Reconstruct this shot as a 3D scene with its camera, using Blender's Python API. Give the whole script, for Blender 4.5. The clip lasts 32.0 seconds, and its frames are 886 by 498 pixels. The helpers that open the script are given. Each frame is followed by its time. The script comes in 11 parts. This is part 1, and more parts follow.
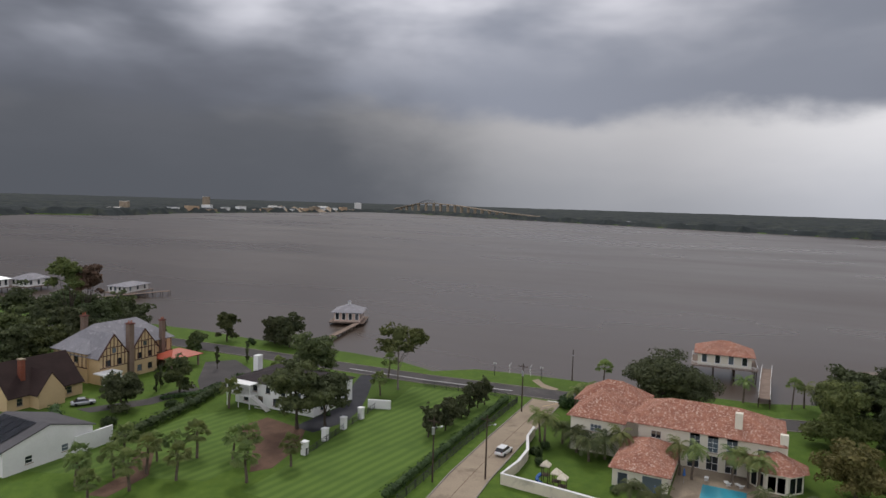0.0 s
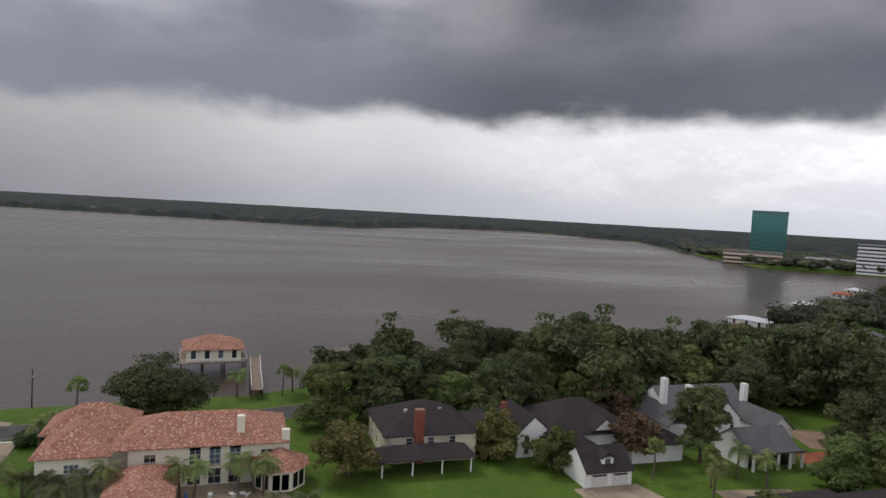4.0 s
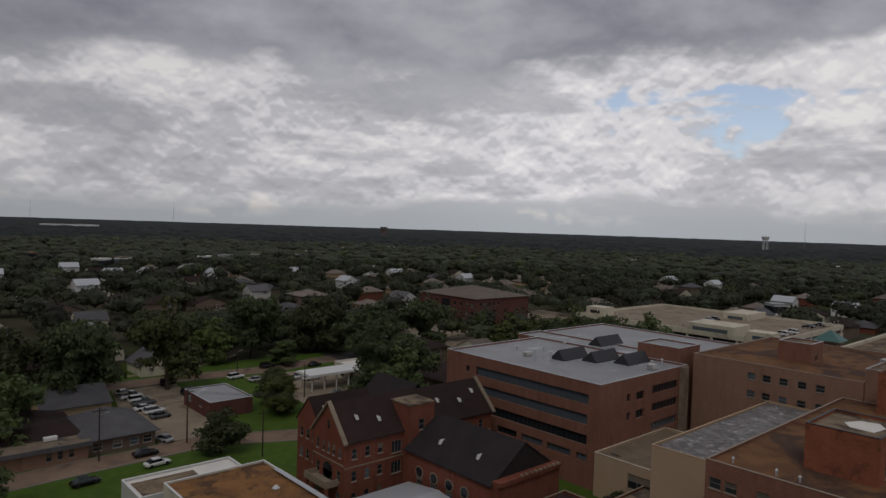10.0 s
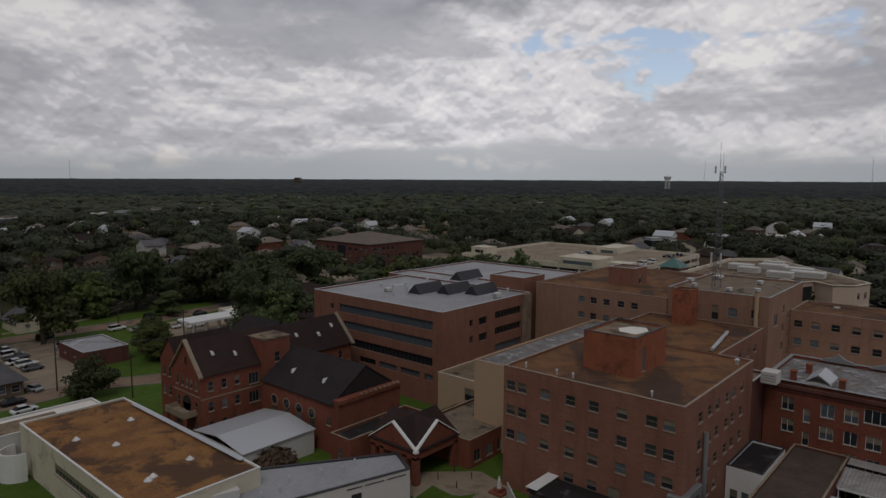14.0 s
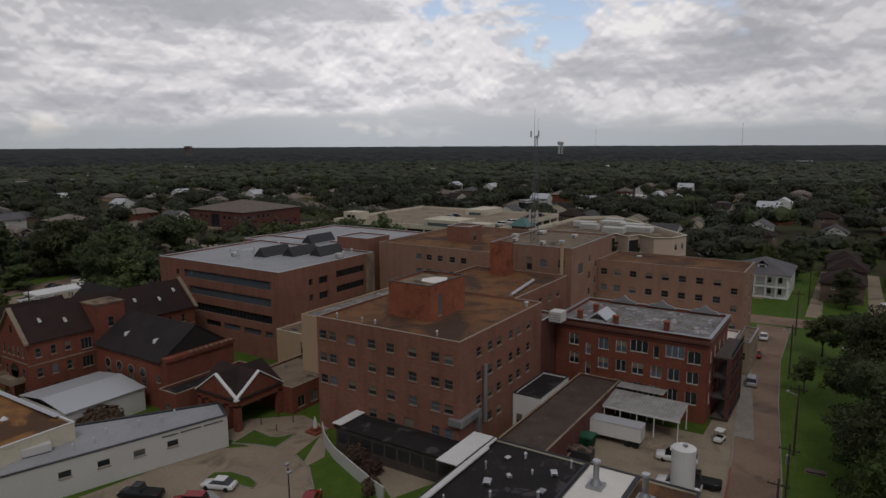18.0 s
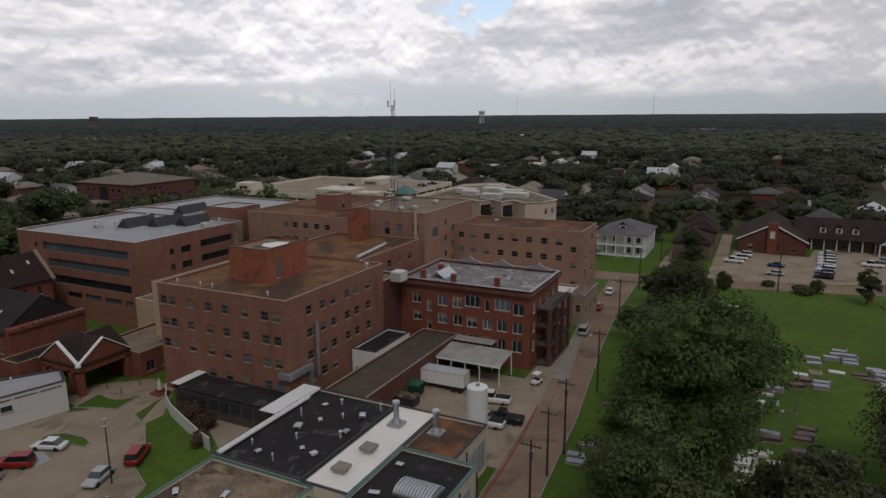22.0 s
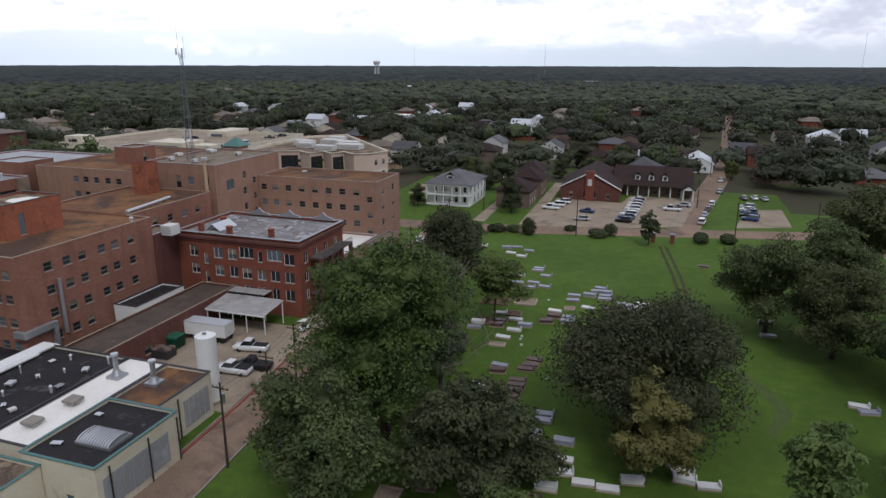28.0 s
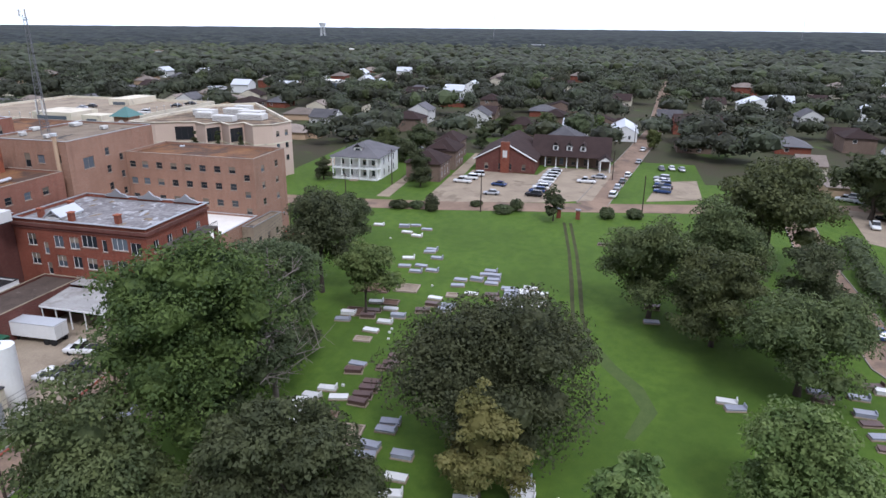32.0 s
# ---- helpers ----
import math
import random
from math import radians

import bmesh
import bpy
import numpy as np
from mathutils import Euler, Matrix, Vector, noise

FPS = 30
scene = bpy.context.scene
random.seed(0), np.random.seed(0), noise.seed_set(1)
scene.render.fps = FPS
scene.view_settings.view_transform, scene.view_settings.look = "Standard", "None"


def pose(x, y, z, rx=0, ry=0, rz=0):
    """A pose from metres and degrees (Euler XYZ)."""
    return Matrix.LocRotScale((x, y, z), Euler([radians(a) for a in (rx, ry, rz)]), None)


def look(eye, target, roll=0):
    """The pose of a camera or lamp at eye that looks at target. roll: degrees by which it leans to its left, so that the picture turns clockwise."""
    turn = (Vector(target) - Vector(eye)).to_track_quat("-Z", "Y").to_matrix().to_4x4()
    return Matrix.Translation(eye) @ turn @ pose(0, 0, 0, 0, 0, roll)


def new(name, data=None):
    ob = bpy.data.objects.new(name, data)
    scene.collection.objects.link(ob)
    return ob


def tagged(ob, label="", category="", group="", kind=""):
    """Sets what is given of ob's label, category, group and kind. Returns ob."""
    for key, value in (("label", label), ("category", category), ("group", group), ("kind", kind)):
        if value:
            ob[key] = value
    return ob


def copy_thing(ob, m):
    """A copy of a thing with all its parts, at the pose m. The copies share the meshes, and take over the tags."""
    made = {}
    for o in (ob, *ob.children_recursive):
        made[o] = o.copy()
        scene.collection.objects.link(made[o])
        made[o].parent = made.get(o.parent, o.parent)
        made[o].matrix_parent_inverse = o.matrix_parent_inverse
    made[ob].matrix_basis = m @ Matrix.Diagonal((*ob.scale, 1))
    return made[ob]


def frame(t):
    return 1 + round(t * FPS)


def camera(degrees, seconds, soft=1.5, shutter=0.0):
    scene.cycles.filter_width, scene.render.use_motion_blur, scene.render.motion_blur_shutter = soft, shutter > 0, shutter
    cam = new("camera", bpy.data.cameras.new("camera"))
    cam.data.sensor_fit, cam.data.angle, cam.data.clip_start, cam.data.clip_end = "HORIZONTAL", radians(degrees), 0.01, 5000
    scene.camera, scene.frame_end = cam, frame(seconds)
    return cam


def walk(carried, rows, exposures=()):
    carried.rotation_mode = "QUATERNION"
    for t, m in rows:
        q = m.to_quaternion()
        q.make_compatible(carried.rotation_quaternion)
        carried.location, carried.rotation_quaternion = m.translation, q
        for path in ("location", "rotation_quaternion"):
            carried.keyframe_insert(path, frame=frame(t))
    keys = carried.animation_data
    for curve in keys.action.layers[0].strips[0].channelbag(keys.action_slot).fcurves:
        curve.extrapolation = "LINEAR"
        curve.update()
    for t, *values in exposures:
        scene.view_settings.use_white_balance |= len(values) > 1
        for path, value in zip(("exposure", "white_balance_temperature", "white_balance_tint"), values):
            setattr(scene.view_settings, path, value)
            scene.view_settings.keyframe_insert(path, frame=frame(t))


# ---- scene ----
# camera and its flight
cam = camera(68.2, 32.0)
PATH = [
    (0, (14.90, 3.54, 44.11), (-29.90, -18.38, 40.62), 1.72),
    (0.5, (14.12, 3.28, 44.07), (-30.76, -18.43, 40.39), 1.55),
    (1, (12.75, 2.87, 44.03), (-32.24, -18.60, 40.10), 1.36),
    (1.5, (10.79, 2.36, 43.89), (-34.38, -18.69, 39.76), 1.15),
    (2, (8.33, 1.83, 43.80), (-37.08, -18.67, 39.59), 0.88),
    (2.5, (6.00, 1.50, 43.88), (-39.52, -18.77, 39.76), 0.75),
    (3, (4.20, 0.60, 43.90), (-42.93, -15.63, 39.98), 1.10),
    (3.5, (2.90, -0.30, 44.00), (-46.70, -5.51, 40.51), 2.00),
    (4, (1.80, -1.00, 44.20), (-45.68, 14.43, 41.41), 3.20),
    (4.5, (1.10, -1.20, 44.50), (-30.68, 37.35, 42.49), 4.10),
    (5, (0.65, 2.20, 44.60), (1.44, 52.19, 44.34), 3.80),
    (5.5, (0.90, 5.70, 44.40), (23.44, 50.33, 44.84), 2.70),
    (6, (1.07, 6.60, 44.33), (29.05, 48.04, 44.66), 2.31),
    (6.5, (1.00, 6.41, 44.45), (30.24, 46.97, 44.40), 2.25),
    (7, (1.38, 6.24, 44.61), (31.19, 46.38, 44.22), 2.24),
    (7.5, (1.34, 6.00, 44.62), (31.73, 45.70, 43.90), 2.25),
    (8, (1.40, 6.14, 44.58), (32.46, 45.30, 43.59), 2.31),
    (8.5, (1.20, 6.11, 44.61), (32.88, 44.78, 43.51), 2.19),
    (9, (1.05, 5.51, 44.67), (33.35, 43.66, 43.46), 2.16),
    (9.5, (0.49, 4.21, 44.84), (33.44, 41.80, 43.46), 2.05),
    (10, (0.73, 2.51, 44.74), (34.20, 39.61, 43.11), 1.86),
    (10.5, (1.02, 0.59, 44.66), (35.12, 37.09, 42.58), 1.79),
    (11, (1.68, -1.61, 44.48), (36.36, 34.31, 41.88), 1.60),
    (11.5, (2.03, -3.39, 44.49), (37.15, 32.06, 41.34), 1.38),
    (12, (2.24, -5.40, 44.38), (37.70, 29.67, 40.76), 1.12),
    (12.5, (2.66, -7.43, 44.22), (38.53, 27.16, 40.12), 0.89),
    (13, (3.03, -9.48, 44.20), (39.39, 24.54, 39.62), 0.64),
    (13.5, (3.32, -11.65, 44.26), (40.22, 21.71, 39.21), 0.40),
    (14, (3.66, -13.82, 44.26), (41.16, 18.79, 38.80), 0.25),
    (14.5, (3.89, -15.79, 44.17), (42.04, 16.01, 38.43), 0.37),
    (16.5, (5.14, -24.04, 43.83), (45.39, 4.77, 36.80), -0.01),
    (17, (5.27, -26.30, 43.94), (45.96, 1.82, 36.60), -0.07),
    (17.5, (5.54, -28.42, 43.96), (46.63, -0.97, 36.32), -0.20),
    (18, (5.76, -30.54, 43.95), (47.28, -3.84, 36.02), -0.27),
    (18.5, (6.02, -32.69, 43.99), (47.94, -6.71, 35.74), -0.35),
    (19, (6.16, -34.79, 43.99), (48.43, -9.48, 35.45), -0.48),
    (19.5, (6.26, -36.85, 44.00), (48.82, -12.14, 35.19), -0.45),
    (20, (6.55, -38.91, 43.97), (49.39, -14.78, 34.90), -0.47),
    (20.5, (6.79, -41.01, 43.94), (49.88, -17.44, 34.58), -0.52),
    (21, (7.03, -42.96, 43.88), (50.39, -20.00, 34.24), -0.51),
    (21.5, (7.29, -44.94, 43.86), (50.91, -22.59, 33.95), -0.49),
    (22, (7.64, -46.84, 43.82), (51.46, -25.02, 33.65), -0.42),
    (22.5, (7.97, -48.91, 43.83), (51.96, -27.57, 33.35), -0.42),
    (23, (8.17, -51.02, 43.79), (52.36, -30.26, 33.00), -0.46),
    (23.5, (8.31, -53.10, 43.81), (52.72, -32.97, 32.71), -0.41),
    (24, (8.63, -55.19, 43.86), (53.20, -35.60, 32.44), -0.37),
    (24.5, (9.01, -57.18, 43.85), (53.73, -38.13, 32.13), -0.35),
    (25, (9.66, -59.05, 43.78), (54.54, -40.56, 31.77), -0.28),
    (25.5, (10.26, -60.96, 43.87), (55.28, -43.05, 31.53), -0.12),
    (27.5, (13.27, -68.43, 43.79), (58.86, -52.88, 30.37), 0.00),
    (28, (14.41, -69.74, 43.68), (60.13, -54.80, 30.02), 0.14),
    (28.5, (15.61, -71.34, 43.68), (61.46, -56.90, 29.91), 0.24),
    (29, (16.92, -73.28, 44.02), (62.75, -59.18, 29.85), 0.30),
    (29.5, (18.35, -74.71, 44.11), (64.23, -61.15, 29.58), 0.41),
    (30, (19.77, -76.12, 44.19), (65.75, -63.33, 29.26), 0.47),
    (30.5, (21.49, -77.47, 44.36), (67.59, -65.46, 29.15), 0.48),
    (31, (23.33, -78.68, 44.34), (69.33, -67.07, 28.55), 0.53),
    (31.5, (25.47, -79.85, 44.23), (71.40, -68.33, 28.19), 0.48),
    (32, (27.33, -80.72, 44.38), (73.22, -69.22, 28.21), 0.53),
]
walk(cam, [(t, look(eye, target, roll)) for t, eye, target, roll in PATH],
     exposures=[(0, 1.35, 6500, 10), (2.5, 1.3, 6500, 10), (4.5, 1.15, 6500, 10), (5.2, 0.4, 6500, 10), (6, 0.18, 6500, 10), (6.7, -0.05, 6500, 10), (9, -0.12, 6500, 10), (13, -0.15, 6500, 10), (19, 0.12, 6480, 10), (23, 0.42, 6420, 10), (25, 0.58, 6260, 11), (28, 1.08, 5950, 11), (30, 1.30, 5800, 11), (31, 1.54, 5720, 12), (32, 1.98, 5650, 13)])

# ---------------------------------------------------------------- sky and sun
class Nodes:
    """Small wrapper to write node trees as expressions."""

    def __init__(self, tree):
        self.tree = tree
        tree.nodes.clear()

    def add(self, kind):
        return self.tree.nodes.new(kind)

    def put(self, socket, value):
        if isinstance(value, bpy.types.NodeSocket):
            self.tree.links.new(value, socket)
        elif value is not None:
            socket.default_value = value

    def math(self, op, a, b=None, c=None, clamp=False):
        n = self.add("ShaderNodeMath")
        n.operation, n.use_clamp = op, clamp
        for i, v in enumerate((a, b, c)):
            self.put(n.inputs[i], v)
        return n.outputs[0]

    def vec(self, op, a, b=None):
        n = self.add("ShaderNodeVectorMath")
        n.operation = op
        self.put(n.inputs[0], a)
        self.put(n.inputs[1], b)
        return n.outputs["Value"] if op in ("LENGTH", "DOT_PRODUCT") else n.outputs[0]

    def mix(self, fac, a, b, blend="MIX"):
        n = self.add("ShaderNodeMix")
        n.data_type, n.blend_type = "RGBA", blend
        self.put(n.inputs[0], fac)
        self.put(n.inputs[6], a)
        self.put(n.inputs[7], b)
        return n.outputs[2]

    def noise(self, vector, scale, detail=4.0, rough=0.55, distortion=0.0):
        n = self.add("ShaderNodeTexNoise")
        self.put(n.inputs["Vector"], vector)
        n.inputs["Scale"].default_value = scale
        n.inputs["Detail"].default_value = detail
        n.inputs["Roughness"].default_value = rough
        n.inputs["Distortion"].default_value = distortion
        return n.outputs["Fac"]

    def voronoi(self, vector, scale, feature="F1", out="Distance"):
        n = self.add("ShaderNodeTexVoronoi")
        n.feature = feature
        self.put(n.inputs["Vector"], vector)
        n.inputs["Scale"].default_value = scale
        return n.outputs[out]

    def ramp(self, fac, stops, mode="EASE"):
        n = self.add("ShaderNodeValToRGB")
        n.color_ramp.interpolation = mode
        els = n.color_ramp.elements
        while len(els) < len(stops):
            els.new(0.5)
        for e, (pos, col) in zip(els, stops):
            e.position = pos
            e.color = (*col, 1) if isinstance(col, tuple) else (col, col, col, 1)
        self.put(n.inputs[0], fac)
        return n.outputs[0]

    def smooth(self, x, lo, hi):
        n = self.add("ShaderNodeMapRange")
        n.interpolation_type = "SMOOTHSTEP"
        self.put(n.inputs[0], x)
        n.inputs[1].default_value, n.inputs[2].default_value = lo, hi
        return n.outputs[0]

    def scaled(self, vector, scale, shift=(0, 0, 0)):
        n = self.add("ShaderNodeMapping")
        self.put(n.inputs[0], vector)
        n.inputs[1].default_value = shift
        n.inputs[3].default_value = scale
        return n.outputs[0]


SUN_AZ, SUN_EL = 215.0, 52.0
world = bpy.data.worlds.new("sky")
scene.world = world
world.use_nodes = True
W = Nodes(world.node_tree)
coord = W.add("ShaderNodeTexCoord").outputs["Generated"]
sep = W.add("ShaderNodeSeparateXYZ")
W.put(sep.inputs[0], coord)
dx, dy, dz = sep.outputs
flat = W.math("SQRT", W.math("ADD", W.math("MULTIPLY", dx, dx), W.math("MULTIPLY", dy, dy)))
elev = W.math("MULTIPLY", W.math("ARCTAN2", dz, flat), 57.2958)
azim = W.math("MULTIPLY", W.math("ARCTAN2", dy, dx), 57.2958)
turn = W.math("FRACT", W.math("DIVIDE", W.math("ADD", azim, 450.0), 360.0))
# two maps of the sky: one round, for heads of cloud, one flattened, for layers
def sky_map(flatten):
    c = W.add("ShaderNodeCombineXYZ")
    W.put(c.inputs[0], W.math("DIVIDE", dx, flat))
    W.put(c.inputs[1], W.math("DIVIDE", dy, flat))
    W.put(c.inputs[2], W.math("MULTIPLY", elev, 0.0175 * flatten))
    return c.outputs[0]


def heads(vector, scale, shift, detail=3.0):
    """Heaped, rounded cloud heads."""
    n = W.add("ShaderNodeTexVoronoi")
    n.feature, n.normalize = "SMOOTH_F1", True
    W.put(n.inputs["Vector"], W.scaled(vector, (1, 1, 1), shift))
    n.inputs["Scale"].default_value, n.inputs["Detail"].default_value = scale, detail
    n.inputs["Roughness"].default_value, n.inputs["Smoothness"].default_value = 0.52, 0.75
    return W.math("SUBTRACT", 1.0, n.outputs["Distance"])


band = sky_map(1.75)
ball = sky_map(1.15)
swirl = W.add("ShaderNodeTexNoise")
W.put(swirl.inputs["Vector"], ball)
swirl.inputs["Scale"].default_value, swirl.inputs["Detail"].default_value = 11.0, 2.0
ball = W.vec("ADD", ball, W.vec("MULTIPLY", W.vec("SUBTRACT", swirl.outputs["Color"], (0.5, 0.5, 0.5)), (0.030, 0.030, 0.030)))
big = W.noise(W.scaled(band, (1, 1, 1.4)), 3.0, 5.0, 0.50, 0.15)
mid = W.noise(W.scaled(band, (1, 1, 1.1), (4, 2, 7)), 7.5, 6.0, 0.52, 0.1)
layer = W.noise(W.scaled(band, (1, 1, 2.6), (1, 5, 2)), 3.4, 5.0, 0.52, 0.2)
# lower edge of the dark cloud deck, by bearing
edge = W.math("MULTIPLY", W.ramp(turn, [(0.0, 0.60), (0.20, 0.62), (0.28, 0.50), (0.33, 0.455), (0.37, 0.43), (0.45, 0.425), (0.48, 0.39), (0.53, 0.32), (0.60, 0.29), (0.68, 0.26), (0.74, 0.27), (0.80, 0.24), (1.0, 0.22)]), 30.0)
wob = W.math("MULTIPLY", W.math("SUBTRACT", W.math("ADD", W.math("MULTIPLY", big, 0.55), W.math("MULTIPLY", mid, 0.45)), 0.5), W.ramp(turn, [(0.4, 0.80), (0.56, 0.55), (0.75, 0.45)]))
deck = W.smooth(W.math("ADD", W.math("SUBTRACT", elev, edge), W.math("MULTIPLY", wob, 20.0)), -1.2, 1.4)
# storm towards the far shore of the lake, with a shaft of rain
storm = W.ramp(turn, [(0.0, 0.0), (0.70, 0.0), (0.76, 0.5), (0.83, 0.95), (0.93, 1.0), (1.0, 0.4)])
shaft = W.smooth(W.math("ADD", W.math("ADD", turn, W.math("MULTIPLY", elev, -0.0010)), W.math("MULTIPLY", W.math("SUBTRACT", mid, 0.5), 0.030)), 0.800, 0.850)
# bright cloud under the deck: heaped heads over grey flattened bases
puff = W.math("ADD", W.math("MULTIPLY", heads(ball, 10.0, (3, 1, 2)), 0.60), W.math("MULTIPLY", heads(ball, 25.0, (1, 4, 6), 2.0), 0.40))
over = W.math("ADD", W.math("MULTIPLY", heads(ball, 10.0, (3, 1, 2.009)), 0.60), W.math("MULTIPLY", heads(ball, 25.0, (1, 4, 6.005), 2.0), 0.40))
relief = W.math("SUBTRACT", puff, over)
body = W.noise(W.scaled(band, (1, 1, 1.2), (6, 3, 1)), 4.2, 6.0, 0.52)
bill = W.math("ADD", W.math("ADD", W.math("MULTIPLY", relief, 5.5), W.math("MULTIPLY", W.math("SUBTRACT", body, 0.5), 1.5)), W.math("ADD", 0.42, W.math("MULTIPLY", W.math("SUBTRACT", puff, 0.62), 0.9)))
lit = W.ramp(bill, [(0.06, (0.50, 0.51, 0.535)), (0.36, (0.63, 0.635, 0.655)), (0.58, (0.81, 0.81, 0.815)), (0.84, (0.97, 0.96, 0.94))], "EASE")
low = W.mix(W.math("MULTIPLY", W.smooth(layer, 0.50, 0.62), 0.72), lit, (0.44, 0.455, 0.49, 1))
# haze near the ground, with a few sunlit heads standing in it
veil_low = W.mix(W.smooth(elev, 0.0, 4.0), (0.46, 0.50, 0.525, 1), (0.56, 0.575, 0.595, 1))
warm_at = W.math("MULTIPLY", W.math("MULTIPLY", W.smooth(W.math("ADD", puff, W.math("MULTIPLY", body, 0.5)), 0.99, 1.05), W.smooth(big, 0.46, 0.58)), W.math("MULTIPLY", W.smooth(W.math("ADD", elev, W.math("MULTIPLY", body, 6.0)), 3.6, 5.6), W.smooth(elev, 6.5, 4.2)))
veil_low = W.mix(W.math("MULTIPLY", warm_at, W.ramp(turn, [(0.30, 0.25), (0.38, 0.9), (0.48, 1.0), (0.54, 0.0)])), veil_low, (0.92, 0.87, 0.77, 1))
low = W.mix(W.smooth(W.math("ADD", elev, W.math("MULTIPLY", W.math("SUBTRACT", layer, 0.5), 9.0)), 0.9, 3.2), veil_low, low)
# over the lake the gap is a plain veil, brightest just under the deck
veil = W.mix(W.smooth(W.math("ADD", elev, W.math("MULTIPLY", big, 6.0)), 2.0, 11.0), (0.53, 0.56, 0.60, 1), (0.83, 0.84, 0.85, 1))
low = W.mix(W.ramp(turn, [(0.50, 0.0), (0.57, 0.55), (0.66, 0.75), (0.72, 1.0)]), low, veil)
# brightness of the gap under the deck, by bearing
gain = W.ramp(turn, [(0.0, 0.95), (0.22, 0.66), (0.26, 0.72), (0.31, 0.82), (0.36, 0.88), (0.40, 0.79), (0.46, 0.70), (0.53, 0.58), (0.60, 0.55), (0.66, 0.46), (0.72, 0.36), (0.78, 0.24), (0.84, 0.16), (1.0, 0.11)])
low = W.mix(1.0, low, gain, "MULTIPLY")
# blue holes: crisp heads below, thin streaks across
sky_tex = W.add("ShaderNodeTexSky")
sky_tex.sky_type, sky_tex.sun_disc, sky_tex.sun_elevation, sky_tex.sun_rotation, sky_tex.altitude = "NISHITA", False, radians(SUN_EL), radians(90 - SUN_AZ), 40.0
blue = W.mix(0.30, W.mix(1.0, sky_tex.outputs[0], (0.115, 0.115, 0.115, 1), "MULTIPLY"), (0.66, 0.70, 0.76, 1))
hole_at = W.math("MULTIPLY", W.ramp(turn, [(0.262, 0.0), (0.285, 0.85), (0.315, 1.0), (0.338, 0.85), (0.372, 0.35), (0.385, 0.0)]), W.math("MULTIPLY", W.smooth(elev, 3.8, 6.4), W.smooth(elev, 14.0, 10.5)))
heap = W.math("ADD", W.math("ADD", W.math("MULTIPLY", puff, 0.55), W.math("MULTIPLY", body, 0.50)), W.math("MULTIPLY", W.math("SUBTRACT", 8.0, elev), 0.022))
hole = W.math("MULTIPLY", W.smooth(W.math("SUBTRACT", W.math("MULTIPLY", hole_at, 0.22), W.math("SUBTRACT", heap, 0.44)), 0.0, 0.045), W.smooth(W.noise(W.scaled(band, (1, 1, 4.5), (8, 1, 3)), 4.0, 4.0, 0.5), 0.62, 0.50))
low = W.mix(hole, low, blue)
shade = W.math("ADD", W.math("ADD", W.math("MULTIPLY", big, 0.62), W.math("MULTIPLY", mid, 0.38)), W.math("MULTIPLY", relief, 0.25))
dark = W.mix(W.smooth(shade, 0.32, 0.68), (0.185, 0.197, 0.228, 1), (0.42, 0.43, 0.458, 1))
# the deck over the lake is heavier: slate blue below, paler rolls above
roll = W.noise(W.scaled(band, (1, 1, 1.5), (2, 9, 4)), 3.6, 4.0, 0.46, 0.1)
heavy = W.mix(W.math("MULTIPLY", W.smooth(W.math("SUBTRACT", elev, edge), 1.5, 10.0), W.smooth(roll, 0.30, 0.74)), (0.050, 0.055, 0.065, 1), (0.134, 0.137, 0.146, 1))
heavy = W.mix(1.0, heavy, W.ramp(turn, [(0.50, 0.50), (0.58, 0.42), (0.68, 0.42), (0.74, 0.80), (0.82, 0.95), (0.88, 0.95), (1.0, 0.80)]), "MULTIPLY")
heavy = W.mix(1.0, heavy, (2.3, 2.3, 2.3, 1), "MULTIPLY")
dark = W.mix(W.ramp(turn, [(0.44, 0.0), (0.54, 0.9), (0.70, 1.0), (0.98, 1.0), (1.0, 0.5)]), dark, heavy)
# open cloud overhead, out of sight, carries most of the light
high = W.mix(W.smooth(W.math("ADD", elev, W.math("MULTIPLY", big, 14.0)), 36.0, 52.0), dark, (0.30, 0.305, 0.33, 1))
color = W.mix(deck, low, high)
curtain = W.mix(W.smooth(W.math("ADD", elev, W.math("MULTIPLY", W.math("SUBTRACT", big, 0.5), 18.0)), 0.0, 14.0), (0.034, 0.038, 0.044, 1), (0.046, 0.050, 0.059, 1))
color = W.mix(W.math("MULTIPLY", W.math("MULTIPLY", W.math("MULTIPLY", storm, shaft), 0.92), W.smooth(W.math("ADD", elev, W.math("MULTIPLY", W.math("SUBTRACT", roll, 0.5), 20.0)), 19.0, 6.0)), color, curtain)
color = W.mix(W.smooth(elev, 0.0, -3.0), color, (0.06, 0.07, 0.075, 1))
color = W.mix(1.0, color, (1.012, 0.99, 1.012, 1), "MULTIPLY")
bg = W.add("ShaderNodeBackground")
W.put(bg.inputs[0], color)
bg.inputs[1].default_value = 1.0
W.tree.links.new(bg.outputs[0], W.add("ShaderNodeOutputWorld").inputs[0])

sun = new("sun", bpy.data.lights.new("sun", "SUN"))
sun.data.energy, sun.data.angle, sun.data.color = 0.55, radians(16), (1.0, 0.96, 0.9)
sun.matrix_world = look((0, 0, 300), (-300 * math.cos(radians(SUN_EL)) * math.cos(radians(SUN_AZ)), -300 * math.cos(radians(SUN_EL)) * math.sin(radians(SUN_AZ)), 300 - 300 * math.sin(radians(SUN_EL))))

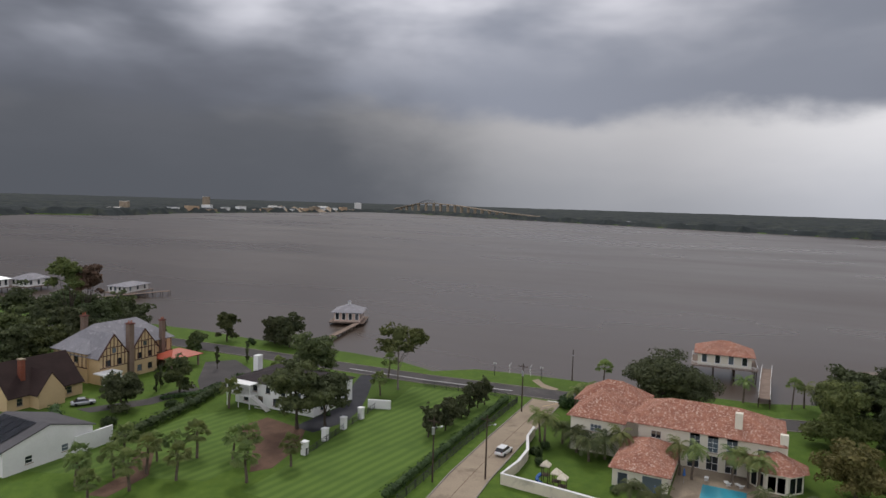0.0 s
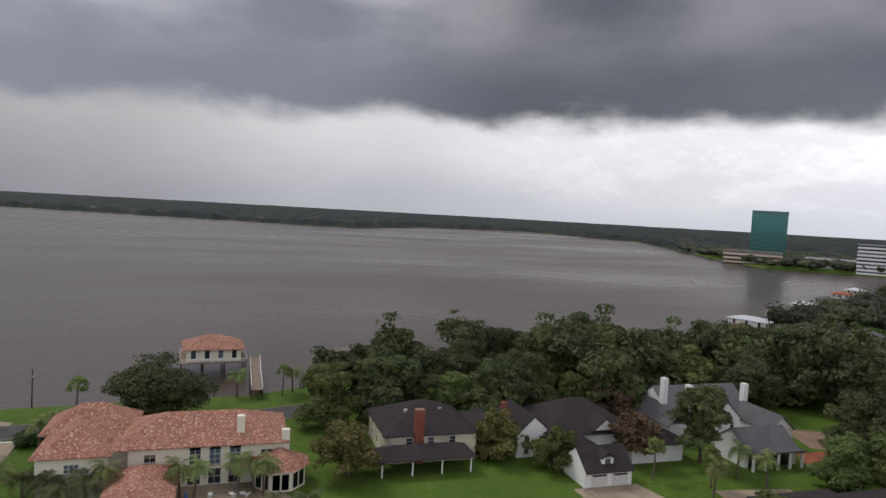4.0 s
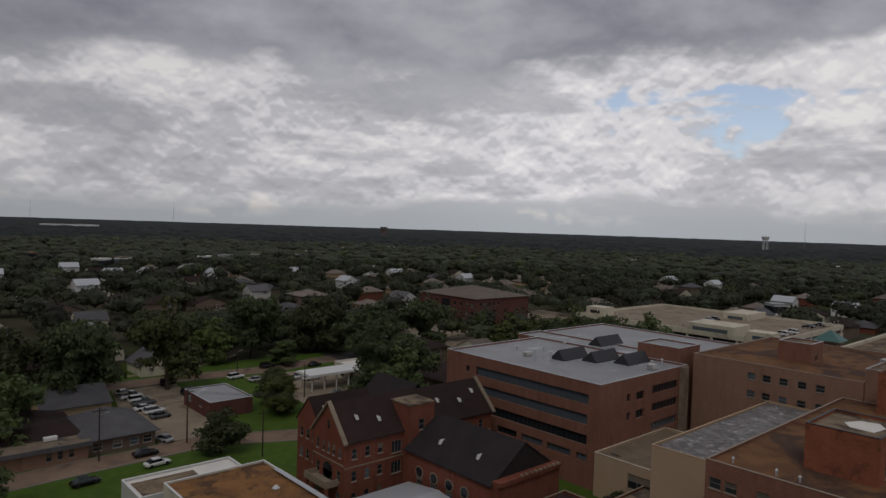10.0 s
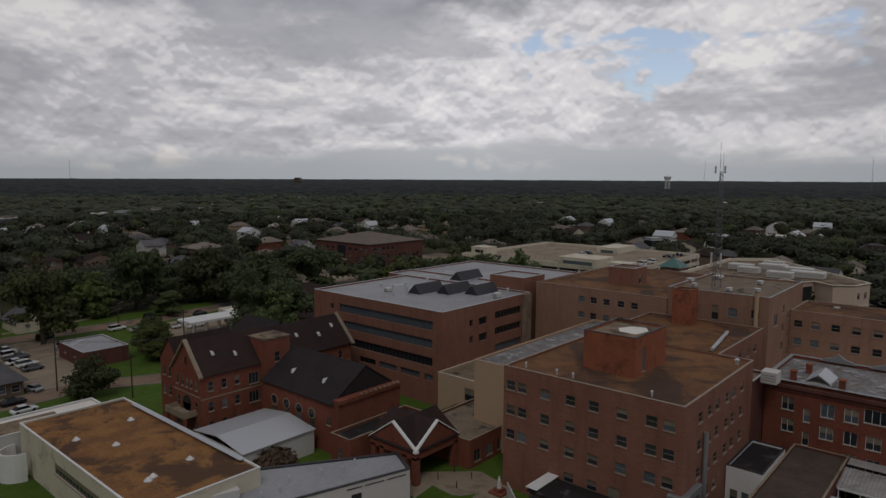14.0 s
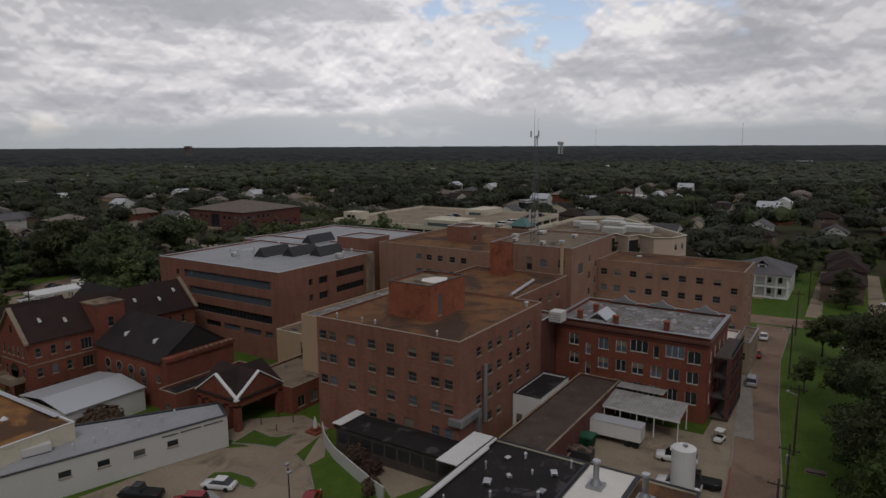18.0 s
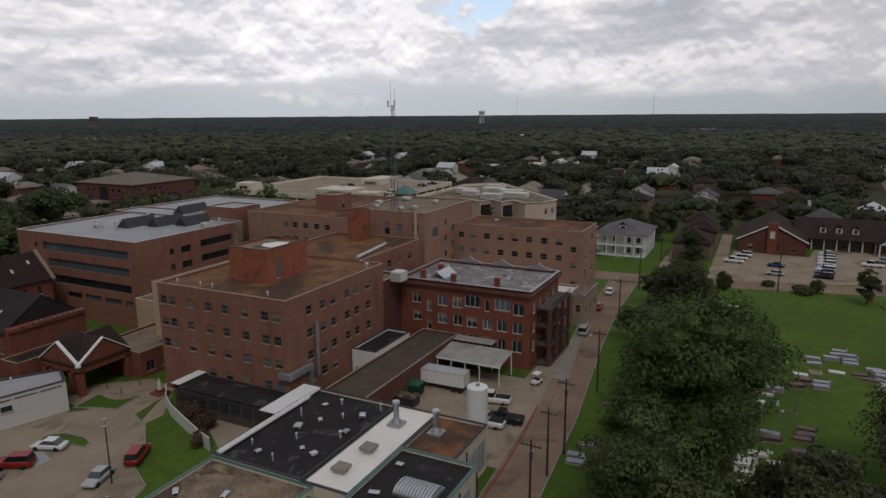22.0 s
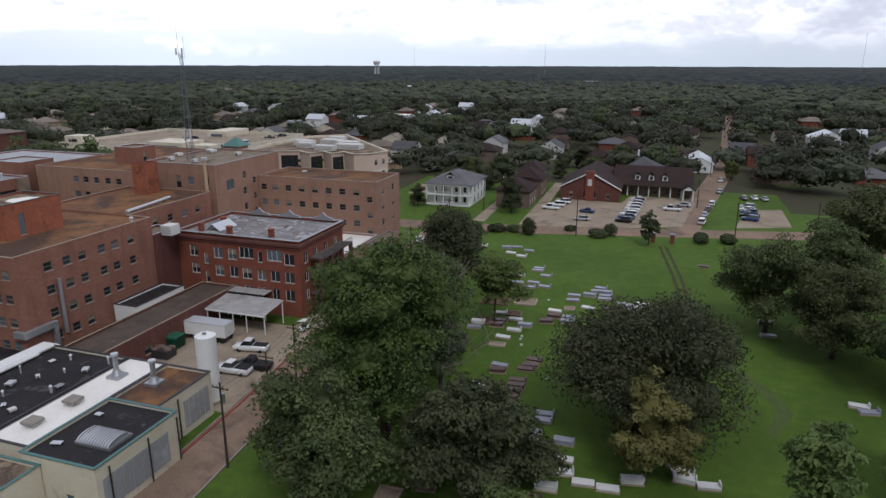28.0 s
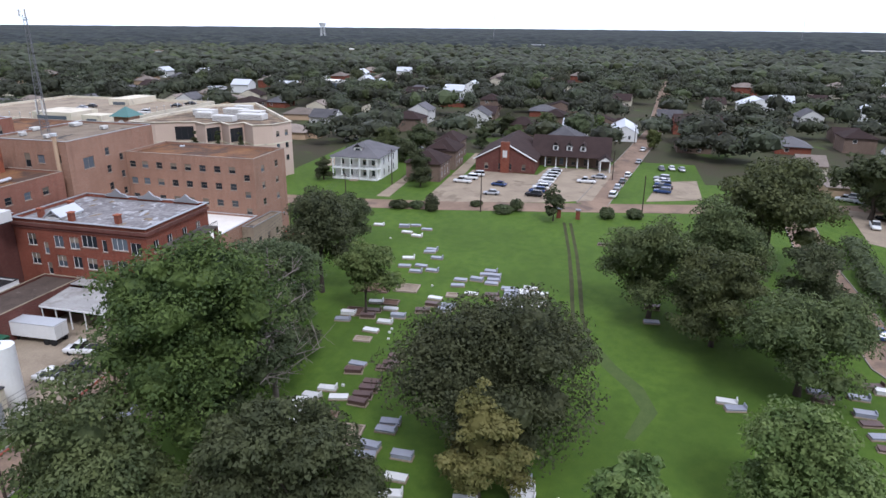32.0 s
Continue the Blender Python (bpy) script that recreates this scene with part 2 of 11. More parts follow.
# ---------------------------------------------------------------- materials
def surface(name, base, dark=None, rough=0.8, grain=6.0, broad=0.35, amount=0.5, bump=0.15, bump_scale=30.0, metal=0.0, vary=0.0, stain=None, stain_scale=0.15, stain_at=(0.52, 0.68)):
    """Paint, stone, roofing and the like: grain and broad wear over a base colour, in metres."""
    m = bpy.data.materials.new(name)
    m.use_nodes = True
    N = Nodes(m.node_tree)
    geo = N.add("ShaderNodeNewGeometry").outputs["Position"]
    dark = dark or tuple(c * 0.62 for c in base)
    n1, n2 = N.noise(geo, grain, 5.0, 0.6), N.noise(geo, broad, 4.0, 0.6)
    f = N.math("ADD", N.math("MULTIPLY", N.smooth(n1, 0.3, 0.7), 0.45), N.math("MULTIPLY", N.smooth(n2, 0.35, 0.65), 0.55))
    col = N.mix(N.math("MULTIPLY", f, amount), (*base, 1), (*dark, 1))
    if stain:
        col = N.mix(N.math("MULTIPLY", N.smooth(N.noise(geo, stain_scale, 5.0, 0.65, 0.6), *stain_at), 0.85), col, (*stain, 1))
    if vary:
        hsv = N.add("ShaderNodeHueSaturation")
        rnd = N.add("ShaderNodeObjectInfo").outputs["Random"]
        N.put(hsv.inputs["Value"], N.math("ADD", N.math("MULTIPLY", rnd, vary), 1 - vary / 2))
        N.put(hsv.inputs["Color"], col)
        col = hsv.outputs[0]
    b = N.add("ShaderNodeBsdfPrincipled")
    N.put(b.inputs["Base Color"], col)
    N.put(b.inputs["Roughness"], N.math("ADD", N.math("MULTIPLY", n1, 0.2), rough - 0.1))
    b.inputs["Metallic"].default_value = metal
    b.inputs["Specular IOR Level"].default_value = 0.12 if rough > 0.8 else 0.3
    if bump:
        bp = N.add("ShaderNodeBump")
        bp.inputs["Strength"].default_value, bp.inputs["Distance"].default_value = bump, 0.03
        N.put(bp.inputs["Height"], N.noise(geo, bump_scale, 3.0))
        N.tree.links.new(bp.outputs[0], b.inputs["Normal"])
    N.tree.links.new(b.outputs[0], N.add("ShaderNodeOutputMaterial").inputs[0])
    return m


def masonry(name, base, dark, mortar, course=0.30, streak=0.35):
    """Brick wall seen from a distance: courses, mottled bricks, rain streaks."""
    m = bpy.data.materials.new(name)
    m.use_nodes = True
    N = Nodes(m.node_tree)
    geo = N.add("ShaderNodeNewGeometry").outputs["Position"]
    s = N.add("ShaderNodeSeparateXYZ")
    N.put(s.inputs[0], geo)
    c = N.add("ShaderNodeCombineXYZ")
    N.put(c.inputs[0], N.math("ADD", s.outputs[0], s.outputs[1]))
    N.put(c.inputs[1], s.outputs[2])
    br = N.add("ShaderNodeTexBrick")
    N.put(br.inputs["Vector"], c.outputs[0])
    br.inputs["Color1"].default_value, br.inputs["Color2"].default_value, br.inputs["Mortar"].default_value = (*base, 1), (*dark, 1), (*mortar, 1)
    br.inputs["Scale"].default_value, br.inputs["Mortar Size"].default_value = 1.0, 0.008
    br.inputs["Brick Width"].default_value, br.inputs["Row Height"].default_value = course * 1.6, course * 0.5
    br.inputs["Bias"].default_value = -0.1
    streaks = N.smooth(N.noise(N.scaled(geo, (1, 1, 0.12)), 0.9, 5.0, 0.65), 0.45, 0.75)
    col = N.mix(N.math("MULTIPLY", N.smooth(N.noise(geo, 0.22, 4.0), 0.4, 0.7), 0.5), br.outputs[0], (*tuple(v * 0.72 for v in base), 1))
    col = N.mix(N.math("MULTIPLY", streaks, streak), col, (*tuple(v * 0.5 for v in dark), 1))
    b = N.add("ShaderNodeBsdfPrincipled")
    N.put(b.inputs["Base Color"], col)
    b.inputs["Roughness"].default_value = 0.88
    b.inputs["Specular IOR Level"].default_value = 0.2
    bp = N.add("ShaderNodeBump")
    bp.inputs["Strength"].default_value, bp.inputs["Distance"].default_value = 0.3, 0.02
    N.put(bp.inputs["Height"], br.outputs["Fac"])
    bp.invert = True
    N.tree.links.new(bp.outputs[0], b.inputs["Normal"])
    N.tree.links.new(b.outputs[0], N.add("ShaderNodeOutputMaterial").inputs[0])
    return m


def foliage(name, base, tip, trans=0.25, cells=0.0):
    m = bpy.data.materials.new(name)
    m.use_nodes = True
    N = Nodes(m.node_tree)
    geo = N.add("ShaderNodeNewGeometry")
    rnd = N.add("ShaderNodeObjectInfo").outputs["Random"]
    isl = geo.outputs["Random Per Island"]
    n = N.noise(geo.outputs["Position"], 0.45, 4.0, 0.6)
    f = N.math("ADD", N.math("MULTIPLY", isl, 0.28), N.math("MULTIPLY", N.smooth(n, 0.32, 0.68), 0.72))
    col = N.mix(f, (*base, 1), (*tip, 1))
    hsv = N.add("ShaderNodeHueSaturation")
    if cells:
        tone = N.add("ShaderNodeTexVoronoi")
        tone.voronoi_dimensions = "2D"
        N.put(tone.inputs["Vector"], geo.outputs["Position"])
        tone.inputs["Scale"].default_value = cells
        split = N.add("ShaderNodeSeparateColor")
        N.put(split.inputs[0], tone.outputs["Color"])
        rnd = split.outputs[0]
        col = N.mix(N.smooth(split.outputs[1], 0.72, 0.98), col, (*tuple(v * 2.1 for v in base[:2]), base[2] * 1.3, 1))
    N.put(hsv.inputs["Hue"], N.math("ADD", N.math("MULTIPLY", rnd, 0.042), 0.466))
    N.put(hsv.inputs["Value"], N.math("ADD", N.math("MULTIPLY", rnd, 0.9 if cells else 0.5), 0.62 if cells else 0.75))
    N.put(hsv.inputs["Color"], col)
    d = N.add("ShaderNodeBsdfPrincipled")
    N.put(d.inputs["Base Color"], hsv.outputs[0])
    d.inputs["Roughness"].default_value = 0.7
    d.inputs["Specular IOR Level"].default_value = 0.25
    t = N.add("ShaderNodeBsdfTranslucent")
    N.put(t.inputs[0], hsv.outputs[0])
    mx = N.add("ShaderNodeMixShader")
    mx.inputs[0].default_value = trans
    N.tree.links.new(d.outputs[0], mx.inputs[1])
    N.tree.links.new(t.outputs[0], mx.inputs[2])
    N.tree.links.new(mx.outputs[0], N.add("ShaderNodeOutputMaterial").inputs[0])
    return m


def glass_dark(name, tint=(0.02, 0.025, 0.03), rough=0.08):
    """A pane before an unlit room."""
    m = bpy.data.materials.new(name)
    m.use_nodes = True
    N = Nodes(m.node_tree)
    rnd = N.add("ShaderNodeObjectInfo").outputs["Random"]
    b = N.add("ShaderNodeBsdfPrincipled")
    N.put(b.inputs["Base Color"], N.mix(N.smooth(rnd, 0.55, 0.95), (*tint, 1), (*tuple(v * 5 + 0.02 for v in tint), 1)))
    b.inputs["Roughness"].default_value = rough
    b.inputs["Specular IOR Level"].default_value = 0.6
    N.tree.links.new(b.outputs[0], N.add("ShaderNodeOutputMaterial").inputs[0])
    return m


def gloss(name, base, rough=0.3, metal=0.0, vary=False, colors=None):
    m = bpy.data.materials.new(name)
    m.use_nodes = True
    N = Nodes(m.node_tree)
    b = N.add("ShaderNodeBsdfPrincipled")
    geo = N.add("ShaderNodeNewGeometry").outputs["Position"]
    N.put(b.inputs["Base Color"], N.mix(N.math("MULTIPLY", N.noise(geo, 3.0), 0.3), (*base, 1), (*tuple(v * 0.7 for v in base), 1)))
    b.inputs["Roughness"].default_value, b.inputs["Metallic"].default_value = rough, metal
    N.tree.links.new(b.outputs[0], N.add("ShaderNodeOutputMaterial").inputs[0])
    return m


def ground_mix():
    """Lawn with worn and damp patches."""
    m = bpy.data.materials.new("lawn")
    m.use_nodes = True
    N = Nodes(m.node_tree)
    geo = N.add("ShaderNodeNewGeometry").outputs["Position"]
    a, b_, c = N.noise(geo, 0.035, 5.0, 0.6), N.noise(geo, 0.5, 6.0, 0.65), N.noise(geo, 9.0, 3.0, 0.7)
    col = N.mix(N.smooth(b_, 0.3, 0.72), (0.064, 0.118, 0.016, 1), (0.101, 0.163, 0.022, 1))
    col = N.mix(N.math("MULTIPLY", N.smooth(a, 0.42, 0.66), 0.6), col, (0.050, 0.088, 0.013, 1))
    col = N.mix(N.math("MULTIPLY", N.smooth(N.noise(geo, 0.09, 7.0, 0.65), 0.60, 0.74), 0.5), col, (0.089, 0.138, 0.016, 1))
    col = N.mix(N.math("MULTIPLY", N.smooth(c, 0.35, 0.7), 0.5), col, (0.043, 0.074, 0.011, 1))
    col = N.mix(N.math("MULTIPLY", N.smooth(N.noise(geo, 2.2, 5.0, 0.7), 0.55, 0.75), 0.4), col, (0.110, 0.165, 0.020, 1))
    s = N.add("ShaderNodeBsdfPrincipled")
    N.put(s.inputs["Base Color"], col)
    s.inputs["Roughness"].default_value = 0.9
    s.inputs["Specular IOR Level"].default_value = 0.15
    bp = N.add("ShaderNodeBump")
    bp.inputs["Strength"].default_value, bp.inputs["Distance"].default_value = 0.6, 0.08
    N.put(bp.inputs["Height"], c)
    N.tree.links.new(bp.outputs[0], s.inputs["Normal"])
    N.tree.links.new(s.outputs[0], N.add("ShaderNodeOutputMaterial").inputs[0])
    return m


def lake_water():
    m = bpy.data.materials.new("lake_water")
    m.use_nodes = True
    N = Nodes(m.node_tree)
    geo = N.add("ShaderNodeNewGeometry").outputs["Position"]
    s = N.add("ShaderNodeBsdfPrincipled")
    N.put(s.inputs["Base Color"], N.mix(N.noise(geo, 0.004, 4.0, 0.6), (0.042, 0.026, 0.016, 1), (0.056, 0.037, 0.024, 1)))
    s.inputs["Specular IOR Level"].default_value = 0.42
    N.put(s.inputs["Roughness"], N.math("ADD", N.math("MULTIPLY", N.smooth(N.noise(N.scaled(geo, (1, 0.35, 1)), 0.006, 4.0, 0.6), 0.35, 0.7), 0.10), 0.26))
    bp = N.add("ShaderNodeBump")
    bp.inputs["Strength"].default_value, bp.inputs["Distance"].default_value = 0.006, 0.2
    N.put(bp.inputs["Height"], N.noise(geo, 0.3, 3.0, 0.5))
    N.tree.links.new(bp.outputs[0], s.inputs["Normal"])
    N.tree.links.new(s.outputs[0], N.add("ShaderNodeOutputMaterial").inputs[0])
    return m


M = {
    "lawn": ground_mix(),
    "water": lake_water(),
    "brick": masonry("tan_brick", (0.285, 0.130, 0.090), (0.225, 0.100, 0.069), (0.25, 0.165, 0.125)),
    "brick_tan": masonry("pale_tan_brick", (0.335, 0.194, 0.134), (0.280, 0.158, 0.108), (0.36, 0.28, 0.225)),
    "brick_red": masonry("red_brick", (0.24, 0.075, 0.045), (0.17, 0.052, 0.034), (0.24, 0.15, 0.115)),
    "brick_dark": masonry("dark_red_brick", (0.155, 0.06, 0.048), (0.115, 0.046, 0.038), (0.17, 0.11, 0.09)),
    "brick_brown": masonry("brown_brick", (0.21, 0.150, 0.115), (0.165, 0.115, 0.09), (0.24, 0.19, 0.16)),
    "cotta": surface("red_render", (0.36, 0.125, 0.07), (0.21, 0.075, 0.045), 0.85, 3.0, 0.4, 0.8, stain=(0.14, 0.06, 0.04), stain_scale=0.5),
    "stucco": surface("beige_stucco", (0.50, 0.36, 0.24), (0.42, 0.30, 0.20), 0.85, 3.0, 0.2, 0.5),
    "cream": surface("cream_paint", (0.66, 0.60, 0.47), (0.52, 0.47, 0.37), 0.75, 3.0, 0.25, 0.6, stain=(0.40, 0.36, 0.29), stain_scale=0.25),
    "cream_tile": surface("pale_cream_stucco", (0.70, 0.66, 0.55), (0.62, 0.58, 0.48), 0.8, 2.0, 0.2, 0.4),
    "pink": surface("pinkish_cast_stone", (0.58, 0.45, 0.37), (0.50, 0.38, 0.31), 0.8, 2.0, 0.2, 0.5),
    "white": surface("white_paint", (0.78, 0.78, 0.76), (0.62, 0.62, 0.60), 0.55, 3.0, 0.3, 0.5),
    "grey_wall": surface("grey_white_panel", (0.60, 0.59, 0.56), (0.50, 0.49, 0.47), 0.7, 3.0, 0.2, 0.5),
    "roof_rust": surface("rusty_gravel_roof", (0.245, 0.122, 0.055), (0.11, 0.060, 0.038), 0.92, 5.0, 0.25, 0.9, stain=(0.068, 0.046, 0.038), stain_scale=0.13, stain_at=(0.45, 0.60)),
    "roof_grey": surface("pale_grey_membrane", (0.36, 0.365, 0.375), (0.25, 0.255, 0.265), 0.6, 2.0, 0.15, 0.7, stain=(0.52, 0.54, 0.56), stain_scale=0.09, stain_at=(0.58, 0.70)),
    "roof_slate": surface("lumpy_grey_roof", (0.27, 0.255, 0.25), (0.12, 0.11, 0.11), 0.8, 1.6, 0.4, 1.0, 0.6, 2.0, stain=(0.42, 0.41, 0.41), stain_scale=0.45, stain_at=(0.55, 0.64)),
    "roof_black": surface("black_tar_roof", (0.024, 0.021, 0.021), (0.013, 0.012, 0.012), 0.8, 4.0, 0.3, 0.9, stain=(0.075, 0.068, 0.068), stain_scale=0.35, stain_at=(0.56, 0.63)),
    "roof_orange": surface("orange_rusted_gravel_roof", (0.33, 0.165, 0.062), (0.16, 0.082, 0.042), 0.92, 4.0, 0.3, 1.0, stain=(0.085, 0.052, 0.036), stain_scale=0.12, stain_at=(0.50, 0.60)),
    "roof_brown": surface("dark_brown_gravel_roof", (0.115, 0.088, 0.072), (0.065, 0.05, 0.043), 0.92, 5.0, 0.3, 0.9, stain=(0.16, 0.13, 0.11), stain_scale=0.4, stain_at=(0.6, 0.7)),
    "canopy_tin": surface("weathered_canopy_sheet", (0.42, 0.41, 0.39), (0.27, 0.26, 0.25), 0.6, 3.0, 0.5, 0.9, stain=(0.24, 0.22, 0.20), stain_scale=0.4),
    "roof_white": surface("white_membrane_roof", (0.82, 0.79, 0.73), (0.66, 0.62, 0.56), 0.6, 2.0, 0.2, 0.6),
    "roof_tan": surface("stained_tan_roof", (0.31, 0.235, 0.155), (0.13, 0.097, 0.070), 0.9, 3.0, 0.35, 1.0, stain=(0.080, 0.060, 0.048), stain_scale=0.24, stain_at=(0.50, 0.60)),
    "roof_dirt": surface("weathered_grey_roof", (0.25, 0.20, 0.145), (0.15, 0.115, 0.085), 0.9, 3.0, 0.3, 0.9, stain=(0.055, 0.05, 0.05), stain_scale=0.22, stain_at=(0.58, 0.62)),
    "shingle": surface("brown_shingles", (0.046, 0.030, 0.027), (0.028, 0.019, 0.018), 0.9, 4.0, 0.35, 0.8, 0.3, 8.0, vary=0.3),
    "shingle_dark": surface("charcoal_shingles", (0.044, 0.036, 0.037), (0.027, 0.023, 0.024), 0.85, 4.0, 0.3, 0.8, 0.3, 8.0),
    "shingle_grey": surface("grey_shingles", (0.135, 0.13, 0.135), (0.085, 0.082, 0.088), 0.9, 4.0, 0.3, 0.8, 0.3, 8.0, vary=0.5),
    "shingle_tan": surface("tan_shingles", (0.24, 0.20, 0.17), (0.15, 0.125, 0.105), 0.9, 4.0, 0.3, 0.8, 0.3, 8.0, vary=0.5),
    "asphalt": surface("asphalt", (0.085, 0.078, 0.075), (0.055, 0.052, 0.052), 0.9, 6.0, 0.12, 0.8, stain=(0.115, 0.105, 0.10), stain_scale=0.10),
    "concrete": surface("brown_concrete_road", (0.29, 0.205, 0.145), (0.165, 0.115, 0.085), 0.9, 4.0, 0.12, 0.9, stain=(0.135, 0.10, 0.08), stain_scale=0.13, stain_at=(0.50, 0.66)),
    "concrete_pale": surface("pale_concrete", (0.335, 0.275, 0.200), (0.23, 0.183, 0.135), 0.9, 4.0, 0.15, 0.9, stain=(0.165, 0.13, 0.095), stain_scale=0.13),
    "dirt": surface("bare_earth", (0.155, 0.095, 0.066), (0.085, 0.054, 0.04), 0.95, 3.0, 0.3, 0.9),
    "rut": surface("muddy_rut", (0.070, 0.070, 0.032), (0.038, 0.042, 0.018), 0.95, 1.5, 0.4, 0.9),
    "stone": surface("grey_granite", (0.26, 0.255, 0.27), (0.17, 0.165, 0.175), 0.6, 8.0, 0.6, 0.6, vary=0.5),
    "stone_dark": surface("weathered_dark_stone", (0.115, 0.095, 0.085), (0.065, 0.055, 0.05), 0.85, 5.0, 0.6, 0.8, vary=0.4),
    "stone_white": surface("white_stone", (0.66, 0.655, 0.64), (0.50, 0.49, 0.47), 0.7, 5.0, 0.5, 0.6, vary=0.2),
    "trim": surface("aged_pale_trim", (0.27, 0.235, 0.195), (0.18, 0.16, 0.135), 0.6, 4.0, 0.8, 0.6),
    "sill": surface("pale_stone_sill", (0.36, 0.29, 0.23), (0.25, 0.20, 0.16), 0.8, 4.0, 0.8, 0.6),
    "kerb": surface("kerb_concrete", (0.31, 0.28, 0.245), (0.20, 0.18, 0.155), 0.9, 3.0, 0.4, 0.8),
    "red_kerb": surface("red_painted_kerb", (0.33, 0.075, 0.05), (0.22, 0.07, 0.05), 0.8, 3.0, 0.4, 0.8),
    "bark": surface("bark", (0.085, 0.068, 0.055), (0.045, 0.036, 0.03), 0.95, 5.0, 0.8, 0.9, 0.6, 8.0),
    "bark_pale": surface("dead_grey_wood", (0.24, 0.205, 0.185), (0.14, 0.115, 0.10), 0.9, 5.0, 0.8, 0.8, 0.5, 8.0),
    "pole": surface("weathered_pole_wood", (0.075, 0.055, 0.043), (0.042, 0.032, 0.027), 0.9, 5.0, 0.8, 0.8),
    "mast_steel": gloss("dull_mast_steel", (0.15, 0.15, 0.16), 0.6, 0.3),
    "steel": gloss("galvanised_steel", (0.42, 0.43, 0.44), 0.45, 0.7),
    "steel_dark": gloss("dark_steel", (0.05, 0.05, 0.055), 0.5, 0.4),
    "alu": gloss("pale_sheet_metal", (0.60, 0.62, 0.64), 0.45, 0.4),
    "teal": gloss("teal_trim_paint", (0.07, 0.17, 0.155), 0.5),
    "green_paint": gloss("green_paint", (0.02, 0.105, 0.055), 0.5),
    "blue_paint": gloss("blue_paint", (0.03, 0.11, 0.33), 0.45),
    "rubber": surface("tyre_rubber", (0.02, 0.02, 0.02), None, 0.8, 8.0, 1.0, 0.4),
    "glass": glass_dark("window_glass"),
    "glass_blind": surface("window_blind", (0.20, 0.165, 0.125), (0.13, 0.11, 0.085), 0.6, 4.0, 1.0, 0.6, vary=0.8),
    "car_glass": glass_dark("car_glass", (0.012, 0.014, 0.016), 0.05),
    "lamp": gloss("clear_lamp_lens", (0.7, 0.7, 0.68), 0.2),
    "lamp_red": gloss("red_lamp_lens", (0.35, 0.01, 0.01), 0.25),
    "leaf_oak": foliage("oak_leaves", (0.040, 0.055, 0.025), (0.098, 0.120, 0.052)),
    "leaf_mid": foliage("tree_leaves", (0.044, 0.066, 0.026), (0.128, 0.160, 0.058)),
    "leaf_light": foliage("light_green_leaves", (0.060, 0.094, 0.026), (0.150, 0.190, 0.060)),
    "leaf_yellow": foliage("yellow_green_leaves", (0.085, 0.092, 0.026), (0.19, 0.18, 0.056)),
    "leaf_pine": foliage("pine_needles", (0.026, 0.046, 0.014), (0.100, 0.142, 0.034)),
    "leaf_palm": foliage("palm_fronds", (0.095, 0.145, 0.048), (0.22, 0.27, 0.09)),
    "leaf_red": foliage("reddish_leaves", (0.075, 0.052, 0.034), (0.15, 0.098, 0.06)),
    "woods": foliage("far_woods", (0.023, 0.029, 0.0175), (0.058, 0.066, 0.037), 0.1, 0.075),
    # haze of distance is put into this colour: bluer than the near leaves
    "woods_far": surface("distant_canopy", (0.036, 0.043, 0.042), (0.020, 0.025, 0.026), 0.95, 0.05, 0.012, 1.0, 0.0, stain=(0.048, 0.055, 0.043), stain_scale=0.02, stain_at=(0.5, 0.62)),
}


# ---------------------------------------------------------------- building blocks
def mesh_of(name, bm):
    me = bpy.data.meshes.new(name)
    bm.to_mesh(me)
    bm.free()
    return me


def part(name, bm, material, parent=None, label="", smooth=False):
    """One bmesh as one mesh object under a thing or a part; or an object on a mesh that others share."""
    me = bm if isinstance(bm, bpy.types.Mesh) else mesh_of(name, bm)
    if not me.materials:
        me.materials.append(M[material] if isinstance(material, str) else material)
    if smooth:
        for p in me.polygons:
            p.use_smooth = True
    ob = new(name, me)
    if parent:
        ob.parent = parent
        if not parent.parent and parent.type == "EMPTY":
            ob.matrix_parent_inverse = parent.matrix_basis.inverted()
    if label:
        ob["label"] = label
    return ob


def thing(name, label, category, at=(0, 0, 0), turn=0.0, group="", kind=""):
    e = new(name)
    e.empty_display_size = 0.5
    e.matrix_basis = pose(*at, 0, 0, turn)
    return tagged(e, label, category, group, kind)


def box(bm, x0, x1, y0, y1, z0, z1, bevel=0.0):
    vs = [bm.verts.new((x, y, z)) for z in (z0, z1) for x, y in ((x0, y0), (x1, y0), (x1, y1), (x0, y1))]
    fs = [bm.faces.new([vs[i] for i in q]) for q in ((3, 2, 1, 0), (4, 5, 6, 7), (0, 1, 5, 4), (1, 2, 6, 5), (2, 3, 7, 6), (3, 0, 4, 7))]
    if bevel:
        bmesh.ops.bevel(bm, geom=list({e for f in fs for e in f.edges}), offset=bevel, segments=1, affect="EDGES")
    return bm


def boxes(*dims, bevel=0.0):
    bm = bmesh.new()
    for d in dims:
        box(bm, *d, bevel=bevel)
    return bm


def prism(points, z0, z1, bm=None):
    """An upright prism over a plan outline (anticlockwise)."""
    bm = bm or bmesh.new()
    lo, hi = [bm.verts.new((x, y, z0)) for x, y in points], [bm.verts.new((x, y, z1)) for x, y in points]
    n = len(points)
    bm.faces.new(hi)
    bm.faces.new(lo[::-1])
    for i in range(n):
        bm.faces.new((lo[i], lo[(i + 1) % n], hi[(i + 1) % n], hi[i]))
    return bm


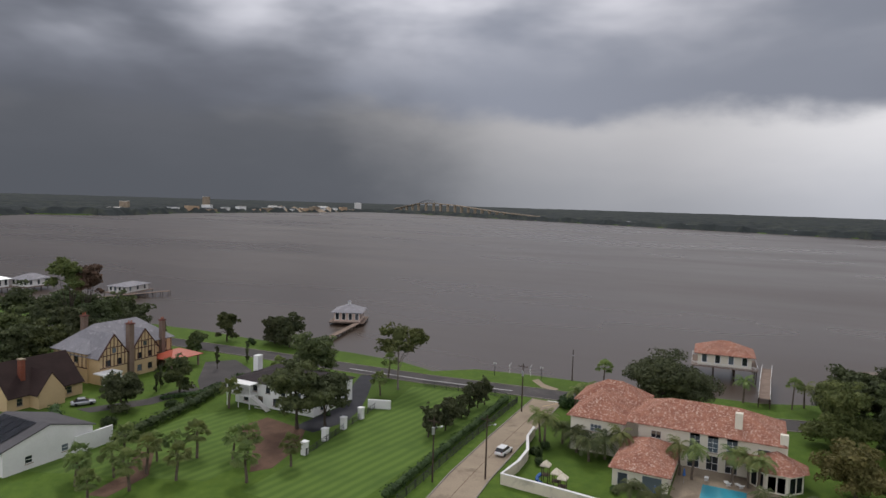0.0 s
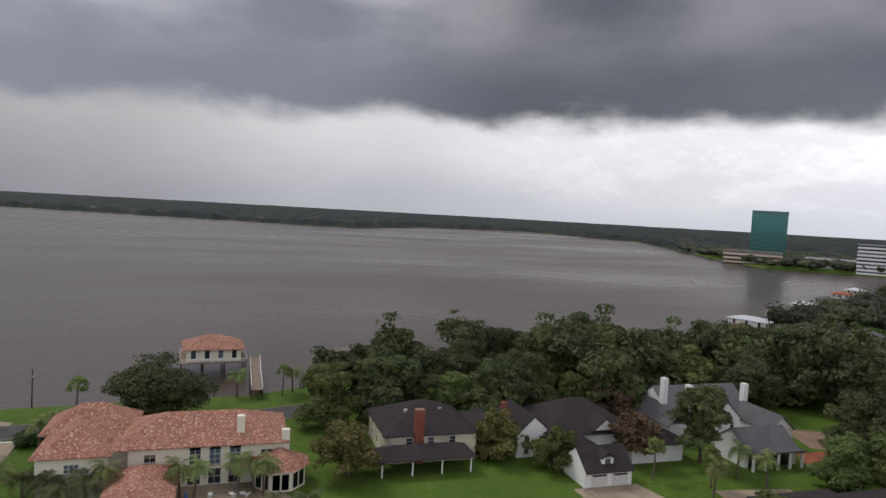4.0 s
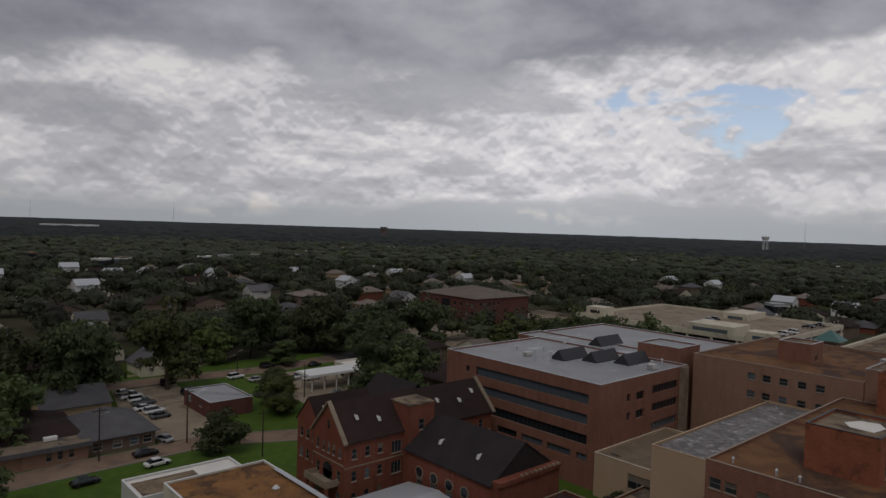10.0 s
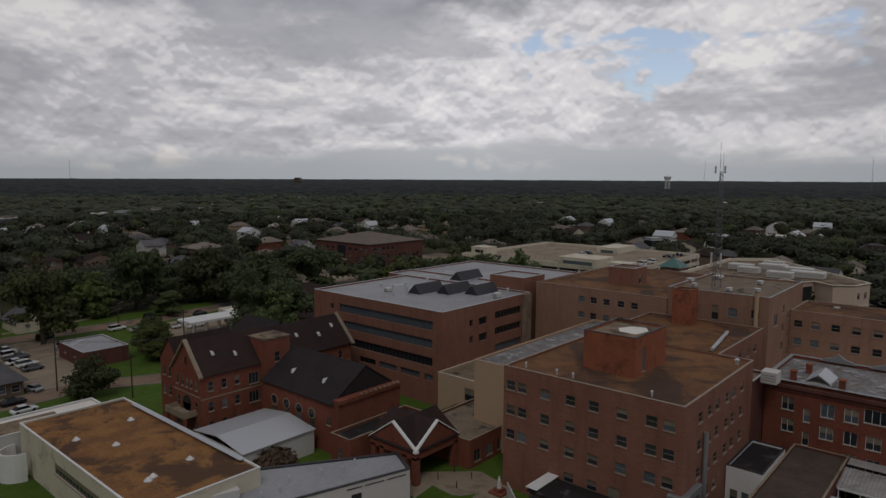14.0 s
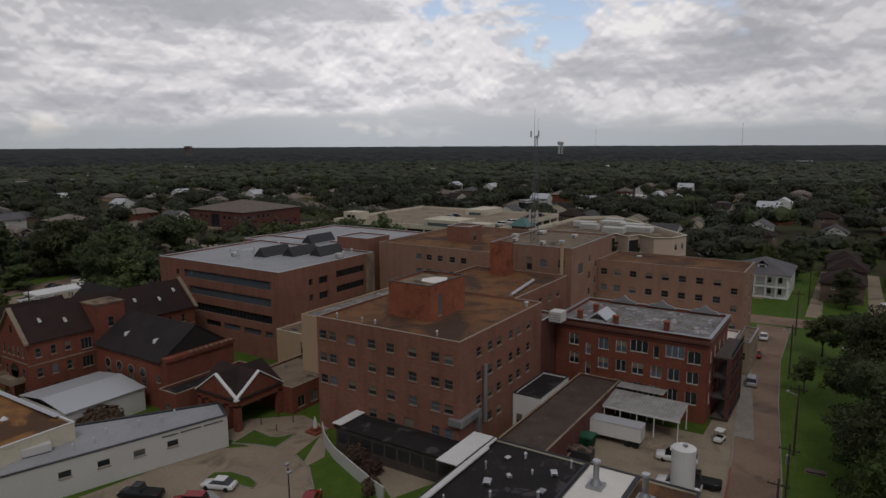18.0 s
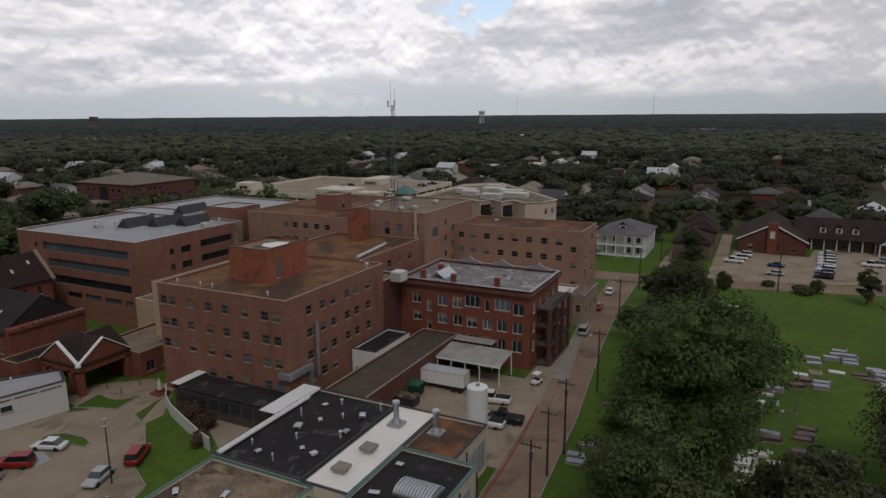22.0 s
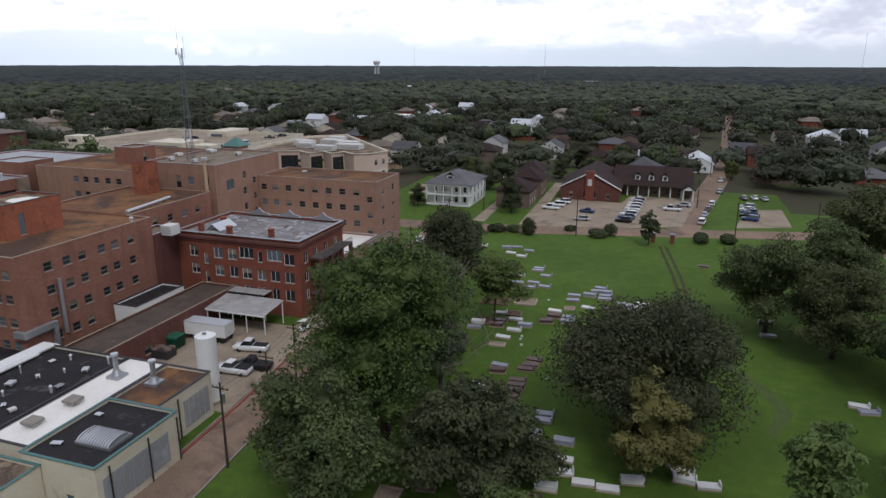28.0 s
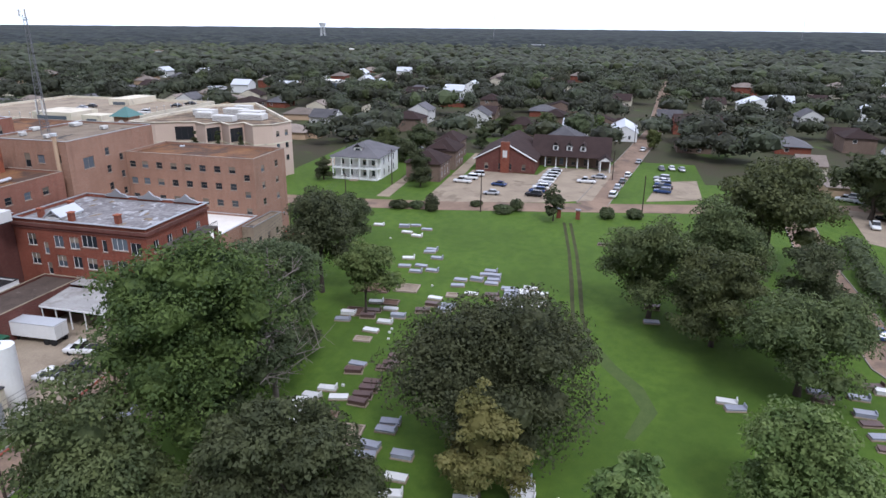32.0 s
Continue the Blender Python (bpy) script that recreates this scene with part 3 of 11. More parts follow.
def tube(a, b, r0, r1=None, seg=8, bm=None, cap=True):
    bm = bm or bmesh.new()
    a, b = Vector(a), Vector(b)
    q = (b - a).to_track_quat("Z", "Y")
    rings = []
    for c, r in ((a, r0), (b, r0 if r1 is None else r1)):
        rings.append([bm.verts.new(c + q @ Vector((r * math.cos(2 * math.pi * i / seg), r * math.sin(2 * math.pi * i / seg), 0))) for i in range(seg)])
    for i in range(seg):
        bm.faces.new((rings[0][i], rings[0][(i + 1) % seg], rings[1][(i + 1) % seg], rings[1][i]))
    if cap:
        bm.faces.new(rings[1])
        bm.faces.new(rings[0][::-1])
    return bm


def strip(points, width, z0, z1):
    """A ribbon of paving along a line, with thickness."""
    bm = bmesh.new()
    pts = [Vector((x, y, 0)) for x, y in points]
    rows = []
    for i, p in enumerate(pts):
        d = (pts[min(i + 1, len(pts) - 1)] - pts[max(i - 1, 0)]).normalized()
        s = Vector((-d.y, d.x, 0)) * (width if not isinstance(width, (list, tuple)) else width[i]) / 2
        rows.append([bm.verts.new((q.x, q.y, z)) for q in (p + s, p - s) for z in (z0, z1)])
    for a, b in zip(rows, rows[1:]):
        bm.faces.new((a[1], a[3], b[3], b[1]))
        bm.faces.new((a[0], a[1], b[1], b[0]))
        bm.faces.new((a[3], a[2], b[2], b[3]))
    bmesh.ops.recalc_face_normals(bm, faces=bm.faces)
    return bm

# ---------------------------------------------------------------- ground, lake, streets
SHORE = [(-165, -420), (-143, -250), (-141, -181), (-141, -133), (-142, -102), (-141, -85), (-137, -72), (-145, -63), (-148, -39), (-152, 5), (-168, 40), (-190, 90), (-198, 150), (-206, 180), (-250, 273), (-330, 440), (-420, 620), (-486, 728), (-560, 690), (-623, 611), (-792, 678), (-1376, 959), (-1905, 880), (-1790, 510), (-1454, 263), (-1593, 0), (-1819, -440), (-2252, -1206), (-2247, -1460), (-1222, -1359), (-909, -1206), (-786, -1300), (-480, -1080), (-300, -720)]
WATER_Z = -1.6
RIM = 4990.0


def shore_line(step=9.0):
    """The shore with small bays and points."""
    out = []
    for i, a in enumerate(SHORE):
        b = SHORE[(i + 1) % len(SHORE)]
        d = math.dist(a, b)
        n = max(1, int(d / max(step, d / 14)))
        for k in range(n):
            p = Vector((a[0] + (b[0] - a[0]) * k / n, a[1] + (b[1] - a[1]) * k / n, 0))
            w = noise.noise_vector(p * 0.06) * min(1.6, step * 0.2)
            out.append((p.x + w.x, p.y + w.y))
    return out


def ring_fill(outer, inner, z):
    bm = bmesh.new()
    for ring in (outer, inner):
        vs = [bm.verts.new((x, y, z)) for x, y in ring]
        for i in range(len(vs)):
            bm.edges.new((vs[i], vs[(i + 1) % len(vs)]))
    bmesh.ops.triangle_fill(bm, edges=bm.edges[:], use_beauty=True)
    return bm


coast = shore_line()
horizon = [(RIM * math.cos(2 * math.pi * i / 96), RIM * math.sin(2 * math.pi * i / 96)) for i in range(96)]
g = ring_fill(horizon, coast, 0.0)
bmesh.ops.recalc_face_normals(g, faces=g.faces)
if sum(f.normal.z for f in g.faces) < 0:
    bmesh.ops.reverse_faces(g, faces=g.faces)
# the bank slopes down to the lake bed
cx, cy = -900.0, -150.0
tops = [g.verts.new((x, y, 0.0)) for x, y in coast]
feet = [g.verts.new((x + (cx - x) / math.hypot(cx - x, cy - y) * 3.0, y + (cy - y) / math.hypot(cx - x, cy - y) * 3.0, -3.0)) for x, y in coast]
for i in range(len(coast)):
    j = (i + 1) % len(coast)
    g.faces.new((tops[i], tops[j], feet[j], feet[i]))
bmesh.ops.remove_doubles(g, verts=g.verts, dist=0.001)
bmesh.ops.recalc_face_normals(g, faces=g.faces)
ground = part("ground", g, "lawn")
tagged(ground, "flat ground covered with green lawn and rough grass", "ground", kind="structure")

bm = bmesh.new()
vs = [bm.verts.new((x, y, WATER_Z)) for x, y in coast]
es = [bm.edges.new((vs[i], vs[(i + 1) % len(vs)])) for i in range(len(vs))]
bmesh.ops.triangle_fill(bm, edges=es, use_beauty=True)
if sum(f.normal.z for f in bm.faces) < 0:
    bmesh.ops.reverse_faces(bm, faces=bm.faces)
tagged(part("water", bm, "water"), "brown-grey lake water with small ripples", "lake", kind="structure")


def street(name, points, width, material="concrete", label="brown concrete street with worn stains", z=0.03, kerb=True, kind="structure"):
    ob = tagged(part(name, strip(points, width, -0.1, z), material), label, "street", kind=kind)
    if kerb:
        for side in (1, -1):
            pts = []
            for i, p in enumerate(points):
                a, b = Vector((*points[max(i - 1, 0)], 0)), Vector((*points[min(i + 1, len(points) - 1)], 0))
                d = (b - a).normalized()
                w = (width[i] if isinstance(width, list) else width) / 2 + 0.09
                pts.append((p[0] - d.y * w * side, p[1] + d.x * w * side))
            k = part("kerb", strip(pts, 0.18, -0.1, z + 0.13), "kerb")
            k.parent = ob
    return ob


def slab(name, outline, material, label, category, z=0.04):
    return tagged(part(name, prism(outline, -0.1, z), material), label, category, kind="structure")


# the street beside the hospital and the streets that meet it
street("road", [(-20, -24.5), (30, -24.0), (60, -23.8), (95, -21.6), (125, -18.2), (150, -16.0), (178, -15.0)], [6.4, 6.4, 6.4, 6.2, 6.0, 6.0, 7.0])
street("road", [(178, 60), (181, 20), (184, -20), (187, -40), (194, -72), (203, -110), (214, -150), (226, -190)], 8.6, label="wide brown concrete cross street along the cemetery", z=0.036, kerb=False)
street("road", [(199, -78), (260, -88), (340, -101), (420, -108), (520, -116), (640, -128)], 8.0, label="straight brown concrete street between lawns", z=0.03)
street("road", [(62, -152), (88, -135), (120, -122), (160, -123), (206, -128)], 6.5, label="narrow concrete street behind a hedge", z=0.024)
street("road", [(-20, 126), (30, 130), (55, 131), (72, 123), (78, 90), (80, 108)][:4], 7.0, label="brown street before the small clinics", z=0.03)
street("road", [(40, 187), (63, 187), (94, 184), (143, 190), (190, 205)], 8.0, "concrete", "brown street beside the park", z=0.028)
# lake side
street("road", [(-108, -300), (-119, -190), (-124, -160), (-126.5, -120), (-127.5, -92), (-128.5, -70), (-132, -41), (-136, 5), (-150, 60), (-176, 130), (-190, 200), (-228, 273)], 7.6, "asphalt", "grey asphalt lakeside drive", z=0.03)
street("road", [(-127.0, -38.4), (-100, -37.8), (-80, -37.0), (-40, -33.0), (-26, -27.0), (-20.0, -24.6)], 6.6, "concrete_pale", label="pale brown concrete side street with a long joint", z=0.045)
street("road", [(-82, 30), (-82, 60), (-80, 76), (-62, 104), (-50, 130), (-20, 150)], 5.5, label="narrow brown street among oaks", z=0.03)

# ---------------------------------------------------------------- trees
def raw_mesh(name, verts, faces, material):
    me = bpy.data.meshes.new(name)
    me.from_pydata(verts.tolist() if hasattr(verts, "tolist") else verts, [], faces.tolist() if hasattr(faces, "tolist") else faces)
    me.materials.append(M[material])
    return me


ICO = {}


def ico(sub):
    if sub not in ICO:
        bm = bmesh.new()
        bmesh.ops.create_icosphere(bm, subdivisions=sub, radius=1.0)
        ICO[sub] = (np.array([v.co[:] for v in bm.verts]), np.array([[v.index for v in f.verts] for f in bm.faces]))
        bm.free()
    return ICO[sub]


def leaf_cloud(rs, lobes, count, size, droop=0.25, inner=0.62, flat=1.0, tufts=0, tuft=1.2, tri=False):
    """Leaf sprays over a set of lobes (x, y, z, rx, rz): small bent quads, thick near the surface."""
    lobes = np.array(lobes, float)
    if tufts:
        # small tufts on the lobes give the crown its clumps and gaps
        w = lobes[:, 3] ** 2
        own = rs.choice(len(lobes), tufts, p=w / w.sum())
        d = rs.normal(size=(tufts, 3))
        d[:, 2] = d[:, 2] * 0.8 + 0.3
        d /= np.linalg.norm(d, axis=1)[:, None]
        L = lobes[own]
        c = L[:, :3] + d * np.stack([L[:, 3], L[:, 3], L[:, 4]], 1) * rs.uniform(0.62, 1.2, (tufts, 1))
        r = tuft * rs.uniform(0.6, 1.35, tufts)
        tuft_set = np.column_stack([c, r, r * 0.52])
        weight = np.concatenate([tuft_set[:, 3] ** 2 * 0.88 / (tuft_set[:, 3] ** 2).sum(), lobes[:, 3] ** 2 * 0.12 / (lobes[:, 3] ** 2).sum()])
        lobes = np.concatenate([tuft_set, lobes * (1, 1, 1, 0.85, 0.85)])
    else:
        weight = lobes[:, 3] ** 2
    pick = rs.choice(len(lobes), count, p=weight / weight.sum())
    d = rs.normal(size=(count, 3))
    d[:, 2] += droop
    d /= np.linalg.norm(d, axis=1)[:, None]
    r = inner + (1.08 - inner) * rs.random(count) ** 0.6
    L = lobes[pick]
    c = L[:, :3] + d * np.stack([L[:, 3], L[:, 3], L[:, 4]], 1) * r[:, None]
    n = d + rs.normal(size=(count, 3)) * 0.42 + (0, 0, 0.30)
    n /= np.linalg.norm(n, axis=1)[:, None]
    t = np.cross(n, rs.normal(size=(count, 3)))
    t /= np.linalg.norm(t, axis=1)[:, None]
    b = np.cross(n, t)
    s = size * (0.55 + 0.9 * rs.random(count))[:, None]
    bend = n * s * 0.22
    if tri:
        v = np.stack([c - t * s - bend, c + t * s * 0.7 + b * s * 0.6, c + t * s * 0.7 - b * s * 0.6], 1).reshape(-1, 3)
        return v, np.arange(count * 3).reshape(-1, 3)
    v = np.stack([c - t * s - bend, c + b * s * 0.55 * flat, c + t * s - bend, c - b * s * 0.55 * flat], 1).reshape(-1, 3)
    f = np.arange(count * 4).reshape(-1, 4)
    return v, f


def cores(rs, lobes, scale=0.60, sub=2):
    vs, fs, off = [], [], 0
    bv, bf = ico(sub)
    for x, y, z, rx, rz in lobes:
        w = 1 + 0.45 * np.array([noise.noise(Vector(p) * 1.9 + Vector((x, y, z))) for p in bv])[:, None]
        vs.append(bv * w * np.array([rx, rx, rz]) * scale + (x, y, z))
        fs.append(bf + off)
        off += len(bv)
    return np.concatenate(vs), np.concatenate(fs)


def crown_mesh(seed, lobes, count, size, material, name="crown", **kw):
    rs = np.random.RandomState(seed)
    v1, f1 = leaf_cloud(rs, lobes, count, size, **kw)
    v2, f2 = cores(rs, lobes)
    return raw_mesh(name, np.concatenate([v1, v2]), [tuple(f) for f in f1.tolist()] + [tuple(f) for f in (f2 + len(v1)).tolist()], material)


def lobe_set(rs, radius, low, high, n, spread=0.62):
    """Rounded masses that together make an uneven crown between two heights."""
    out = [(0, 0, (low + high) / 2 + 0.04 * (high - low), radius * 0.50, (high - low) * 0.43)]
    for i in range(n):
        a, k = 2 * math.pi * (i + rs.random()) / n * 2.0, rs.random()
        z = low + (high - low) * (0.10 + 0.74 * k)
        reach = radius * spread * (1.05 - 0.65 * max(0.0, k - 0.35)) * (0.62 + 0.62 * rs.random())
        r = radius * (0.20 + 0.24 * rs.random())
        out.append((reach * math.cos(a), reach * math.sin(a), z, r, r * (0.62 + 0.25 * rs.random())))
    return out


def limbs_mesh(rs, height, lobes, girth, fork=0.3):
    """A tapering trunk with limbs that reach into the crown."""
    bm = bmesh.new()
    top = Vector((0.3 * rs.normal(), 0.3 * rs.normal(), height * 0.62))
    p, r = Vector((0, 0, -0.3)), girth * 1.35
    pts = []
    for i in range(1, 6):
        q = Vector((0, 0, 0)).lerp(top, i / 5) + Vector((rs.normal() * 0.12, rs.normal() * 0.12, 0)) * girth * 2
        r2 = girth * (1.0 - 0.62 * i / 5)
        tube(p, q, r, r2, 8, bm, cap=False)
        p, r = q, r2
        pts.append((q.copy(), r2))
    for lobe in lobes[1:10]:
        k = min(len(pts) - 1, max(0, int(len(pts) * fork) + int(rs.randint(0, 3))))
        a, ra = pts[k]
        b = Vector(lobe[:3])
        m = a.lerp(b, 0.5) + Vector((0, 0, 0.4))
        tube(a, m, ra * 0.6, ra * 0.4, 6, bm, cap=False)
        tube(m, b, ra * 0.4, ra * 0.12, 6, bm, cap=False)
    return bm


def tree(name, label, at, height, radius, leaf="leaf_mid", low=0.28, n=11, count=2600, size=0.5, girth=None, seed=1, group="", bark="bark", spread=0.62, **kw):
    rs = np.random.RandomState(seed)
    lobes = lobe_set(rs, radius, height * low, height, n, spread)
    root = thing(name, label, "tree", (*at, 0), 0, group)
    t = part("trunk", limbs_mesh(rs, height, lobes, girth or height * 0.028), bark)
    t.parent = root
    kw.setdefault("tufts", int(46 + count / 75))
    kw.setdefault("droop", 0.5)
    if count > 5000:
        count, size, kw["tri"] = count * 2, size * 0.82, True
    kw.setdefault("tuft", radius * 0.225)
    c = part("crown", crown_mesh(seed + 5, lobes, count, size, leaf, **kw), leaf)
    c.parent = root
    return root


# the trees of the cemetery
tree("pine_tree", "tall bright green pine with layered clumps beside the cemetery", (79.0, -41.5), 26.5, 8.8, "leaf_pine", 0.10, 34, 24649, 0.27, 0.55, 11, spread=0.72, inner=0.6)
tree("oak_tree", "large dark evergreen oak spreading over the graves", (91.0, -71.0), 15.5, 10.2, "leaf_oak", 0.12, 20, 24649, 0.27, 0.6, 12, spread=0.72)
tree("tree", "leafy dark tree at the cemetery edge by the street", (65.5, -40.0), 16.5, 6.8, "leaf_mid", 0.16, 16, 15949, 0.27, 0.32, 13, spread=0.74)
tree("tree", "dull green tree over old brick graves", (71.0, -53.5), 13.5, 6.2, "leaf_oak", 0.2, 14, 10440, 0.30, 0.3, 14, spread=0.74)
tree("tree", "slim yellow-green tree beside the oak", (79.5, -71.5), 13.0, 4.4, "leaf_yellow", 0.15, 14, 8120, 0.28, 0.2, 15, inner=0.5)
tree("oak_tree", "tall dark oak among the rear graves", (125.0, -34.5), 19.5, 7.2, "leaf_oak", 0.18, 16, 13049, 0.27, 0.4, 16)
tree("oak_tree", "dark round oak beside the hospital street", (106.0, -36.0), 17.0, 7.0, "leaf_oak", 0.15, 15, 11600, 0.27, 0.38, 17)
tree("tree", "light green tree behind the dead tree", (117.5, -45.5), 13.5, 4.8, "leaf_light", 0.2, 12, 7249, 0.27, 0.22, 18)
tree("tree", "broad leafy tree on the cemetery lawn edge", (129.0, -89.5), 17.0, 7.6, "leaf_mid", 0.16, 15, 13049, 0.27, 0.38, 19)
tree("tree", "leafy tree in the shaded row beside the graves", (121.0, -98.0), 15.0, 6.8, "leaf_mid", 0.14, 14, 11600, 0.27, 0.34, 20)
tree("oak_tree", "very large spreading oak behind the tree row", (158.0, -112.0), 22.5, 11.0, "leaf_mid", 0.15, 20, 12760, 0.43, 0.6, 21)
tree("oak_tree", "round dense oak over a row of graves", (109.5, -107.0), 14.5, 8.2, "leaf_mid", 0.12, 16, 15949, 0.27, 0.42, 22)
tree("tree", "bushy green tree with one yellow bough", (84.0, -101.0), 12.0, 6.2, "leaf_light", 0.12, 14, 11600, 0.28, 0.28, 23)
tree("tree", "thin light green tree with open crown", (67.0, -84.5), 17.0, 3.6, "leaf_light", 0.3, 12, 4408, 0.28, 0.18, 24, inner=0.4)
tree("tree", "small dark tree beside the cemetery gate", (180.5, -69.5), 8.6, 3.0, "leaf_oak", 0.18, 10, 3480, 0.25, 0.16, 25)
tree("tree", "small street tree on the verge", (133.0, -24.5), 7.0, 2.4, "leaf_mid", 0.2, 8, 2088, 0.27, 0.12, 26)
tree("tree", "dark leafy tree beside the corner of the cemetery", (146.0, -31.5), 13.0, 5.2, "leaf_oak", 0.15, 12, 7249, 0.27, 0.25, 27)
tree("tree", "ivy-covered small tree over brick graves", (63.0, -60.0), 8.5, 3.4, "leaf_light", 0.1, 10, 5220, 0.23, 0.16, 28)
tree("tree", "leafy tree near the corner of the street", (158.0, -26.0), 9.0, 3.6, "leaf_mid", 0.15, 10, 4349, 0.27, 0.18, 29)
tree("oak_tree", "dark oak in the shaded row beside the lane", (138.0, -101.0), 17.5, 8.0, "leaf_mid", 0.15, 15, 11600, 0.27, 0.4, 30)
tree("tree", "dark tree beside the narrow lane", (128.0, -113.0), 14.0, 6.5, "leaf_oak", 0.12, 12, 8700, 0.27, 0.3, 31)


tree("tree", "dark leafy tree behind the dead tree", (86.5, -42.0), 15.0, 6.2, "leaf_oak", 0.08, 14, 8000, 0.27, 0.3, 34, spread=0.74)
tree("oak_tree", "dark oak over old graves by the street", (96.5, -37.5), 16.5, 6.6, "leaf_oak", 0.08, 15, 8600, 0.27, 0.32, 35, spread=0.74)
tree("tree", "low dark tree among brick graves", (76.5, -56.5), 10.5, 5.4, "leaf_oak", 0.06, 13, 7000, 0.27, 0.26, 36, spread=0.74)


def bare_tree(at, height, seed):
    rs = np.random.RandomState(seed)
    root = thing("dead_tree", "bare dead grey tree with broken twigs", "tree", (*at, 0))
    bm = bmesh.new()
    tube((0, 0, -0.3), (0.4, 0.2, height * 0.5), 0.42, 0.26, 9, bm, cap=False)
    tube((0.4, 0.2, height * 0.5), (0.2, -0.3, height), 0.26, 0.05, 8, bm, cap=False)
    t = part("trunk", bm, "bark_pale")
    t.parent = root
    for i in range(16):
        z = height * (0.32 + 0.62 * i / 16)
        a, l = rs.random() * 6.28, (height * 0.30) * (1.15 - i / 22) * (0.7 + 0.5 * rs.random())
        s = Vector((0.3, 0, z))
        e = s + Vector((math.cos(a) * l, math.sin(a) * l, l * (0.15 + 0.5 * rs.random())))
        bm = bmesh.new()
        tube(s, e, 0.11, 0.035, 6, bm, cap=False)
        for k in range(7):
            q = s.lerp(e, 0.3 + 0.65 * rs.random())
            w = q + Vector(rs.normal(size=3)) * l * 0.22 + Vector((0, 0, l * 0.12))
            tube(q, w, 0.045, 0.018, 5, bm, cap=False)
            tube(q.lerp(w, 0.5), w + Vector(rs.normal(size=3)) * l * 0.12, 0.035, 0.015, 4, bm, cap=False)
        b = part("branch", bm, "bark_pale")
        b.parent = root


bare_tree((87.4, -45.7), 21.5, 3)

# ---------------------------------------------------------------- trees of the town: a few kinds, copied
KINDS = []
for i, (h, r, leaf) in enumerate(((12.5, 6.4, "leaf_oak"), (13.5, 5.6, "leaf_mid"), (11.0, 6.8, "leaf_oak"), (10.0, 4.4, "leaf_light"), (14.5, 6.0, "leaf_oak"), (9.0, 4.2, "leaf_mid"), (11.5, 5.2, "leaf_light"), (12.0, 6.2, "leaf_mid"))):
    KINDS.append(tree("tree", ("dark green evergreen oak in the old town", "leafy green town tree with rounded crown", "wide dark oak shading a garden", "light green garden tree", "tall dark oak above the houses", "small leafy tree beside a house", "light green tree with thin leaves", "dense green shade tree")[i], (-20 + 12 * i, -400), h, r, leaf, 0.06, 13, 11000, 0.30, tri=True, seed=40 + i, group="town trees"))

CLEAR = []  # outlines in which no tree of the town stands: x0, x1, y0, y1


def keep_clear(x0, x1, y0, y1):
    CLEAR.append((x0, x1, y0, y1))


for c in ((25, 185, -165, 92), (18, 58, 88, 128), (52, 95, 85, 128), (95, 170, 55, 122), (183, 275, -92, 4), (196, 262, 8, 62), (196, 320, 55, 182), (196, 270, 180, 270), (-152, -55, -175, 24), (-20, 40, -40, 80), (-56, 0, -120, 30), (-97, -14, 16, 92), (-14, 20, -60, 100), (-216, -160, 140, 216), (30, 60, 128, 165), (58, 80, 128, 168), (84, 124, 138, 176), (120, 150, 120, 150), (190, 258, -128, -88), (258, 300, -108, -84), (184, 198, -20, 62)):
    keep_clear(*c)
ROADS = [(190, 24, 187, -190, 8), (199, -78, 640, -128, 8), (62, -152, 206, -128, 7), (-20, 126, 72, 125, 7), (30, 187, 143, 190, 8), (143, 190, 200, 210, 8), (-108, -300, -126, -120, 8), (-126, -120, -136, 5, 8), (-136, 5, -176, 130, 8), (-82, 30, -80, 76, 6), (-80, 76, -20, 150, 6)]


def near_road(x, y, pad=0.0):
    for x0, y0, x1, y1, w in ROADS:
        dx, dy = x1 - x0, y1 - y0
        k = max(0.0, min(1.0, ((x - x0) * dx + (y - y0) * dy) / (dx * dx + dy * dy)))
        if math.hypot(x - x0 - k * dx, y - y0 - k * dy) < w / 2 + 2.5 + pad:
            return True
    return False


def in_lake(x, y, pad=6.0):
    inside, n = False, len(SHORE)
    for i in range(n):
        (x0, y0), (x1, y1) = SHORE[i], SHORE[(i + 1) % n]
        if (y0 > y) != (y1 > y) and x < (x1 - x0) * (y - y0) / (y1 - y0) + x0:
            inside = not inside
    return inside


HOUSES = []  # plan places of houses: x, y, reach


def free(x, y, r):
    if any(x0 - r * 0.4 < x < x1 + r * 0.4 and y0 - r * 0.4 < y < y1 + r * 0.4 for x0, x1, y0, y1 in CLEAR):
        return False
    d = math.hypot(x - 15, y + 20) + 1e-6
    sx, sy = x + (x - 15) / d * 6.0, y + (y + 20) / d * 6.0
    if any((x - hx) ** 2 + (y - hy) ** 2 < (hr + r * 0.5) ** 2 or (sx - hx) ** 2 + (sy - hy) ** 2 < (hr + r * 0.3) ** 2 for hx, hy, hr in HOUSES):
        return False
    return not near_road(x, y, r * 0.25) and not in_lake(x, y) and not in_lake(x - 9, y)

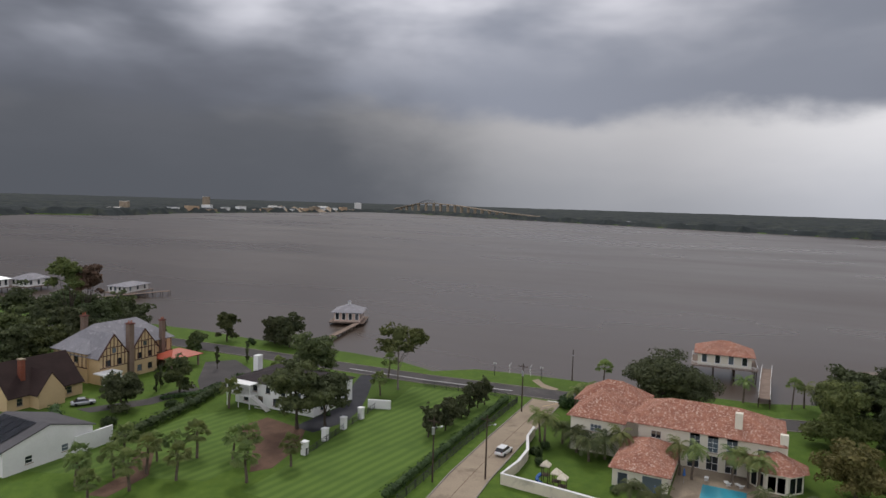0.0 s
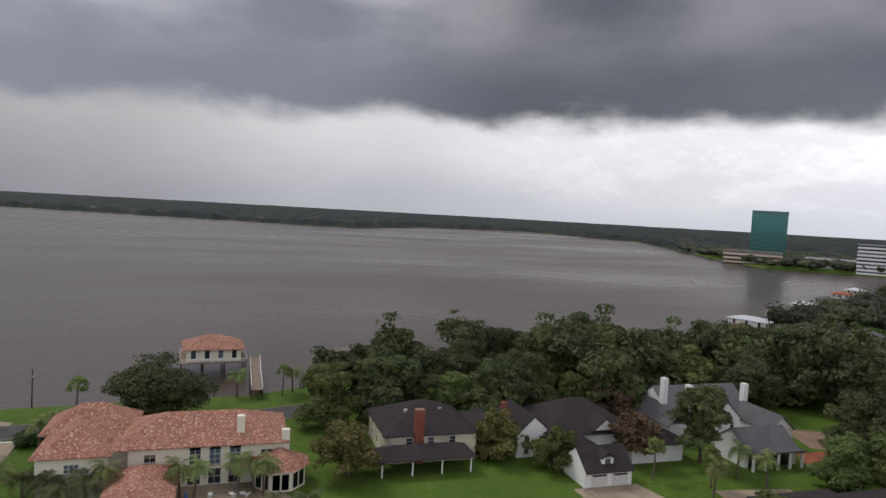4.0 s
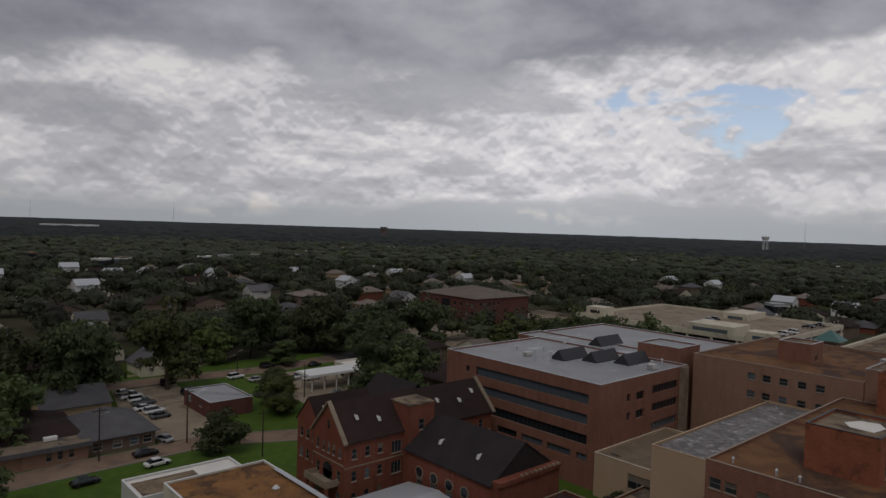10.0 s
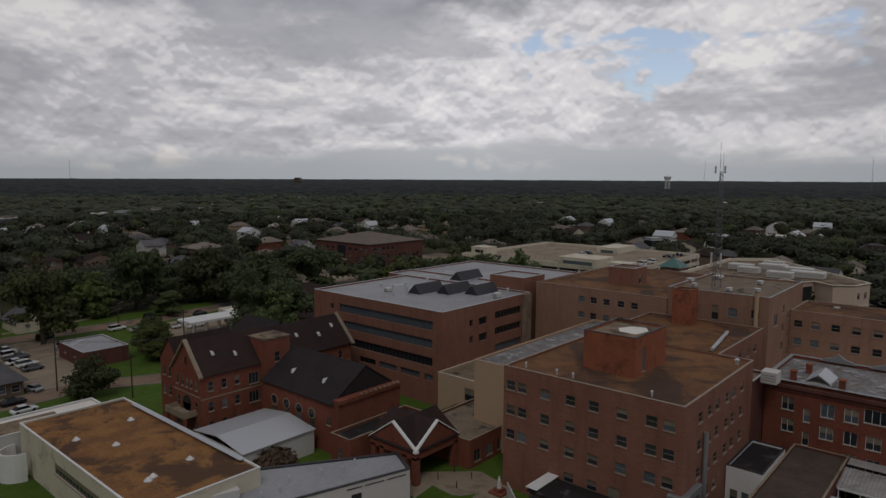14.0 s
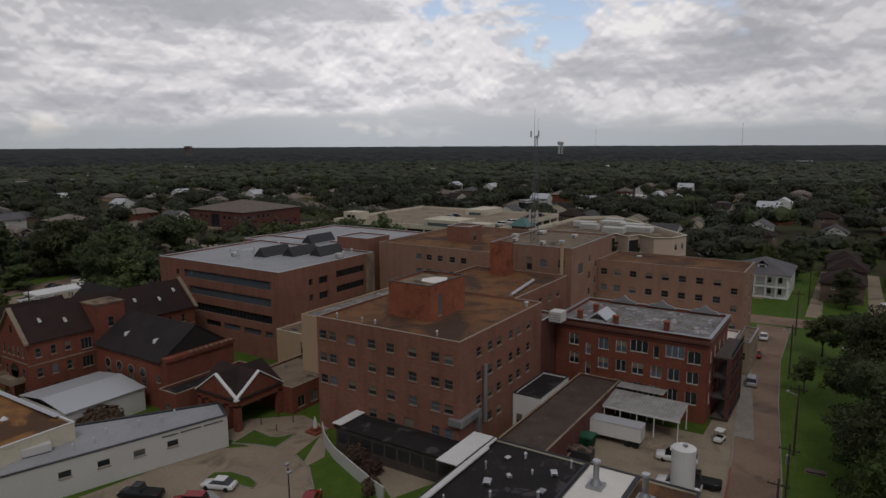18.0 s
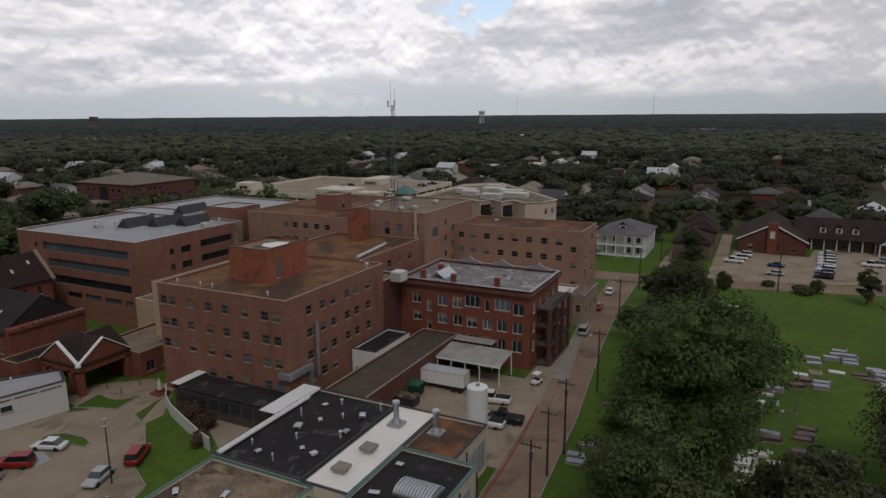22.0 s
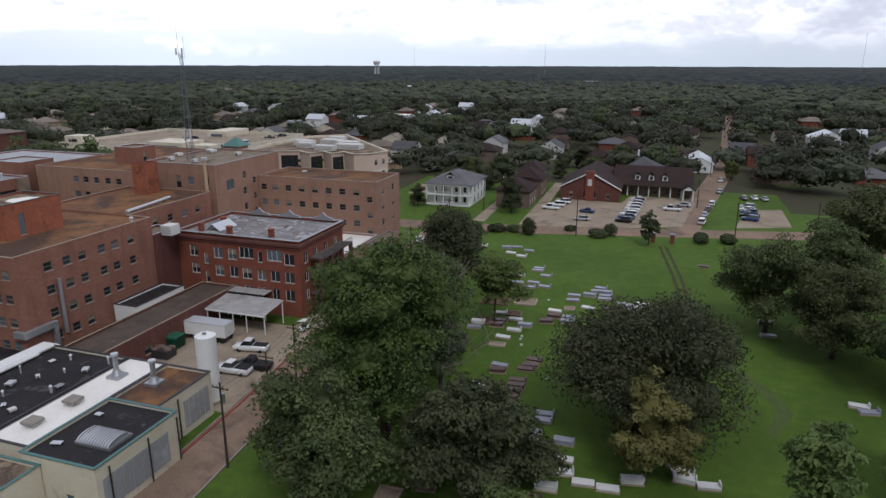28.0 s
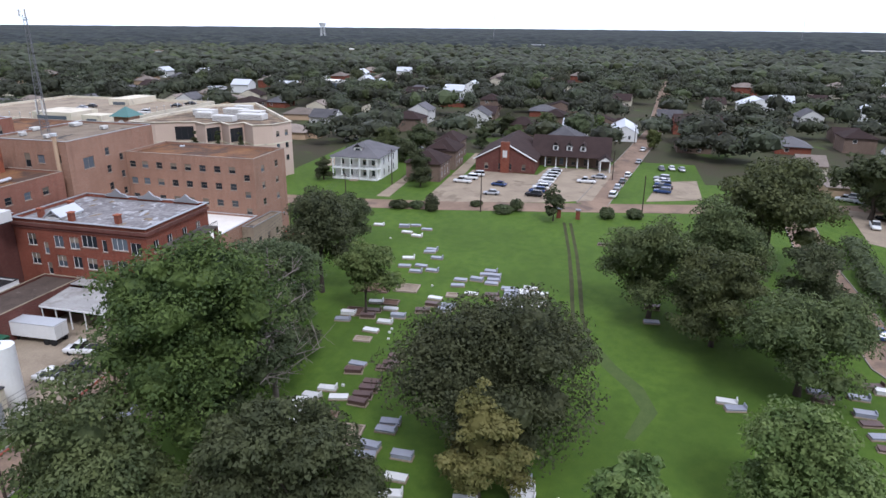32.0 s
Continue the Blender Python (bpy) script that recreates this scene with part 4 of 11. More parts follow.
# ---------------------------------------------------------------- walls with openings, windows
def wall_run(bm, p0, p1, z0, z1, holes=(), depth=0.22):
    """A wall face from p0 to p1 (outside on the right hand) with recessed openings (u0, u1, v0, v1)."""
    a, b = Vector((*p0, 0)), Vector((*p1, 0))
    d = b - a
    length = d.length
    d.normalize()
    inward = Vector((-d.y, d.x, 0)) * depth

    def at(u, v, back=0.0):
        p = a + d * u + (inward if back else Vector())
        return bm.verts.new((p.x, p.y, v))

    us = sorted({0.0, length, *(round(u, 3) for h in holes for u in h[:2] if 0 < u < length)})
    for u0, u1 in zip(us, us[1:]):
        um = (u0 + u1) / 2
        cover = sorted((h[2], h[3]) for h in holes if h[0] < um < h[1])
        lo = z0
        for v0, v1 in cover + [(z1, z1)]:
            if v0 > lo + 1e-4:
                bm.faces.new((at(u0, lo), at(u1, lo), at(u1, v0), at(u0, v0)))
            lo = max(lo, v1)
    for u0, u1, v0, v1 in holes:
        bm.faces.new((at(u0, v0, 1), at(u1, v0, 1), at(u1, v1, 1), at(u0, v1, 1)))
        for q in (((u0, v0), (u1, v0)), ((u1, v0), (u1, v1)), ((u1, v1), (u0, v1)), ((u0, v1), (u0, v0))):
            (ua, va), (ub, vb) = q
            bm.faces.new((at(ua, va), at(ua, va, 1), at(ub, vb, 1), at(ub, vb)))
    return bm


WINDOW_MESH = {}
PLAIN = False  # far houses: frame and pane in one piece


def ring_mesh(w, h, f, y0=-0.05, y1=0.05):
    """A rectangular frame in one piece."""
    bm = bmesh.new()
    o, i = [(-w / 2, 0), (w / 2, 0), (w / 2, h), (-w / 2, h)], [(-w / 2 + f, f), (w / 2 - f, f), (w / 2 - f, h - f), (-w / 2 + f, h - f)]
    r = [[bm.verts.new((x, y, z)) for x, z in q] for q, y in ((o, y0), (i, y0), (i, y1), (o, y1))]
    for a in range(4):
        for k in range(4):
            bm.faces.new((r[a][k], r[a][(k + 1) % 4], r[(a + 1) % 4][(k + 1) % 4], r[(a + 1) % 4][k]))
    bmesh.ops.recalc_face_normals(bm, faces=bm.faces)
    return bm


def window_meshes(w, h, bars):
    """Meshes of a window: frame, pane, sill, glazing bars, blind; and all in one for far houses."""
    key = (round(w, 2), round(h, 2), bars)
    if key not in WINDOW_MESH:
        f, n, rows = 0.055, max(1, bars[0]), max(1, bars[1])
        bm = ring_mesh(w, h, f)
        for i in range(1, n):
            box(bm, -w / 2 + w * i / n - f / 2, -w / 2 + w * i / n + f / 2, -0.04, 0.04, f, h - f)
        for i in range(1, rows):
            box(bm, -w / 2 + f, w / 2 - f, -0.035, 0.045, h * i / rows - f / 2, h * i / rows + f / 2)
        grille = mesh_of("window", bm)
        pane = (-w / 2 + f * 0.5, w / 2 - f * 0.5, 0.0, 0.02, f * 0.5, h - f * 0.5)
        one = ring_mesh(w, h, 0.09)
        box(one, *pane)
        one = mesh_of("window", one)
        one.materials.append(M["white"])
        one.materials.append(M["glass"])
        for p in list(one.polygons)[-6:]:
            p.material_index = 1
        WINDOW_MESH[key] = (grille, mesh_of("pane", boxes(pane)), mesh_of("sill", boxes((-w / 2 - 0.08, w / 2 + 0.08, -0.24, 0.03, -0.12, -0.005))), None, mesh_of("blind", boxes((-w / 2 + f * 0.6, w / 2 - f * 0.6, -0.012, -0.002, h * 0.5, h - f * 0.6))), one)
    return WINDOW_MESH[key]


rng = random.Random(7)


def put_window(parent, p, heading, z, w, h, bars=(1, 2), trim="white", blind=0.3):
    """A window whose outside looks along heading (degrees in plan)."""
    fm, pm, sm, grille, half, one = window_meshes(w, h, bars)
    m = pose(p[0], p[1], z, 0, 0, heading + 90)
    ob = part("window", one if PLAIN else fm, trim, parent)
    ob.matrix_basis = m
    if PLAIN:
        return ob
    part("pane", pm, "glass", ob)
    part("sill", sm, "sill", ob)
    if rng.random() < blind:
        part("blind", half, "glass_blind", ob)
    return ob


def face_of(b, side):
    x0, x1, y0, y1 = b
    return {"w": ((x0, y1), (x0, y0), 180), "s": ((x0, y0), (x1, y0), 270), "e": ((x1, y0), (x1, y1), 0), "n": ((x1, y1), (x0, y1), 90)}[side]


def block(name, label, category, b, z0, z1, wall, roof, openings=None, cap="alu", rise=0.5, depth=0.22, trim="trim", parent=None, bars=(1, 2), blind=0.3, cap_out=0.05, dark=(), edge=0.2, skip="", cap_h=0.08):
    """A flat-roofed building volume: walls with openings, roof deck, parapet and coping."""
    x0, x1, y0, y1 = b
    root = parent or thing(name, label, category, ((x0 + x1) / 2, (y0 + y1) / 2, 0))
    openings = openings or {}
    for side in "wsen":
        p0, p1, heading = face_of(b, side)
        holes = openings.get(side, [])
        bm = bmesh.new()
        wall_run(bm, p0, p1, z0, z1 + rise, [o[:4] for o in holes], depth)
        wob = part("wall", bm, wall, root)
        d = (Vector(p1) - Vector(p0)).normalized()
        back = Vector((-d.y, d.x)) * (depth - 0.08)
        for o in holes:
            style = o[4] if len(o) > 4 else bars
            if style is None:
                continue
            c = Vector(p0) + d * (o[0] + o[1]) / 2 + back
            put_window(wob, c, heading, o[2], o[1] - o[0], o[3] - o[2], style, trim, blind)
    t, z = edge, z1 + rise
    part("roof_deck", boxes((x0 + 0.02, x1 - 0.02, y0 + 0.02, y1 - 0.02, z1 - 0.3, z1)), roof, root)
    low, high = [], []
    for side in "wesn":
        if side in skip:
            continue
        q, o = t + 0.04, cap_out
        if side in "we":
            low.append((x0 + 0.03, x0 + t, y0 + 0.03, y1 - 0.03, z1 + 0.004, z) if side == "w" else (x1 - t, x1 - 0.03, y0 + 0.03, y1 - 0.03, z1 + 0.004, z))
            high.append((x0 - o, x0 + q, y0 - o, y1 + o, z, z + cap_h) if side == "w" else (x1 - q, x1 + o, y0 - o, y1 + o, z, z + cap_h))
        else:
            a0, a1 = (x0 + t if "w" not in skip else x0), (x1 - t if "e" not in skip else x1)
            b0, b1 = (x0 + q if "w" not in skip else x0), (x1 - q if "e" not in skip else x1)
            low.append((a0, a1, y0 + 0.03, y0 + t, z1 + 0.004, z) if side == "s" else (a0, a1, y1 - t, y1 - 0.03, z1 + 0.004, z))
            high.append((b0, b1, y0 - o, y0 + q, z, z + cap_h) if side == "s" else (b0, b1, y1 - q, y1 + o, z, z + cap_h))
    part("parapet", boxes(*low), wall, root)
    part("coping", boxes(*high), cap, root)
    return root


def grid(us, zs, w, h, style=None):
    """Openings centred at the distances us along a wall, with sills at zs."""
    return [(u - w / 2, u + w / 2, z, z + h, style) if style else (u - w / 2, u + w / 2, z, z + h) for u in us for z in zs]


# ---------------------------------------------------------------- hospital: the big brick block
B = (77.6, 104.0, 13.1, 38.9)
cols_w = [38.9 - y for y in (37.7, 35.8, 32.1, 28.2, 24.8, 20.9, 17.1, 14.9)]
cols_s = [5.3, 8.6, 11.4, 15.2, 17.9, 21.4]
rows4 = [14.45, 10.9, 7.35]
open_w = grid(cols_w, rows4, 1.45, 1.35) + grid([cols_w[3], cols_w[4], cols_w[6], cols_w[7]], [3.8], 1.45, 1.35) + [(cols_w[5] - 1.6, cols_w[5] + 0.1, 2.4, 5.2, (1, 1))]
open_s = grid(cols_s, rows4, 1.45, 1.35) + grid(cols_s[:3], [3.8], 1.45, 1.35)
main = block("hospital_block", "tall tan brick hospital block with rusty flat roof", "hospital", B, 0, 17.5, "brick", "roof_rust", {"w": open_w, "s": open_s}, rise=0.3, cap="sill", skip="e")
part("parapet", boxes((103.8, 104.0, 13.3, 18.0, 17.5, 17.8)), "brick", main)
part("coping", boxes((103.76, 104.05, 13.35, 18.0, 17.8, 17.88)), "sill", main)
part("air_duct", boxes((76.9, 77.58, 12.4, 14.6, 6.0, 7.0), (77.58, 82.5, 12.4, 13.08, 6.0, 7.0), (81.8, 82.5, 12.4, 13.08, 3.0, 6.0), bevel=0.04), "steel", main, "grey sheet-metal duct")
part("flue", tube((84.0, 12.7, 4.4), (84.0, 12.7, 13.0), 0.3, 0.3, 12), "steel", main, "grey metal flue")
block("hospital_block", "", "", (104.02, 127.0, 18.0, 38.9), 0, 17.5, "brick", "roof_rust", {"s": grid([2.5, 6.5, 10.5, 14.5, 18.5], [14.45], 1.45, 1.35)}, rise=0.3, parent=main, cap="sill", skip="w")
# penthouse and stair tower on its roof
block("roof_penthouse", "rust-red rendered penthouse on a flat roof", "penthouse", (85.0, 95.2, 22.8, 30.5), 17.3, 22.6, "cotta", "roof_tan", {"s": [(2.3, 3.3, 17.9, 21.3, (1, 1))]}, cap="steel_dark", rise=0.35)
block("roof_tower", "tall rust-red brick stair tower on a flat roof", "penthouse", (121.4, 124.8, 28.9, 32.4), 17.3, 23.7, "cotta", "roof_tan", cap="brick_red", rise=0.25)
# tower block with the antenna mast
block("hospital_tower", "upper tan brick hospital tower with grey gravel roof", "hospital", (128.4, 153.0, 17.6, 36.0), 0, 22.7, "brick_tan", "roof_dirt", {"w": [(8.4, 9.7, 17.9, 20.6, (1, 1)), (11.4, 13.0, 18.8, 20.4), (15.4, 16.8, 19.0, 20.6)], "s": grid([10.2], [18.9, 15.3, 11.7], 1.2, 1.5) + grid([14.0], [17.2, 13.6, 10.0], 1.1, 1.4) + [(3.6, 6.4, 17.2, 19.4, (2, 1))]}, rise=0.4, cap="steel")
# west wing along the street
cols_ww = [17.5 - y for y in (16.1, 13.1, 9.7, 6.3, 2.9, -0.5, -3.9, -7.3)]
block("hospital_wing", "long tan brick hospital wing with rows of windows", "hospital", (143.6, 157.0, -12.2, 17.5), 0, 18.2, "brick_tan", "roof_rust", {"w": grid(cols_ww, [15.5, 12.0, 8.5, 5.0], 1.5, 1.35) + grid([28.0], [14.1, 10.6, 7.1], 1.3, 1.3), "s": grid([3.6, 9.4], [15.5, 12.0, 8.5], 1.3, 1.35)}, rise=0.5, cap="sill")
block("hospital_link", "tan brick hospital link building with small windows", "hospital", (128.0, 166.0, 36.1, 66.3), 0, 20.3, "brick_tan", "roof_rust", {"w": grid([11.6, 14.4, 17.4, 20.6, 23.6], [17.7, 14.3, 10.8], 1.5, 1.3)}, rise=0.5, cap="sill")
block("roof_penthouse", "brown brick lift penthouse on a hospital roof", "penthouse", (140.0, 146.6, 48.4, 54.6), 20.3, 23.9, "brick", "roof_tan", {"s": [(2.4, 3.6, 20.6, 22.8, (1, 1))]}, rise=0.3)

# grey-roofed block with ribbon windows
G = (95.9, 126.0, 66.5, 105.5)
ribs = [(8.9, 36.6, 14.7, 16.5, (22, 1)), (10.2, 36.5, 11.1, 12.9, (22, 1)), (11.2, 36.5, 7.5, 9.3, (22, 1)), (15.2, 20.4, 4.6, 5.9, (4, 1)), (21.5, 26.8, 4.6, 5.9, (4, 1)), (27.8, 33.1, 4.6, 5.9, (4, 1)), (34.4, 36.6, 4.6, 5.9, (2, 1)), (5.9, 6.9, 15.0, 16.2, (1, 1))]
ribs_s = [(8.3, 9.5, 14.4, 15.8, (1, 1)), (8.3, 9.5, 11.0, 12.4, (1, 1)), (11.4, 14.2, 14.2, 15.8, (3, 1)), (11.4, 14.2, 10.8, 12.4, (3, 1)), (16.9, 26.6, 14.6, 16.2, (8, 1)), (16.9, 26.6, 11.2, 12.8, (8, 1)), (16.9, 26.6, 7.6, 9.2, (8, 1))]
block("hospital_annex", "tan brick hospital annex with dark ribbon windows", "hospital", G, 0, 18.3, "brick", "roof_grey", {"w": ribs, "s": ribs_s}, rise=0.35, trim="steel_dark", depth=0.5, blind=0.0)
part("pilaster", boxes((122.9, 125.6, 65.9, 66.45, 0, 18.5)), "concrete_pale", main)
block("roof_penthouse", "tan brick stair penthouse on a grey roof", "penthouse", (126.2, 135.0, 68.5, 78.0), 0, 21.3, "brick", "roof_grey", rise=0.3)
block("hospital_annex", "rear part of the tan brick annex with grey roof", "hospital", (135.1, 163.0, 68.0, 112.0), 0, 18.0, "brick", "roof_grey", rise=0.35)
block("hospital_annex", "rear strip of the annex with grey roof", "hospital", (126.1, 135.0, 78.1, 112.0), 0, 18.2, "brick", "roof_grey", rise=0.35)

# beige windowless block beside the big brick block
block("beige_block", "windowless beige rendered block with weathered roof", "hospital", (86.5, 127.5, 39.0, 51.2), 0, 14.1, "stucco", "roof_slate", rise=0.3, cap="stucco")
block("low_link", "low beige link building with dark doorway", "hospital", (94.5, 118.0, 51.3, 66.3), 0, 7.0, "stucco", "roof_dirt", {"w": [(6.5, 11.5, 3.4, 5.8, (3, 1))]}, rise=0.4, cap="cream")

# old red brick building with the lumpy grey roof
R = (109.9, 126.4, -12.4, 12.9)
yy = lambda *ys: [12.9 - y for y in ys]
top, mid_, low_ = (9.6, 11.6), (6.3, 8.25), (2.9, 4.9)
open_r = [(u0, u1, *top, (n, 1)) for u0, u1, n in ((2.5, 4.2, 2), (7.7, 9.5, 2), (10.7, 12.5, 2), (16.9, 17.8, 1), (22.2, 24.2, 2))] + [(u0, u1, 10.1, 12.1, (3, 1)) for u0, u1 in ((13.1, 16.0), (18.8, 21.7))] + [(5.5, 6.4, 8.3, 10.3, (1, 1)), (5.5, 6.4, 4.7, 6.8, (1, 1))]
open_r += [(u0, u1, *mid_, (2, 1)) for u0, u1 in ((2.6, 4.3), (7.7, 9.5), (10.8, 12.5), (13.5, 15.4), (16.6, 18.3), (19.3, 21.1), (22.2, 24.0))] + [(u0, u1, *low_, (2, 1)) for u0, u1 in ((10.8, 12.5), (13.7, 15.5), (16.4, 18.1), (19.4, 20.9), (22.1, 23.9))]
old = block("old_hospital", "old red brick hospital building with tall white windows", "hospital", R, 0, 13.6, "brick_red", "roof_slate", {"w": open_r, "s": grid([2.2, 5.6, 9.6, 13.4], [9.7, 6.3, 2.9], 1.3, 1.9, (2, 1))}, rise=0.5, cap="steel", cap_out=0.35, blind=0.35, trim="white")

# ---------------------------------------------------------------- more kinds of building
def poly_block(name, label, category, outline, z0, z1, wall, roof, openings=None, cap="alu", rise=0.35, trim="trim", bars=(1, 1), depth=0.2, parent=None, cap_out=0.1, blind=0.2):
    """A flat-roofed volume over any outline (anticlockwise); openings by edge number."""
    n = len(outline)
    mid = (sum(p[0] for p in outline) / n, sum(p[1] for p in outline) / n)
    root = parent or thing(name, label, category, (*mid, 0))
    for i in range(n):
        p0, p1 = outline[i], outline[(i + 1) % n]
        holes = (openings or {}).get(i, [])
        bm = bmesh.new()
        wall_run(bm, p0, p1, z0, z1 + rise, [o[:4] for o in holes], depth)
        w = part("wall", bm, wall, root)
        d = (Vector(p1) - Vector(p0)).normalized()
        for o in holes:
            style = o[4] if len(o) > 4 else bars
            if style:
                c = Vector(p0) + d * (o[0] + o[1]) / 2 + Vector((-d.y, d.x)) * (depth - 0.08)
                put_window(w, c, math.degrees(math.atan2(-d.x, d.y)), o[2], o[1] - o[0], o[3] - o[2], style, trim, blind)

    def inset(k):
        out = []
        for i in range(n):
            a, b, c = (Vector(outline[j % n]) for j in (i - 1, i, i + 1))
            d0, d1 = (b - a).normalized(), (c - b).normalized()
            m = Vector((-d0.y, d0.x)) + Vector((-d1.y, d1.x))
            out.append(b + m * k / max(0.3, 1 + d0.dot(d1)))
        return [(p.x, p.y) for p in out]

    part("roof_deck", prism(inset(0.03), z1 - 0.3, z1), roof, root)
    bm = bmesh.new()
    a, b, top = inset(-cap_out), inset(0.35), z1 + rise
    rings = [[bm.verts.new((x, y, z)) for x, y in r] for r, z in ((a, top), (a, top + 0.1), (b, top + 0.1), (b, z1 + 0.003))]
    for q in range(3):
        for i in range(n):
            j = (i + 1) % n
            bm.faces.new((rings[q][i], rings[q][j], rings[q + 1][j], rings[q + 1][i]))
    bmesh.ops.recalc_face_normals(bm, faces=bm.faces)
    part("coping", bm, cap, root)
    return root


def gable(x0, x1, y0, y1, z, rise, axis="x", over=0.4, thick=0.18, gable_over=0.15):
    """A pitched roof with thickness; axis: the way the ridge runs."""
    bm = bmesh.new()
    if axis == "x":
        m = (y0 + y1) / 2
        k = rise / (m - y0)
        prof = [(y0 - over, z - over * k), (m, z + rise), (y1 + over, z - over * k)]
        ends = (x0 - gable_over, x1 + gable_over)
        pts = [[(e, p, q + s) for p, q in prof for s in (0, thick)] for e in ends]
    else:
        m = (x0 + x1) / 2
        k = rise / (m - x0)
        prof = [(x0 - over, z - over * k), (m, z + rise), (x1 + over, z - over * k)]
        ends = (y0 - gable_over, y1 + gable_over)
        pts = [[(p, e, q + s) for p, q in prof for s in (0, thick)] for e in ends]
    a, b = ([bm.verts.new(p) for p in row] for row in pts)
    for q in ((1, 3), (3, 5), (4, 2), (2, 0), (0, 1), (5, 4)):
        bm.faces.new((a[q[0]], a[q[1]], b[q[1]], b[q[0]]))
    for r in (a, b):
        bm.faces.new((r[0], r[1], r[3], r[2]))
        bm.faces.new((r[2], r[3], r[5], r[4]))
    bmesh.ops.recalc_face_normals(bm, faces=bm.faces)
    return bm


def gable_wall(x0, x1, y0, y1, z, rise, axis="x", thick=0.25, ends=(0, 1)):
    """Triangular wall ends under a pitched roof."""
    bm = bmesh.new()
    both = ((x0, x0 + thick), (x1 - thick, x1)) if axis == "x" else ((y0, y0 + thick), (y1 - thick, y1))
    for e in [both[k] for k in ends]:
        rows = []
        for c in e:
            if axis == "x":
                rows.append([bm.verts.new(p) for p in ((c, y0, z), (c, y1, z), (c, (y0 + y1) / 2, z + rise))])
            else:
                rows.append([bm.verts.new(p) for p in ((x0, c, z), (x1, c, z), ((x0 + x1) / 2, c, z + rise))])
        a, b = rows
        bm.faces.new(a)
        bm.faces.new(b[::-1])
        for i in range(3):
            bm.faces.new((a[i], b[i], b[(i + 1) % 3], a[(i + 1) % 3]))
    bmesh.ops.recalc_face_normals(bm, faces=bm.faces)
    return bm


def gable_ends(name, dims, material, parent):
    for k in (0, 1):
        part(name, gable_wall(*dims, ends=(k,)), material, parent)


def hip(x0, x1, y0, y1, z, rise, over=0.5, thick=0.16):
    bm = bmesh.new()
    x0, x1, y0, y1 = x0 - over, x1 + over, y0 - over, y1 + over
    w, d = x1 - x0, y1 - y0
    if w >= d:
        ridge = [(x0 + d / 2, (y0 + y1) / 2), (x1 - d / 2 + 0.01, (y0 + y1) / 2)]
    else:
        ridge = [((x0 + x1) / 2, y0 + w / 2), ((x0 + x1) / 2, y1 - w / 2 + 0.01)]
    lo = [bm.verts.new((x, y, z - thick)) for x, y in ((x0, y0), (x1, y0), (x1, y1), (x0, y1))]
    hi = [bm.verts.new((x, y, z)) for x, y in ((x0, y0), (x1, y0), (x1, y1), (x0, y1))]
    r = [bm.verts.new((x, y, z + rise)) for x, y in ridge]
    bm.faces.new(lo[::-1])
    for i in range(4):
        bm.faces.new((lo[i], lo[(i + 1) % 4], hi[(i + 1) % 4], hi[i]))
    if w >= d:
        fs = ((hi[0], hi[1], r[1], r[0]), (hi[1], hi[2], r[1]), (hi[2], hi[3], r[0], r[1]), (hi[3], hi[0], r[0]))
    else:
        fs = ((hi[0], hi[1], r[0]), (hi[1], hi[2], r[1], r[0]), (hi[2], hi[3], r[1]), (hi[3], hi[0], r[0], r[1]))
    for f in fs:
        bm.faces.new(f)
    return bm


def walls(root, b, z0, z1, wall, openings=None, bars=(1, 2), trim="trim", depth=0.18, blind=0.3):
    for side in "wsen":
        p0, p1, heading = face_of(b, side)
        holes = (openings or {}).get(side, [])
        bm = bmesh.new()
        wall_run(bm, p0, p1, z0, z1, [o[:4] for o in holes], depth)
        w = part("wall", bm, wall, root)
        d = (Vector(p1) - Vector(p0)).normalized()
        for o in holes:
            style = o[4] if len(o) > 4 else bars
            if style:
                c = Vector(p0) + d * (o[0] + o[1]) / 2 + Vector((-d.y, d.x)) * (depth - 0.07)
                put_window(w, c, heading, o[2], o[1] - o[0], o[3] - o[2], style, trim, blind)


# ---------------------------------------------------------------- roof details of the hospital
def roof_box(at, size, material="grey_wall", label="grey metal air unit on a flat roof", name="air_unit", turn=0):
    w, d, h = size
    root = thing(name, label, "air unit", at, turn)
    c = part("casing", boxes((-w / 2, w / 2, -d / 2, d / 2, 0.12, h), bevel=0.05), material)
    c.parent = root
    c = part("base", boxes((-w / 2 + 0.1, w / 2 - 0.1, -d / 2 + 0.1, d / 2 - 0.1, 0, 0.12)), "steel_dark")
    c.parent = root
    for k in range(3):
        z = h * (0.3 + 0.2 * k)
        c = part("louvre", boxes((-w / 2 - 0.03, -w / 2 - 0.003, -d / 2 + 0.15, d / 2 - 0.15, z, z + 0.06)), "steel_dark")
        c.parent = root
    return root


def vent(at, r=0.18, h=0.9, label="short metal roof vent with cap"):
    root = thing("roof_vent", label, "roof vent", at, 0, "roof vents")
    p = part("pipe", tube((0, 0, 0), (0, 0, h), r, r, 10), "alu")
    p.parent = root
    p = part("cap", tube((0, 0, h + 0.02), (0, 0, h + 0.22), r * 1.7, r * 0.5, 10), "alu")
    p.parent = root
    return root


